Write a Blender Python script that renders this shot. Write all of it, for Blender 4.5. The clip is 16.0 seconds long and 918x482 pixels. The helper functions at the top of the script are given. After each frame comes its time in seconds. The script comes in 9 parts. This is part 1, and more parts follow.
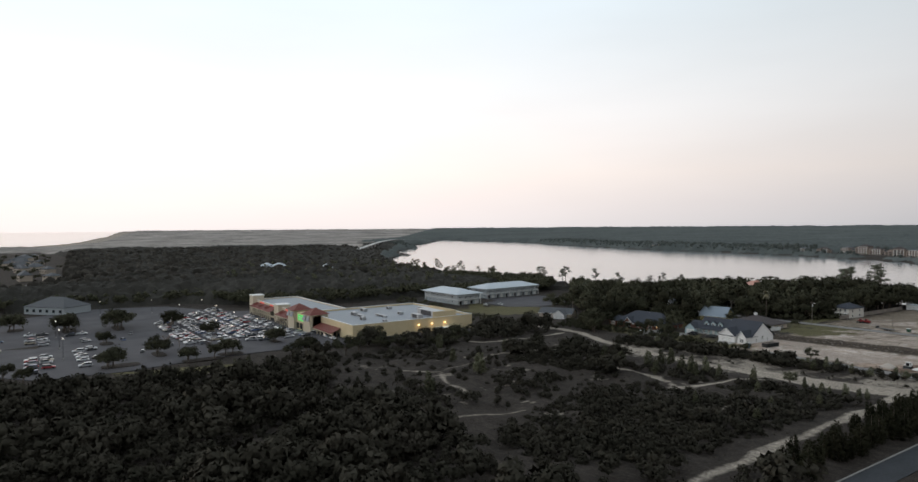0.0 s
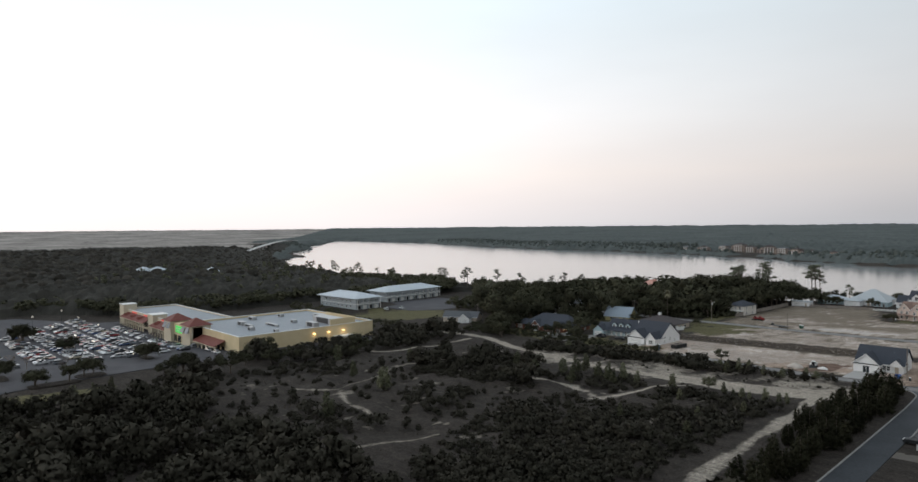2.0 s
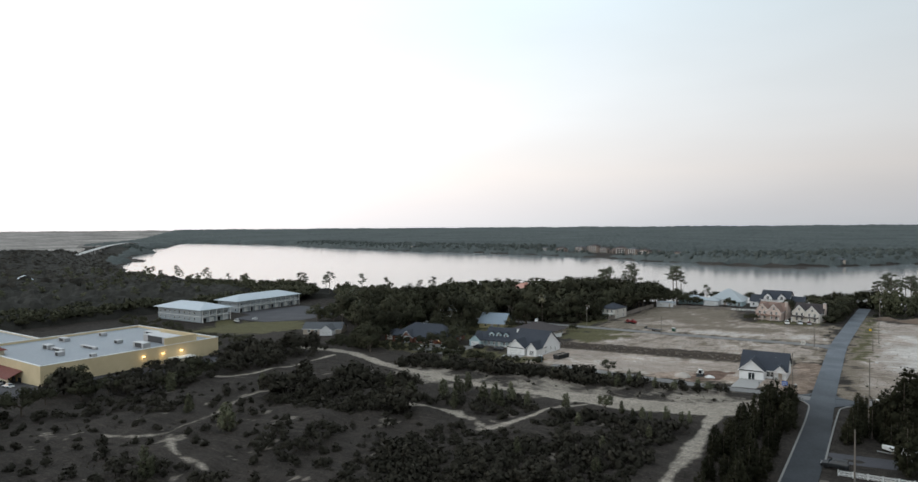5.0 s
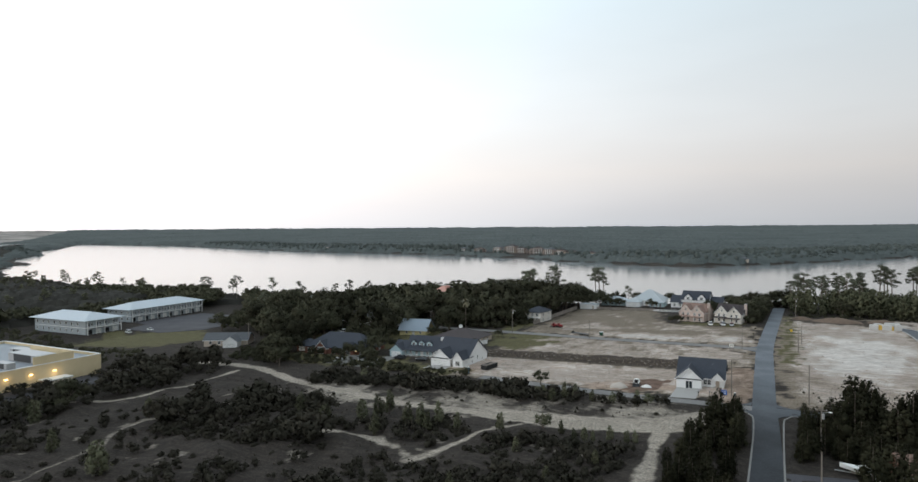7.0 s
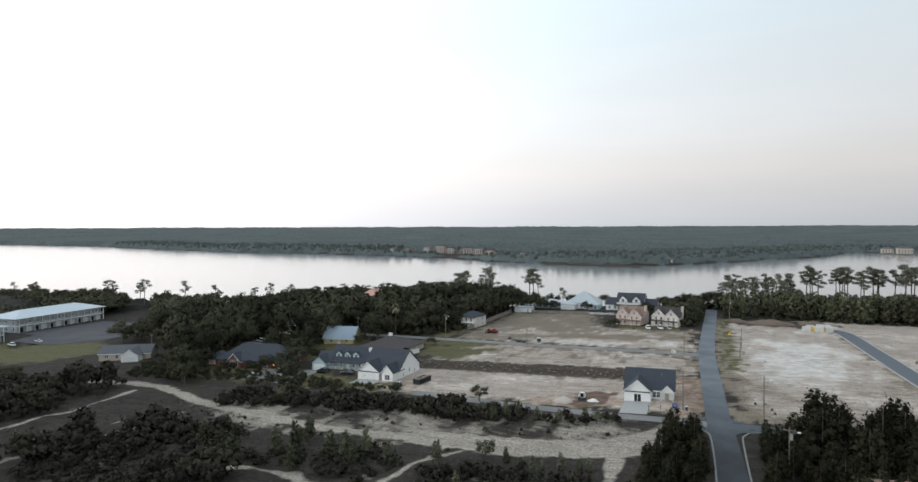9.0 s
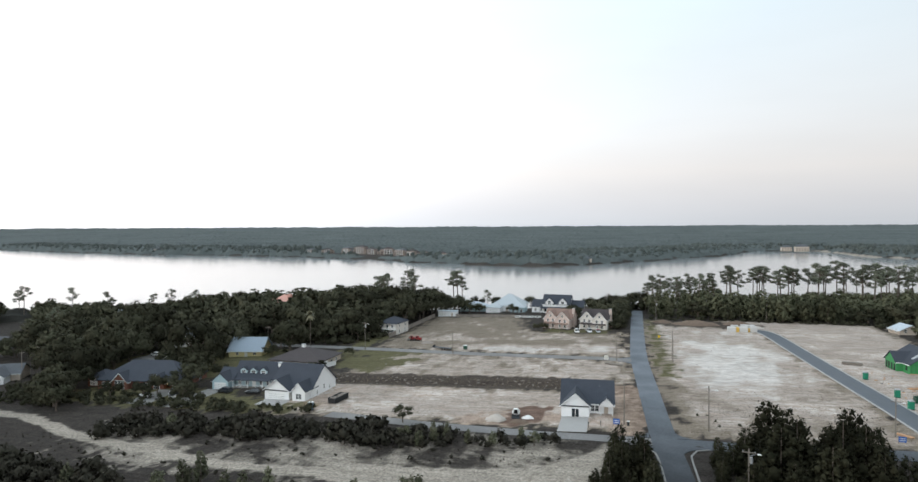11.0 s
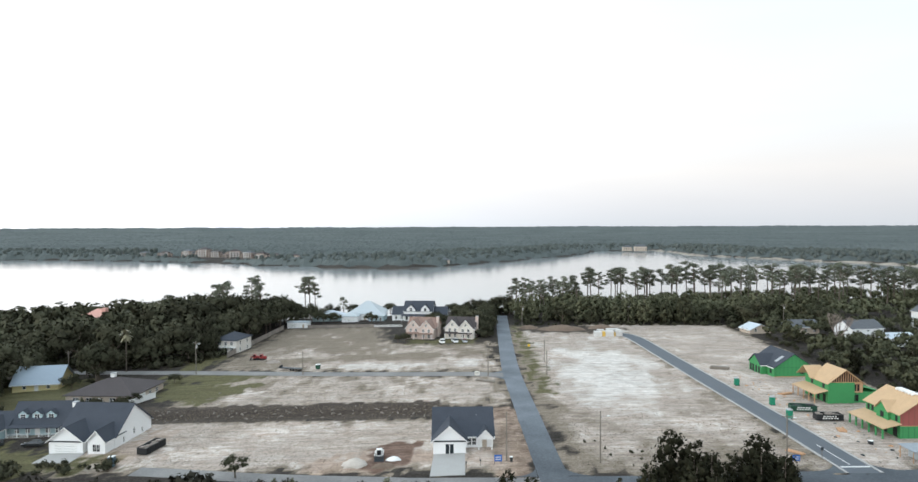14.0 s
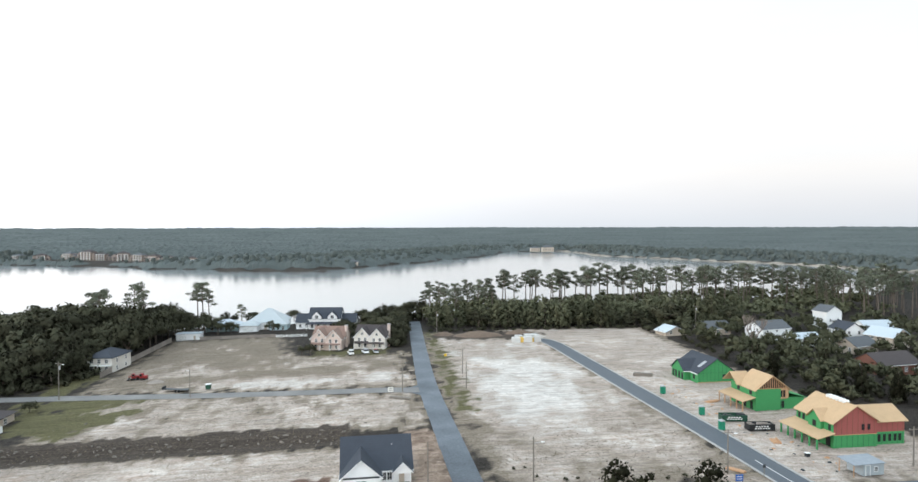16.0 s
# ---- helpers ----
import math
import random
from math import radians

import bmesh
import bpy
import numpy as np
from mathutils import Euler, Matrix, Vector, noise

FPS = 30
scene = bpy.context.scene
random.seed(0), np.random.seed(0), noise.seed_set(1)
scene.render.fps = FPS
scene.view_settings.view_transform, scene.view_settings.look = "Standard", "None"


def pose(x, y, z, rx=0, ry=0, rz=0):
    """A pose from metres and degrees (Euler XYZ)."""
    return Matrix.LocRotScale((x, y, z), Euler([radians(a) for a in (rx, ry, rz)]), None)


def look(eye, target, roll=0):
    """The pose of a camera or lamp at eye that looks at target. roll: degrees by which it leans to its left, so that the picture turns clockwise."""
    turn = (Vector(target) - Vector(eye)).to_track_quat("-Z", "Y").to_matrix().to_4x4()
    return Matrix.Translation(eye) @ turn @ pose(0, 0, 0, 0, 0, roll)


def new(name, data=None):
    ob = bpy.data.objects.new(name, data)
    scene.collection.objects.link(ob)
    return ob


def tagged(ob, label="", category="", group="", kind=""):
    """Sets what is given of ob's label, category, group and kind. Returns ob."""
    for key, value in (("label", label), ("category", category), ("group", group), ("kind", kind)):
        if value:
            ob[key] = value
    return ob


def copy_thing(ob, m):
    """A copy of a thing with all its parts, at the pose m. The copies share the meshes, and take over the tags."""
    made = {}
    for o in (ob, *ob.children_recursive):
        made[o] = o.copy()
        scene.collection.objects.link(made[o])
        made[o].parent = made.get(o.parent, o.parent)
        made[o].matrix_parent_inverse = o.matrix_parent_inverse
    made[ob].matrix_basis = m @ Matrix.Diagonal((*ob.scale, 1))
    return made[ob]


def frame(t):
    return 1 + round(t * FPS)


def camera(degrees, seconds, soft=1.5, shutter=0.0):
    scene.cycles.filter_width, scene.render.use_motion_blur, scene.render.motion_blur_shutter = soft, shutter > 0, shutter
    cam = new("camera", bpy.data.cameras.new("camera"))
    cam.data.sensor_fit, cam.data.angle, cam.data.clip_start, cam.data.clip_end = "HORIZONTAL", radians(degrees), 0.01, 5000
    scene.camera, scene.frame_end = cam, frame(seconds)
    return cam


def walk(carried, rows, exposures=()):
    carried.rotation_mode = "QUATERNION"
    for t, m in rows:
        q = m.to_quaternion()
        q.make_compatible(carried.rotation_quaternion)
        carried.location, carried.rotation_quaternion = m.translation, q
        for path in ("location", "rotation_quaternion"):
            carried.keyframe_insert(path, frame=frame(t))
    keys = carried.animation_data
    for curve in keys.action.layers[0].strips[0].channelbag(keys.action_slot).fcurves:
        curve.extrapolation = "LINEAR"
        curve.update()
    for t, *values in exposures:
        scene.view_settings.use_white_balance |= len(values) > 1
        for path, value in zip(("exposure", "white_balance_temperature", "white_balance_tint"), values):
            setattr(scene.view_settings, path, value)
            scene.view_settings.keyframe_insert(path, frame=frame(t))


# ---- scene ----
cam = camera(71.1, 16.0, soft=1.5)
PATH = [
    (0, (57.451, -230.476, 46.719), (55.794, -229.357, 46.677), -0.4),
    (0.5, (53.013, -228.009, 46.726), (51.371, -226.868, 46.684), -0.3),
    (1, (48.537, -225.527, 46.726), (46.951, -224.31, 46.683), -0.4),
    (1.5, (44.053, -222.97, 46.721), (42.524, -221.681, 46.677), -0.4),
    (2, (39.638, -220.273, 46.734), (38.181, -218.904, 46.69), -0.5),
    (2.5, (35.408, -217.418, 46.761), (34.01, -215.989, 46.717), -0.4),
    (3, (31.473, -214.397, 46.781), (30.123, -212.922, 46.737), -0.4),
    (3.5, (27.815, -211.141, 46.794), (26.52, -209.618, 46.75), -0.5),
    (4, (24.372, -207.619, 46.815), (23.136, -206.047, 46.771), -0.5),
    (6.5, (8.814, -188.871, 47.128), (7.836, -187.127, 47.085), -0.4),
    (7, (6.058, -184.882, 47.163), (5.145, -183.103, 47.119), -0.4),
    (7.5, (3.513, -180.708, 47.218), (2.652, -178.903, 47.174), -0.3),
    (8, (1.174, -176.457, 47.298), (0.365, -174.629, 47.252), -0.3),
    (8.5, (-1.062, -172.192, 47.372), (-1.821, -170.342, 47.325), -0.2),
    (9, (-3.084, -167.904, 47.425), (-3.795, -166.036, 47.379), -0.2),
    (11.5, (-10.916, -146.008, 47.496), (-11.321, -144.05, 47.45), -0.3),
    (12, (-11.988, -141.426, 47.53), (-12.319, -139.454, 47.485), -0.3),
    (12.5, (-12.96, -136.928, 47.581), (-13.216, -134.945, 47.535), -0.2),
    (13, (-13.826, -132.498, 47.651), (-14.009, -130.506, 47.605), -0.2),
    (13.5, (-14.543, -128.001, 47.72), (-14.653, -126.004, 47.675), -0.3),
    (14, (-15.139, -123.503, 47.743), (-15.173, -121.504, 47.697), -0.2),
    (14.5, (-15.675, -119.002, 47.746), (-15.641, -117.003, 47.7), -0.2),
    (15, (-16.038, -114.568, 47.756), (-15.939, -112.571, 47.711), -0.1),
    (15.5, (-16.198, -110.104, 47.798), (-16.026, -108.112, 47.753), -0.1),
    (16, (-16.248, -105.665, 47.828), (-15.999, -103.681, 47.784), -0.1),
]
walk(cam, [(t, look(eye, target, roll)) for t, eye, target, roll in PATH],
     exposures=[(0, -1.27, 6720, 13), (3.5, -1.03, 6560, 11.5), (6.5, -0.9, 6520, 10), (9, -0.7, 6450, 10), (12.5, -0.27, 6410, 9.5), (14.5, -0.08, 6380, 9), (16, -0.02, 6370, 9)])

# ---- world and sun: the sun has just set on the seaward side ----
SUN_AZ = -116.0      # degrees clockwise from +y
SUN_EL = 3.0
world = bpy.data.worlds.new("dusk_sky")
scene.world = world
world.use_nodes = True
wt = world.node_tree
wt.nodes.clear()
w_out = wt.nodes.new("ShaderNodeOutputWorld")
w_bg = wt.nodes.new("ShaderNodeBackground")
w_sky = wt.nodes.new("ShaderNodeTexSky")
w_sky.sky_type = "NISHITA"
w_sky.sun_disc = False
w_sky.sun_elevation = radians(SUN_EL)
w_sky.sun_rotation = radians(SUN_AZ)
w_sky.air_density, w_sky.dust_density, w_sky.ozone_density = 1.0, 1.0, 1.0
w_bg.inputs["Strength"].default_value = 0.1
# a thin high veil of cloud evens the sky out: pale, pinkish low down, brighter towards the sunset
w_co = wt.nodes.new("ShaderNodeTexCoord")
w_sep = wt.nodes.new("ShaderNodeSeparateXYZ")
wt.links.new(w_co.outputs["Generated"], w_sep.inputs[0])
w_ramp = wt.nodes.new("ShaderNodeValToRGB")
wt.links.new(w_sep.outputs["Z"], w_ramp.inputs["Fac"])
VEIL = [(0.0, (8.6, 9.0, 9.5)), (0.03, (9.6, 9.7, 10.0)), (0.08, (11.5, 11.2, 11.0)), (0.16, (11.9, 12.4, 12.7)), (0.32, (11.1, 12.8, 13.8)), (0.6, (10.0, 11.4, 12.3)), (1.0, (8.7, 10.0, 11.1))]
while len(w_ramp.color_ramp.elements) < len(VEIL):
    w_ramp.color_ramp.elements.new(0.5)
for el, (p, c) in zip(w_ramp.color_ramp.elements, VEIL):
    el.position, el.color = p, (*c, 1)
w_dot = wt.nodes.new("ShaderNodeVectorMath")
w_dot.operation = "DOT_PRODUCT"
w_dot.inputs[1].default_value = (math.sin(radians(SUN_AZ)), math.cos(radians(SUN_AZ)), 0)
wt.links.new(w_co.outputs["Generated"], w_dot.inputs[0])
w_side = wt.nodes.new("ShaderNodeMapRange")
w_side.interpolation_type = "SMOOTHSTEP"
w_side.inputs["From Min"].default_value, w_side.inputs["From Max"].default_value = -0.95, 0.75
w_side.inputs["To Min"].default_value, w_side.inputs["To Max"].default_value = 0.93, 2.0
wt.links.new(w_dot.outputs["Value"], w_side.inputs["Value"])
w_wisp = wt.nodes.new("ShaderNodeTexNoise")
w_wisp.inputs["Scale"].default_value, w_wisp.inputs["Detail"].default_value = 2.5, 4
w_map = wt.nodes.new("ShaderNodeMapping")
w_map.inputs["Scale"].default_value = (1, 1, 5)
wt.links.new(w_co.outputs["Generated"], w_map.inputs["Vector"])
wt.links.new(w_map.outputs["Vector"], w_wisp.inputs["Vector"])
w_wr = wt.nodes.new("ShaderNodeMapRange")
w_wr.inputs["To Min"].default_value, w_wr.inputs["To Max"].default_value = 0.93, 1.07
wt.links.new(w_wisp.outputs["Fac"], w_wr.inputs["Value"])
w_mul = wt.nodes.new("ShaderNodeMath")
w_mul.operation = "MULTIPLY"
wt.links.new(w_side.outputs["Result"], w_mul.inputs[0])
wt.links.new(w_wr.outputs["Result"], w_mul.inputs[1])
w_scale = wt.nodes.new("ShaderNodeVectorMath")
w_scale.operation = "SCALE"
wt.links.new(w_ramp.outputs["Color"], w_scale.inputs[0])
wt.links.new(w_mul.outputs[0], w_scale.inputs["Scale"])
# afterglow low over the sea
w_gdot = wt.nodes.new("ShaderNodeMapRange")
w_gdot.interpolation_type = "SMOOTHSTEP"
w_gdot.inputs["From Min"].default_value, w_gdot.inputs["From Max"].default_value = -0.35, 1.0
wt.links.new(w_dot.outputs["Value"], w_gdot.inputs["Value"])
w_gel = wt.nodes.new("ShaderNodeMapRange")
w_gel.interpolation_type = "SMOOTHSTEP"
w_gel.inputs["From Min"].default_value, w_gel.inputs["From Max"].default_value = 0.0, 0.34
w_gel.inputs["To Min"].default_value, w_gel.inputs["To Max"].default_value = 1.0, 0.0
wt.links.new(w_sep.outputs["Z"], w_gel.inputs["Value"])
w_gm = wt.nodes.new("ShaderNodeMath")
w_gm.operation = "MULTIPLY"
wt.links.new(w_gdot.outputs["Result"], w_gm.inputs[0])
wt.links.new(w_gel.outputs["Result"], w_gm.inputs[1])
w_gcol = wt.nodes.new("ShaderNodeVectorMath")
w_gcol.operation = "SCALE"
w_gcol.inputs[0].default_value = (8.2, 5.9, 4.6)
wt.links.new(w_gm.outputs[0], w_gcol.inputs["Scale"])
w_sum = wt.nodes.new("ShaderNodeVectorMath")
w_sum.operation = "ADD"
wt.links.new(w_scale.outputs["Vector"], w_sum.inputs[0])
wt.links.new(w_gcol.outputs["Vector"], w_sum.inputs[1])
w_mix = wt.nodes.new("ShaderNodeMix")
w_mix.data_type = "RGBA"
w_mix.inputs["Factor"].default_value = 0.95
wt.links.new(w_sky.outputs["Color"], w_mix.inputs["A"])
wt.links.new(w_sum.outputs["Vector"], w_mix.inputs["B"])
wt.links.new(w_mix.outputs["Result"], w_bg.inputs["Color"])
wt.links.new(w_bg.outputs["Background"], w_out.inputs["Surface"])

sun_data = bpy.data.lights.new("sun", "SUN")
sun_data.energy, sun_data.angle, sun_data.color = 0.9, radians(20), (1.0, 0.86, 0.72)
sun = new("sun", sun_data)
_a = radians(SUN_AZ)
sun.matrix_world = look((200 * math.sin(_a), 200 * math.cos(_a), 200 * math.tan(radians(10))), (0, 0, 0))


# ---- materials ----
def mat(name, base, rough=0.8, var=0.15, scale=0.6, fine=6.0, bump=0.15, metal=0.0, island=0.0, obj=0.0, spec=0.3, tint=None):
    """A procedural surface: two scales of variation, fine relief, optional variation from piece to piece."""
    m = bpy.data.materials.new(name)
    m.use_nodes = True
    nt = m.node_tree
    n, L = nt.nodes, nt.links
    bsdf = n["Principled BSDF"]
    bsdf.inputs["Roughness"].default_value = rough
    bsdf.inputs["Metallic"].default_value = metal
    bsdf.inputs["Specular IOR Level"].default_value = spec
    geo = n.new("ShaderNodeNewGeometry")
    big = n.new("ShaderNodeTexNoise")
    big.inputs["Scale"].default_value, big.inputs["Detail"].default_value = scale, 5
    small = n.new("ShaderNodeTexNoise")
    small.inputs["Scale"].default_value, small.inputs["Detail"].default_value = fine, 3
    L.new(geo.outputs["Position"], big.inputs["Vector"])
    L.new(geo.outputs["Position"], small.inputs["Vector"])
    add = n.new("ShaderNodeMath")
    add.operation = "ADD"
    L.new(big.outputs["Fac"], add.inputs[0])
    L.new(small.outputs["Fac"], add.inputs[1])
    val = n.new("ShaderNodeMapRange")
    val.inputs["From Min"].default_value, val.inputs["From Max"].default_value = 0.6, 1.4
    val.inputs["To Min"].default_value, val.inputs["To Max"].default_value = 1 - var, 1 + var
    L.new(add.outputs[0], val.inputs["Value"])
    last = val.outputs["Result"]
    for amount, src in ((island, geo.outputs["Random Per Island"]), (obj, None)):
        if amount:
            if src is None:
                src = n.new("ShaderNodeObjectInfo").outputs["Random"]
            r = n.new("ShaderNodeMapRange")
            r.inputs["To Min"].default_value, r.inputs["To Max"].default_value = 1 - amount, 1 + amount
            L.new(src, r.inputs["Value"])
            mul = n.new("ShaderNodeMath")
            mul.operation = "MULTIPLY"
            L.new(last, mul.inputs[0])
            L.new(r.outputs["Result"], mul.inputs[1])
            last = mul.outputs[0]
    mix = n.new("ShaderNodeMix")
    mix.data_type = "RGBA"
    mix.inputs["A"].default_value = (*base, 1)
    mix.inputs["B"].default_value = (*(tint or [c * 0.8 for c in base]), 1)
    L.new(big.outputs["Fac"], mix.inputs["Factor"])
    sc = n.new("ShaderNodeVectorMath")
    sc.operation = "SCALE"
    L.new(mix.outputs["Result"], sc.inputs[0])
    L.new(last, sc.inputs["Scale"])
    L.new(sc.outputs["Vector"], bsdf.inputs["Base Color"])
    if bump:
        b = n.new("ShaderNodeBump")
        b.inputs["Strength"].default_value, b.inputs["Distance"].default_value = bump, 0.05
        L.new(small.outputs["Fac"], b.inputs["Height"])
        L.new(b.outputs["Normal"], bsdf.inputs["Normal"])
    return m


def lined(m, spacing, axis, depth=0.5, dark=0.75):
    """Adds regular courses (siding boards, shingle rows, metal seams) to a surface along axis 0, 1 or 2."""
    nt = m.node_tree
    n, L = nt.nodes, nt.links
    bsdf = n["Principled BSDF"]
    geo = n.new("ShaderNodeNewGeometry")
    sep = n.new("ShaderNodeSeparateXYZ")
    L.new(geo.outputs["Position"], sep.inputs[0])
    md = n.new("ShaderNodeMath")
    md.operation = "MULTIPLY"
    md.inputs[1].default_value = 1 / spacing
    L.new(sep.outputs[axis], md.inputs[0])
    fr = n.new("ShaderNodeMath")
    fr.operation = "FRACT"
    L.new(md.outputs[0], fr.inputs[0])
    mr = n.new("ShaderNodeMapRange")
    mr.inputs["From Min"].default_value, mr.inputs["From Max"].default_value = 0.0, 0.18
    mr.inputs["To Min"].default_value, mr.inputs["To Max"].default_value = dark, 1.0
    L.new(fr.outputs[0], mr.inputs["Value"])
    old = bsdf.inputs["Base Color"].links[0].from_socket
    sc = n.new("ShaderNodeVectorMath")
    sc.operation = "SCALE"
    L.new(old, sc.inputs[0])
    L.new(mr.outputs["Result"], sc.inputs["Scale"])
    L.new(sc.outputs["Vector"], bsdf.inputs["Base Color"])
    b = n.new("ShaderNodeBump")
    b.inputs["Strength"].default_value, b.inputs["Distance"].default_value = depth, 0.03
    L.new(fr.outputs[0], b.inputs["Height"])
    L.new(b.outputs["Normal"], bsdf.inputs["Normal"])
    return m


def glow(name, colour, strength):
    m = bpy.data.materials.new(name)
    m.use_nodes = True
    b = m.node_tree.nodes["Principled BSDF"]
    b.inputs["Base Color"].default_value = (*colour, 1)
    b.inputs["Emission Color"].default_value = (*colour, 1)
    b.inputs["Emission Strength"].default_value = strength
    return m


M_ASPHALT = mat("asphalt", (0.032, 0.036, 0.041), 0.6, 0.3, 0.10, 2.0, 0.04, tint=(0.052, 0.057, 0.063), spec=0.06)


def lightened_along_y(m, y0, y1, k):
    """Lightens a road surface gradually from y0 to y1, up to k times."""
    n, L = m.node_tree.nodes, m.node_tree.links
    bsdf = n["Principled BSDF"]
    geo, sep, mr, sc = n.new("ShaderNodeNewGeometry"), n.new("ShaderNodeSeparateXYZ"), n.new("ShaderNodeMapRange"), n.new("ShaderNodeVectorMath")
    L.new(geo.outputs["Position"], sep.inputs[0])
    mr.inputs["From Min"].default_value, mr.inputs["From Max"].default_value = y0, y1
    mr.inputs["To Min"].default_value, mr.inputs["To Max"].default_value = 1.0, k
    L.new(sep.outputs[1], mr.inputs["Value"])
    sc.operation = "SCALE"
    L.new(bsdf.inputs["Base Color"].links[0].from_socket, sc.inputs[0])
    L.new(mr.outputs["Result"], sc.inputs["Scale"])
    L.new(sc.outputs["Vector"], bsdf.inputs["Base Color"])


lightened_along_y(M_ASPHALT, -30.0, 40.0, 3.3)
M_ASPHALT_OLD = mat("old_asphalt", (0.155, 0.153, 0.152), 0.8, 0.28, 0.12, 2.0, 0.2, tint=(0.21, 0.20, 0.19))
M_ASPHALT_NEW = mat("new_asphalt", (0.082, 0.094, 0.110), 0.55, 0.2, 0.2, 3.0, 0.06, spec=0.35)
M_LOT = mat("parking_asphalt", (0.056, 0.056, 0.064), 0.8, 0.25, 0.08, 2.0, 0.2, tint=(0.082, 0.080, 0.086), spec=0.15)
M_DRIVE = mat("sandy_gravel", (0.12, 0.105, 0.09), 0.9, 0.3, 0.4, 4.0, 0.3)
M_CONC = mat("concrete", (0.38, 0.37, 0.355), 0.8, 0.15, 0.5, 5.0, 0.15)
M_CONC_OLD = mat("weathered_concrete", (0.25, 0.243, 0.23), 0.85, 0.3, 0.5, 4.0, 0.2)
M_PAINT = mat("road_paint", (0.7, 0.7, 0.68), 0.6, 0.2, 2.0, 9.0, 0.05)
M_OAK = mat("oak_foliage", (0.040, 0.045, 0.028), 0.75, 0.25, 0.12, 1.2, 0, island=0.12, obj=0.4, tint=(0.064, 0.059, 0.039), spec=0.03)
M_PINE = mat("pine_foliage", (0.076, 0.087, 0.054), 0.75, 0.3, 0.2, 1.2, 0, island=0.25, obj=0.38, tint=(0.122, 0.115, 0.075), spec=0.03)
M_WOODS = mat("woods_foliage", (0.062, 0.071, 0.043), 0.75, 0.25, 0.2, 1.2, 0, island=0.12, obj=0.35, tint=(0.100, 0.096, 0.060), spec=0.03)
M_PINE_T = mat("tall_pine_foliage", (0.095, 0.110, 0.078), 0.75, 0.3, 0.2, 1.2, 0, island=0.25, obj=0.3, tint=(0.140, 0.142, 0.104), spec=0.03)
# Much darker than the other pine colours, for the dense pines.
M_PINE_D = mat("dark_pine_foliage", (0.016, 0.019, 0.012), 0.8, 0.3, 0.2, 1.2, 0, island=0.2, obj=0.45, tint=(0.034, 0.031, 0.018), spec=0.02)
M_SCRUB = mat("scrub_foliage", (0.027, 0.028, 0.020), 0.85, 0.25, 0.09, 1.0, 0, island=0.08, obj=0.3, tint=(0.047, 0.041, 0.033), spec=0.03)
M_HEATH = mat("dry_heath", (0.052, 0.043, 0.036), 0.9, 0.25, 0.08, 1.0, 0, island=0.2, tint=(0.074, 0.060, 0.050), spec=0.03)
M_PALM = mat("palm_frond", (0.13, 0.13, 0.075), 0.6, 0.2, 0.5, 3.0, 0, obj=0.3, tint=(0.20, 0.17, 0.11))
M_WEED = mat("dry_weeds", (0.12, 0.10, 0.065), 0.9, 0.3, 0.1, 2.0, 0, island=0.5, tint=(0.19, 0.155, 0.11), spec=0.03)
# Bluish and pale: the haze over the bay is put into this colour.
M_CANOPY = mat("hazy_far_canopy", (0.076, 0.090, 0.086), 0.9, 0.2, 0.004, 0.09, 0.2, tint=(0.104, 0.116, 0.114), spec=0.05)
M_CANOPY_W = mat("oak_canopy", (0.030, 0.030, 0.026), 0.9, 0.3, 0.010, 0.2, 0.4, tint=(0.050, 0.047, 0.041), spec=0.05)
M_TOPS = mat("oak_treetops", (0.036, 0.036, 0.030), 0.9, 0.25, 0.05, 0.8, 0.3, island=0.4, tint=(0.066, 0.058, 0.050), spec=0.05)
# Haze over the far shore put into the colour, as on the far canopy.
M_TOPS_FAR = mat("hazy_pine_treetops", (0.074, 0.086, 0.079), 0.9, 0.15, 0.03, 0.6, 0.2, island=0.12, tint=(0.092, 0.104, 0.097), spec=0.05)
# Distance haze over the coast is put into this pale scrub colour.
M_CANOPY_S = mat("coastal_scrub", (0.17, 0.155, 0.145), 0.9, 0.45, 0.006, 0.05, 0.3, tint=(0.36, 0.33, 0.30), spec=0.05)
M_BARK = mat("bark", (0.13, 0.105, 0.085), 0.9, 0.3, 1.0, 8.0, 0.4)
M_BARE = mat("bare_twigs", (0.22, 0.18, 0.155), 0.9, 0.25, 1.0, 8.0, 0.3)
M_WHITE = lined(mat("white_siding", (0.80, 0.80, 0.79), 0.55, 0.05, 0.4, 5.0, 0, tint=(0.76, 0.76, 0.76)), 0.2, 2, 0.4, 0.88)
M_TRIM = mat("white_trim", (0.82, 0.82, 0.80), 0.5, 0.05, 0.6, 6.0, 0.03)
M_CREAM = mat("cream_stucco", (0.62, 0.50, 0.30), 0.85, 0.08, 0.25, 6.0, 0.15, tint=(0.66, 0.55, 0.36))
M_STUCCO = mat("pale_stucco", (0.66, 0.58, 0.44), 0.85, 0.08, 0.25, 6.0, 0.15)
M_TILE = lined(mat("red_roof_tile", (0.19, 0.058, 0.046), 0.7, 0.25, 0.6, 4.0, 0.2), 0.4, 0, 0.6, 0.7)
M_MEMBRANE = mat("grey_roof_membrane", (0.30, 0.33, 0.36), 0.6, 0.18, 0.06, 1.5, 0.05, tint=(0.22, 0.245, 0.27))
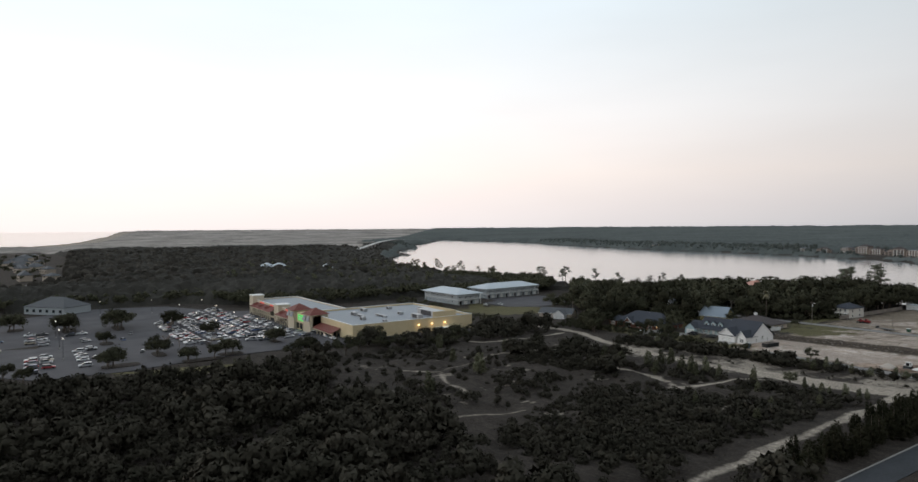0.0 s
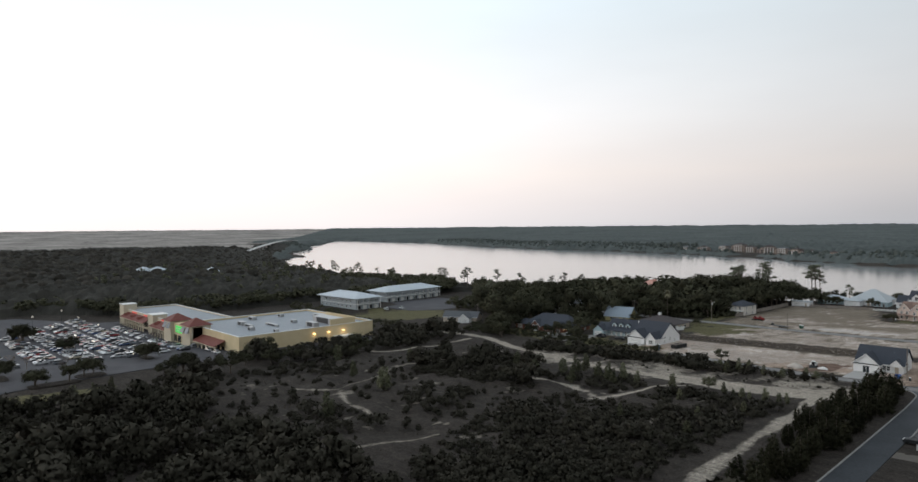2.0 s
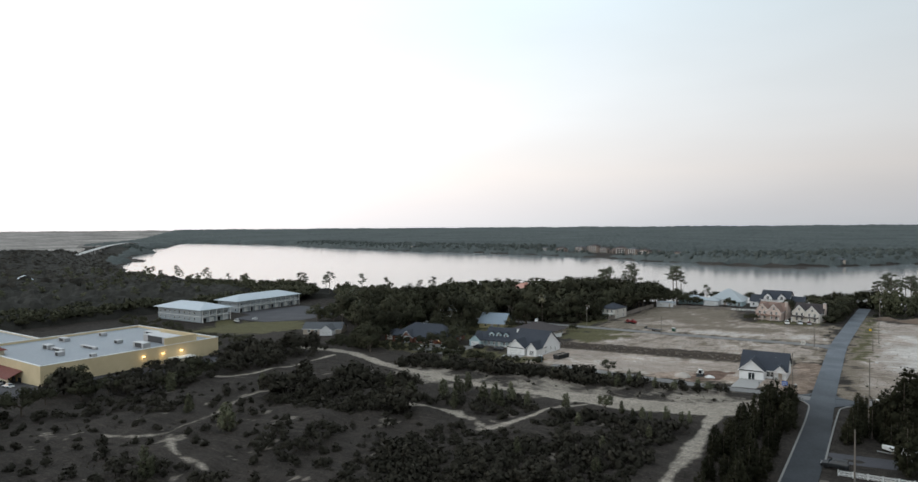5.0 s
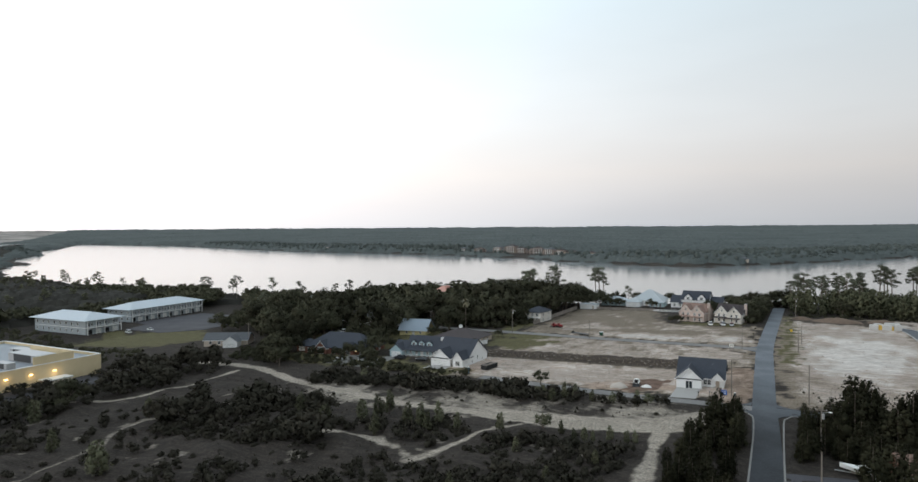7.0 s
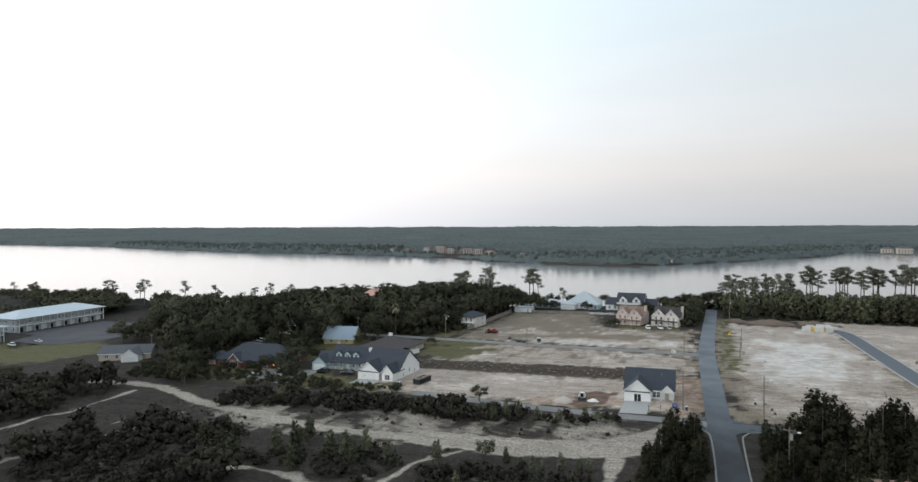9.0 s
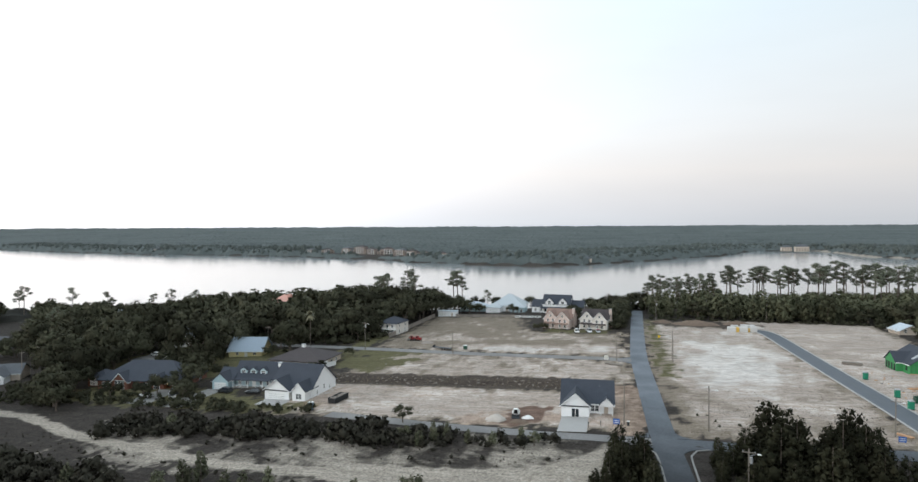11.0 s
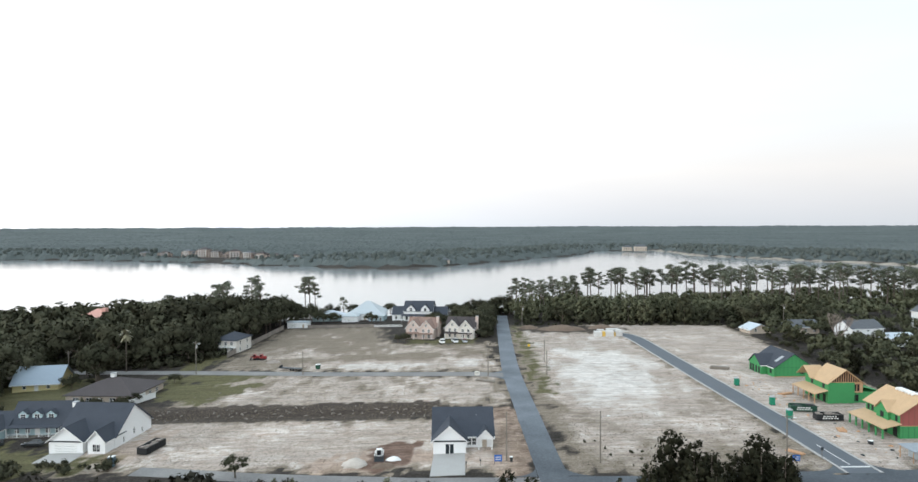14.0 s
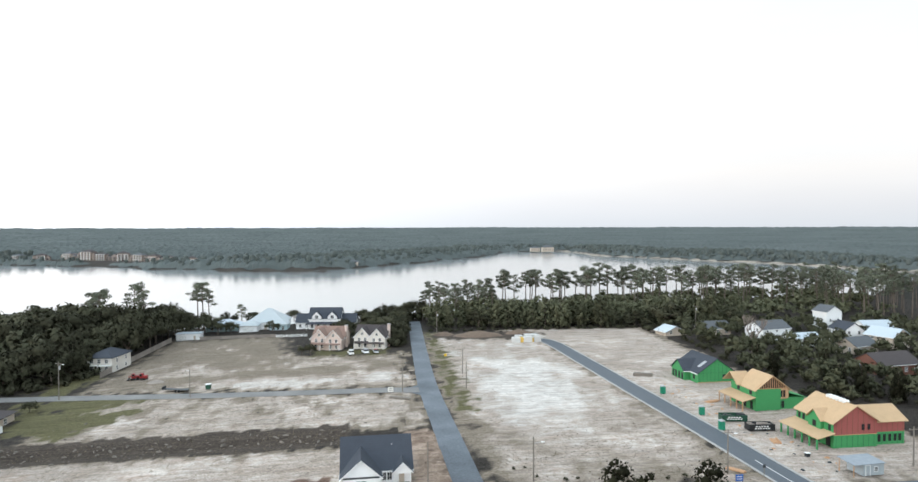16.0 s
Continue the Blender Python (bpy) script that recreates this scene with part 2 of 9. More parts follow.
M_SHINGLE = lined(mat("dark_shingle", (0.048, 0.055, 0.070), 0.8, 0.2, 0.5, 7.0, 0.2), 0.3, 2, 0.4, 0.8)
M_SHINGLE_BR = lined(mat("brown_shingle", (0.070, 0.058, 0.058), 0.8, 0.2, 0.5, 7.0, 0.2), 0.3, 2, 0.4, 0.8)
M_SHINGLE_TAN = lined(mat("tan_shingle", (0.27, 0.18, 0.145), 0.8, 0.2, 0.5, 7.0, 0.2), 0.3, 2, 0.4, 0.8)
M_SHINGLE_GR = lined(mat("grey_shingle", (0.105, 0.112, 0.122), 0.8, 0.2, 0.5, 7.0, 0.2), 0.3, 2, 0.4, 0.8)
M_METAL = lined(mat("pale_metal_roof", (0.50, 0.56, 0.61), 0.45, 0.08, 0.3, 3.0, 0, metal=0.1), 0.5, 0, 0.6, 0.85)
M_METAL_G = lined(mat("grey_blue_metal_roof", (0.30, 0.36, 0.42), 0.5, 0.1, 0.3, 3.0, 0, metal=0.1), 0.5, 0, 0.6, 0.85)
M_METAL_Y = lined(mat("pale_metal_roof_b", (0.50, 0.56, 0.61), 0.45, 0.08, 0.3, 3.0, 0, metal=0.1), 0.5, 1, 0.6, 0.85)
M_BLUEROOF = lined(mat("ice_blue_roof", (0.46, 0.50, 0.52), 0.5, 0.08, 0.3, 3.0, 0), 0.5, 0, 0.5, 0.88)
M_PINK = lined(mat("pink_roof", (0.58, 0.32, 0.26), 0.7, 0.12, 0.4, 4.0, 0.1), 0.35, 2, 0.5, 0.8)
M_BRICK = lined(mat("red_brick", (0.20, 0.09, 0.065), 0.85, 0.3, 1.0, 9.0, 0.3), 0.075, 2, 0.4, 0.8)
M_PALEBLUE = lined(mat("pale_blue_siding", (0.42, 0.55, 0.58), 0.6, 0.06, 0.4, 5.0, 0), 0.2, 2, 0.4, 0.88)
M_BLUEGREY = lined(mat("blue_grey_siding", (0.40, 0.44, 0.46), 0.6, 0.08, 0.4, 5.0, 0), 0.2, 2, 0.4, 0.88)
M_YELLOW = lined(mat("yellow_siding", (0.74, 0.64, 0.34), 0.6, 0.06, 0.4, 5.0, 0), 0.2, 2, 0.4, 0.88)
M_BEIGE = lined(mat("beige_siding", (0.52, 0.44, 0.36), 0.65, 0.08, 0.4, 5.0, 0), 0.2, 2, 0.4, 0.88)
M_BLUSH = lined(mat("blush_siding", (0.64, 0.52, 0.46), 0.65, 0.08, 0.4, 5.0, 0), 0.2, 2, 0.4, 0.88)
M_IVORY = lined(mat("ivory_siding", (0.70, 0.66, 0.60), 0.6, 0.06, 0.4, 5.0, 0), 0.2, 2, 0.4, 0.88)
M_GREENB = mat("green_sheathing", (0.055, 0.27, 0.095), 0.6, 0.12, 0.5, 4.0, 0.05)
M_REDB = mat("red_sheathing", (0.30, 0.085, 0.075), 0.6, 0.12, 0.5, 4.0, 0.05)
M_OSB = mat("oriented_strand_board", (0.480, 0.336, 0.200), 0.8, 0.15, 0.8, 12.0, 0.1, tint=(0.424, 0.288, 0.168))
M_LUMBER = mat("raw_lumber", (0.50, 0.29, 0.16), 0.8, 0.15, 0.8, 9.0, 0.1)
M_TAPE = mat("seam_tape", (0.03, 0.15, 0.06), 0.6, 0.1)
M_DARK = mat("dark_opening", (0.012, 0.012, 0.014), 0.6, 0.2)
M_POLE = mat("weathered_pole_wood", (0.20, 0.175, 0.15), 0.9, 0.25, 1.0, 8.0, 0.3)
M_FENCE = mat("weathered_fence_wood", (0.27, 0.235, 0.205), 0.9, 0.2, 0.8, 8.0, 0.3, obj=0.15)
M_STEEL = mat("dark_steel", (0.05, 0.055, 0.06), 0.5, 0.2, 1.0, 8.0, 0.1, metal=0.4)
M_GALV = mat("galvanised_steel", (0.45, 0.46, 0.47), 0.45, 0.12, 1.0, 8.0, 0.05, metal=0.6)
M_RUBBER = mat("tyre_rubber", (0.02, 0.02, 0.02), 0.8, 0.1)
M_BLOCK = mat("concrete_block", (0.55, 0.54, 0.52), 0.9, 0.12, 0.7, 6.0, 0.2, obj=0.08)
M_STRAW = mat("yellow_insulation", (0.65, 0.42, 0.10), 0.8, 0.1)
M_TOILET = mat("green_plastic", (0.02, 0.22, 0.13), 0.45, 0.08)
M_SLATE = mat("slate_blue_plastic", (0.10, 0.16, 0.20), 0.5, 0.1)
M_BIN_BLUE = mat("blue_plastic", (0.03, 0.12, 0.42), 0.45, 0.08)
M_SKIPBK = mat("black_painted_steel", (0.02, 0.022, 0.024), 0.5, 0.2)
M_SKIPGR = mat("green_painted_steel", (0.02, 0.07, 0.045), 0.5, 0.2)
M_RUBBLE = mat("mixed_rubble", (0.30, 0.26, 0.23), 0.9, 0.4, 1.5, 6.0, 0.5)
M_REDPAINT = mat("red_painted_steel", (0.26, 0.03, 0.03), 0.4, 0.1)
M_SIGN = mat("sign_face", (0.78, 0.76, 0.70), 0.5, 0.05)
M_YSIGN = mat("yellow_sign_face", (0.75, 0.48, 0.03), 0.5, 0.05)
M_SIGNGREEN = glow("lit_green_sign", (0.05, 0.75, 0.12), 0.9)
M_SIGNRED = glow("lit_red_sign", (0.85, 0.08, 0.06), 0.5)
M_LAMP = glow("warm_lamp", (1.0, 0.72, 0.35), 4.5)
M_LAMPW = glow("white_lamp", (1.0, 0.9, 0.75), 2.5)

M_GLASS = bpy.data.materials.new("window_glass")
M_GLASS.use_nodes = True
_g = M_GLASS.node_tree.nodes["Principled BSDF"]
_g.inputs["Base Color"].default_value = (0.02, 0.025, 0.03, 1)
_g.inputs["Roughness"].default_value = 0.08
_g.inputs["Specular IOR Level"].default_value = 0.6

M_WATER = bpy.data.materials.new("bay_water")
M_WATER.use_nodes = True
_n, _l = M_WATER.node_tree.nodes, M_WATER.node_tree.links
_b = _n["Principled BSDF"]
_b.inputs["Base Color"].default_value = (0.20, 0.21, 0.215, 1)
_b.inputs["Roughness"].default_value = 0.12
_b.inputs["IOR"].default_value = 1.65
_geo = _n.new("ShaderNodeNewGeometry")
_mp = _n.new("ShaderNodeMapping")
_mp.inputs["Scale"].default_value = (0.05, 0.18, 0.1)
_nz = _n.new("ShaderNodeTexNoise")
_nz.inputs["Scale"].default_value, _nz.inputs["Detail"].default_value = 3.0, 4
_bp = _n.new("ShaderNodeBump")
_bp.inputs["Strength"].default_value, _bp.inputs["Distance"].default_value = 0.06, 0.3
_l.new(_geo.outputs["Position"], _mp.inputs["Vector"])
_l.new(_mp.outputs["Vector"], _nz.inputs["Vector"])
_l.new(_nz.outputs["Fac"], _bp.inputs["Height"])
_l.new(_bp.outputs["Normal"], _b.inputs["Normal"])


# ---- plan of the land ----
def gz(x):
    """Height of the land: level by the road, falling gently towards the shops."""
    return 0.034 * min(0.0, max(x + 15.0, -300.0))


WATER_Z = -11.5
BAY = [(-2450, 1375), (-2310, 1253), (-1945, 982), (-1770, 800), (-1640, 720), (-1520, 690), (-1432, 612), (-1330, 520), (-1130, 409), (-1043, 350), (-787, 235), (-665, 228), (-506, 217),
       (-350, 195), (-200, 225), (-100, 248), (-30, 246), (20, 270), (100, 285), (200, 305), (330, 330), (520, 352), (800, 385), (1100, 420),
       (1090, 440), (830, 480), (690, 590), (630, 698), (622, 771), (592, 850), (540, 925), (492, 1040), (420, 1140), (420, 1400), (290, 1390), (185, 1150), (37, 935), (-70, 815),
       (-153, 800), (-292, 835), (-444, 925), (-748, 1030), (-1006, 1045), (-1421, 1171), (-1801, 1325)]
SEA = [(-2200, -1500), (-2250, -500), (-2450, -250), (-3200, -40), (-4300, 160), (-5400, 330), (-5400, -1500)]
BARS = [((-300, 860), (-50, 905), 7), ((-230, 800), (-90, 765), 9), ((-1240, 470), (-1130, 440), 10)]


def seg_dist(px, py, a, b):
    ax, ay, bx, by = a[0], a[1], b[0], b[1]
    dx, dy = bx - ax, by - ay
    u = np.clip(((px - ax) * dx + (py - ay) * dy) / (dx * dx + dy * dy), 0, 1)
    return np.hypot(px - ax - u * dx, py - ay - u * dy)


def line_dist(px, py, pts):
    return np.min([seg_dist(px, py, a, b) for a, b in zip(pts, pts[1:])], axis=0)


def signed(px, py, poly):
    """Signed distance to a closed outline, positive inside."""
    d = line_dist(px, py, poly + poly[:1])
    inside = np.zeros(px.shape, bool)
    for (x0, y0), (x1, y1) in zip(poly, poly[1:] + poly[:1]):
        if y0 == y1:
            continue
        cross = ((y0 > py) != (y1 > py)) & (px < (x1 - x0) * (py - y0) / (y1 - y0) + x0)
        inside ^= cross
    return np.where(inside, d, -d)


def waves(px, py, seed, *lengths):
    """Cheap smooth noise, about -1 to 1, from sums of sines."""
    r = random.Random(seed)
    out = np.zeros(px.shape)
    for ln in lengths:
        for _ in range(5):
            a, ph = r.uniform(0, 6.283), r.uniform(0, 6.283)
            out += np.sin((px * math.cos(a) + py * math.sin(a)) * 6.283 / (ln * r.uniform(0.7, 1.4)) + ph)
    return out / (2.2 * math.sqrt(len(lengths)))


def water_depth(px, py, bars=True):
    d = np.maximum(signed(px, py, BAY), signed(px, py, SEA)) + 9 * waves(px, py, 3, 140, 60)
    for a, b, w in (BARS if bars else ()):
        d = np.minimum(d, seg_dist(px, py, a, b) - w)
    return d


def rise(px, py):
    """The far land and sea climb gently to the height of the true horizon, which lies past the edge of the model."""
    return 44.0 * np.clip((np.hypot(px, py) - 2900) / 1950, 0, 1) ** 1.3


def land(px, py):
    base = 0.034 * np.clip(px + 15, -300, 0)
    far = np.clip((np.hypot(px, py) - 520) / 450, 0, 1)
    base = base * (1 - far) + (-8.5) * far + rise(px, py)
    d = water_depth(px, py)
    return np.where(d > 0, np.maximum(-14, WATER_Z - 0.3 - d * 0.1), np.minimum(base, WATER_Z + 0.25 - d * 0.7))


def mesh_object(name, verts, faces, material, smooth=False):
    me = bpy.data.meshes.new(name)
    me.from_pydata([tuple(v) for v in verts], [], [tuple(f) for f in faces])
    me.materials.append(material)
    if smooth:
        me.polygons.foreach_set("use_smooth", [True] * len(me.polygons))
    me.update()
    return new(name, me)


# ---- roads and tracks, as centre lines ----
MAIN_ROAD = [(4.0, -330), (3.2, -150), (2.8, -75), (2.3, -40), (0.6, 0), (-0.6, 40), (-1.7, 84), (-0.9, 133), (1.3, 212), (1.5, 218)]
STREET_A = [(-250, 119), (-155, 105), (-110, 98), (-57, 88.5), (-3, 81.5)]
STREET_B_W = [(-84, 5.8), (-76, 4.4), (-55, 0), (-33, -3.2), (-21, -4.6), (2, -5)]
STREET_B_E = [(0, -5), (30, -4.2), (60, -1.5), (140, 1)]
NEW_STREET = [(44.5, 160.5), (50.5, 158.5), (54.5, 150), (56.3, 113), (57.8, 75), (59.6, 35), (60.6, 0)]
SAND_TRACKS = [
    ([(-205, -4), (-173, -5), (-143, -18), (-117, -25), (-92, -32), (-68, -33.5), (-45, -36), (-22, -32), (-12, -20)], 2.2),
    ([(-62, -33), (-38, -33), (-20, -28), (-11, -18)], 5.5),
    ([(-20, -34), (-18.3, -58), (-17.6, -80), (-16.6, -96), (-14, -150)], 1.7),
    ([(-52, -40), (-55.6, -47), (-58.7, -57), (-62, -68), (-64, -73)], 1.2),
    ([(-146, -119), (-136, -117), (-133, -110), (-138, -93), (-148, -76), (-145, -61), (-140, -45)], 0.8),
    ([(-79, -142), (-75.5, -132), (-72, -123)], 0.8), ([(-190, -66), (-184, -63), (-175, -55), (-173, -37), (-175, -12)], 0.8),
    ([(-133, -110), (-118, -118), (-100, -122)], 0.9), ([(-100, -62), (-80, -60), (-66, -70)], 1.0)]


def smooth_line(pts, step):
    """The line through pts, rounded by a cubic, at about even steps."""
    out = []
    for i in range(len(pts) - 1):
        p0, p1, p2, p3 = (Vector(pts[max(0, min(len(pts) - 1, k))]) for k in (i - 1, i, i + 1, i + 2))
        n = max(1, int((p2 - p1).length / step))
        for k in range(n):
            u = k / n
            out.append(0.5 * (2 * p1 + (p2 - p0) * u + (2 * p0 - 5 * p1 + 4 * p2 - p3) * u * u + (3 * p1 - p0 - 3 * p2 + p3) * u ** 3))
    out.append(Vector(pts[-1]))
    return [(p.x, p.y) for p in out]


def ribbon(name, pts, left, right, material, lift, drop=0.12, step=4.0, rag=0.0, seed=1):
    """A strip of paving with thickness along a line, from left to right of it (metres, right positive)."""
    line = smooth_line(pts, step)
    r = random.Random(seed)
    verts, faces = [], []
    for i, (x, y) in enumerate(line):
        a, b = line[max(0, i - 1)], line[min(len(line) - 1, i + 1)]
        d = Vector((b[0] - a[0], b[1] - a[1])).normalized()
        nx, ny = d.y, -d.x
        for off, dz in ((left + r.uniform(-rag, rag), -drop), (left + r.uniform(-rag, rag) * 0.2, 0), (right + r.uniform(-rag, rag) * 0.2, 0), (right, -drop)):
            qx, qy = x + nx * off, y + ny * off
            verts.append((qx, qy, gz(qx) + lift + dz))
    for i in range(len(line) - 1):
        for k in range(3):
            a = i * 4 + k
            faces.append((a, a + 4, a + 5, a + 1))
    return mesh_object(name, verts, faces, material)


# ---- the ground: one sheet, fine near the lots, coarser to the horizon ----
def build_ground():
    xs = np.concatenate([np.arange(-310, -200, 2.2), np.arange(-200, -4, 1.0), np.arange(-4, 151, 1.9)])
    ys = np.concatenate([np.arange(-215, -150, 2.2), np.arange(-150, -8, 1.0), np.arange(-8, 251, 1.9)])
    X, Y = np.meshgrid(xs, ys, indexing="ij")
    px, py = X.ravel(), Y.ravel()
    dune = np.clip(signed(px, py, [(-205, -230), (-4, -230), (-4, -30), (-60, -20), (-205, -25)]) / 25, 0, 1)
    z = land(px, py) + dune * (0.5 * waves(px, py, 5, 40, 17) + 0.3) + 0.05 * waves(px, py, 6, 6)
    ditch = np.exp(-(((py - (44.5 - 0.03 * (px + 60))) / 3.2) ** 2)) * np.clip((px + 108) / 6, 0, 1) * np.clip((-23 - px) / 4, 0, 1)
    z -= ditch * 1.3
    edge = (px <= xs[0] + 0.1) | (px >= xs[-1] - 0.1) | (py <= ys[0] + 0.1) | (py >= ys[-1] - 0.1)
    z[edge] -= 2.5
    nx, ny = len(xs), len(ys)
    idx = np.arange(nx * ny).reshape(nx, ny)
    fa = np.stack([idx[:-1, :-1], idx[1:, :-1], idx[1:, 1:], idx[:-1, 1:]], -1).reshape(-1, 4)
    # outer sheet, a fan of rings
    ang = np.radians(np.concatenate([np.arange(-102, 58, 0.4), np.arange(58, 258, 4.0)]))
    rad = np.concatenate([np.linspace(60, 380, 9), 390 * 1.02 ** np.arange(0, 129)])
    A, R = np.meshgrid(ang, rad, indexing="ij")
    qx, qy = (R * np.sin(A)).ravel(), (R * np.cos(A) - 150).ravel()
    qz = land(qx, qy)
    inner = (qx > xs[0] - 2) & (qx < xs[-1] + 2) & (qy > ys[0] - 2) & (qy < ys[-1] + 2)
    qz = np.where(inner, qz - 2.2, qz - 0.02)
    na, nr = len(ang), len(rad)
    id2 = np.arange(na * nr).reshape(na, nr) + nx * ny
    nxt = np.roll(id2, -1, axis=0)
    fb = np.stack([id2[:, :-1], id2[:, 1:], nxt[:, 1:], nxt[:, :-1]], -1).reshape(-1, 4)
    vx, vy, vz = np.concatenate([px, qx]), np.concatenate([py, qy]), np.concatenate([z, qz])
    me = bpy.data.meshes.new("ground")
    me.from_pydata(np.stack([vx, vy, vz], -1).tolist(), [], np.concatenate([fa, fb]).tolist())

    # what covers the ground: pale sand, bare lot, green grass, dark soil
    W1, W2 = waves(vx, vy, 11, 9, 4), waves(vx, vy, 12, 35, 14)

    def soft(d, w):
        return np.clip(d / w + 0.5, 0, 1)

    sand = np.zeros(vx.shape)
    for pts, w in SAND_TRACKS:
        sand = np.maximum(sand, soft(w + 0.4 * W1 + 0.3 * W2 - line_dist(vx, vy, smooth_line(pts, 5)), 1.5))
    sand *= 1 - 0.33 * np.clip((-58 - vy) / 10, 0, 1)
    wash = soft(signed(vx, vy, [(-140, -6), (-140, -30), (-92, -38), (-60, -40), (-14, -34), (-8, -8), (-60, -5)]) + 3 * W1, 8)
    sand = np.maximum(sand, wash * np.clip(0.44 + 0.17 * W1 + 0.17 * W2, 0, 0.66))
    sand = np.maximum(sand, 0.5 * dune_patches(vx, vy))
    for a, b, w in BARS:
        sand = np.maximum(sand, 0.3 * soft(w + 14 - seg_dist(vx, vy, a, b), 8))
    sand = np.maximum(sand, soft(160 - np.abs(signed(vx, vy, SEA)), 60))
    sand = np.maximum(sand, 0.8 * soft(16 - np.abs(signed(vx, vy, BAY)), 8) * (vx > 380) * (vy > 600))
    west = signed(vx, vy, [(-104, 8), (-8, 2), (-8, 33), (-104, 40)])
    mid = signed(vx, vy, [(-100, 50), (-7, 49), (-6, 77), (-100, 92)])
    north = signed(vx, vy, [(-106, 103), (-8, 87), (-8, 138), (-50, 142), (-60, 192), (-106, 192)])
    east = signed(vx, vy, [(2.6, 1), (55, 2), (54, 70), (50, 155), (4.2, 184)])
    far_east = signed(vx, vy, [(62, 2), (104, 6), (100, 88), (103, 150), (104, 183), (40, 186), (58, 150)])
    lot = np.zeros(vx.shape)
    lot = np.maximum(lot, soft(west + 2 * W1, 4) * (0.88 + 0.2 * W2))
    lot = np.maximum(lot, soft(mid + 2 * W1, 5) * np.clip(0.70 + 0.25 * W1 + 0.25 * W2, 0, 1) * np.clip((vx + 112) / 30, 0, 1))
    lot = np.maximum(lot, soft(north + 3 * W1, 6) * np.clip(0.27 + 0.26 * W2 + 0.16 * W1 - (vy - 115) / 200 + 0.95 * np.exp(-(((vx + 38) / 40) ** 4 + ((vy - 99.5) / 10) ** 2)) - 0.25 * np.exp(-((vy - 112) / 5) ** 2) + 0.4 * np.exp(-((vy - 124 - 0.1 * (vx + 50)) / 4) ** 2), 0.13, 1.3))
    lot = np.maximum(lot, soft(east + 2 * W1, 5) * np.clip(0.92 + 0.22 * W2 + 0.15 * W1 + 0.35 * np.exp(-(((vx - 30) / 16) ** 2 + ((vy - 95) / 30) ** 2)) - 0.4 * np.clip((vy - 155) / 25, 0, 1) - 0.45 * np.clip((11 - vx) / 5, 0, 1) - 0.55 * np.clip((70 - vy) / 70, 0, 1) + 0.5 * np.exp(-(((vx - 27) / 15) ** 2 + ((vy - 72) / 42) ** 2)), 0, 1.5))
    lot = np.maximum(lot, soft(far_east + 2 * W1, 4) * np.clip(0.95 + 0.2 * W2, 0, 1))
    grass = np.zeros(vx.shape)
    for poly in ([(-125, 84), (-95, 80), (-80, 92), (-112, 97)], [(-112, 66), (-92, 55), (-80, 78), (-112, 84)], [(-42, 141), (-14, 137), (-14, 147), (-42, 150)],
                 [(-214, -204), (-192, -194), (-186, -164), (-200, -160), (-206, -185)], [(-335, 2), (-262, 14), (-250, 44), (-285, 66), (-326, 48)], [(-122, 104), (-111, 103), (-110, 128), (-122, 130)], [(4, 60), (8, 60), (9, 185), (5, 185)],
                 [(-184, 10), (-112, 6), (-90, 8), (-90, 14), (-112, 20), (-138, 28), (-184, 24)], [(-182, 40), (-136, 42), (-114, 44), (-114, 60), (-136, 60), (-140, 92), (-205, 104), (-205, 60)]):
        grass = np.maximum(grass, soft(signed(vx, vy, poly) + 3 * W1, 6))
    grass = np.maximum(grass, 0.2 * soft(north, 10) * np.clip(0.3 + 0.5 * waves(vx, vy, 15, 20, 8), 0, 1) * np.clip((vy - 120) / 30, 0, 1))
    soil = np.zeros(vx.shape)
    dc = np.abs(vy - (45.5 - 0.03 * (vx + 60))) - 7.6
    soil = np.maximum(soil, soft(-dc + 1.2 * W1, 2) * soft(np.minimum(vx + 108, -23 - vx), 3))
    soil = np.maximum(soil, 0.75 * soft(seg_dist(vx, vy, (15, 172), (48, 172)) * -1 + 9 + 3 * W1, 5))
    clay = soft(signed(vx, vy, [(-37.5, 4), (-33, 1.5), (-28, 6), (-26.5, 19), (-36, 18.5)]) + 1.2 * W1, 2)
    red = 0.6 * soft(6 - seg_dist(vx, vy, (-44, 6), (-27, 9)) + 2 * W1, 4)
    red = np.maximum(red, 0.55 * soft(5.5 - seg_dist(vx, vy, (-7, 2), (-6, 40)) + 1.5 * W1, 3))
    red = np.maximum(red, 0.45 * soft(4 - seg_dist(vx, vy, (-26, 8), (-8, 7)) + 1.5 * W1, 3))
    red = np.maximum(red, 0.45 * soft(5 - seg_dist(vx, vy, (-92, 12), (-90, 30)) + 1.5 * W1, 3))
    for key, arr in (("sand", sand), ("lot", lot), ("grass", grass), ("soil", soil), ("red", red), ("clay", clay)):
        at = me.attributes.new(key, "FLOAT", "POINT")
        at.data.foreach_set("value", arr.astype(np.float32))
    me.polygons.foreach_set("use_smooth", [True] * len(me.polygons))
    return tagged(new("ground", me), "sandy scrub land with bare graded building lots", "ground", kind="structure")


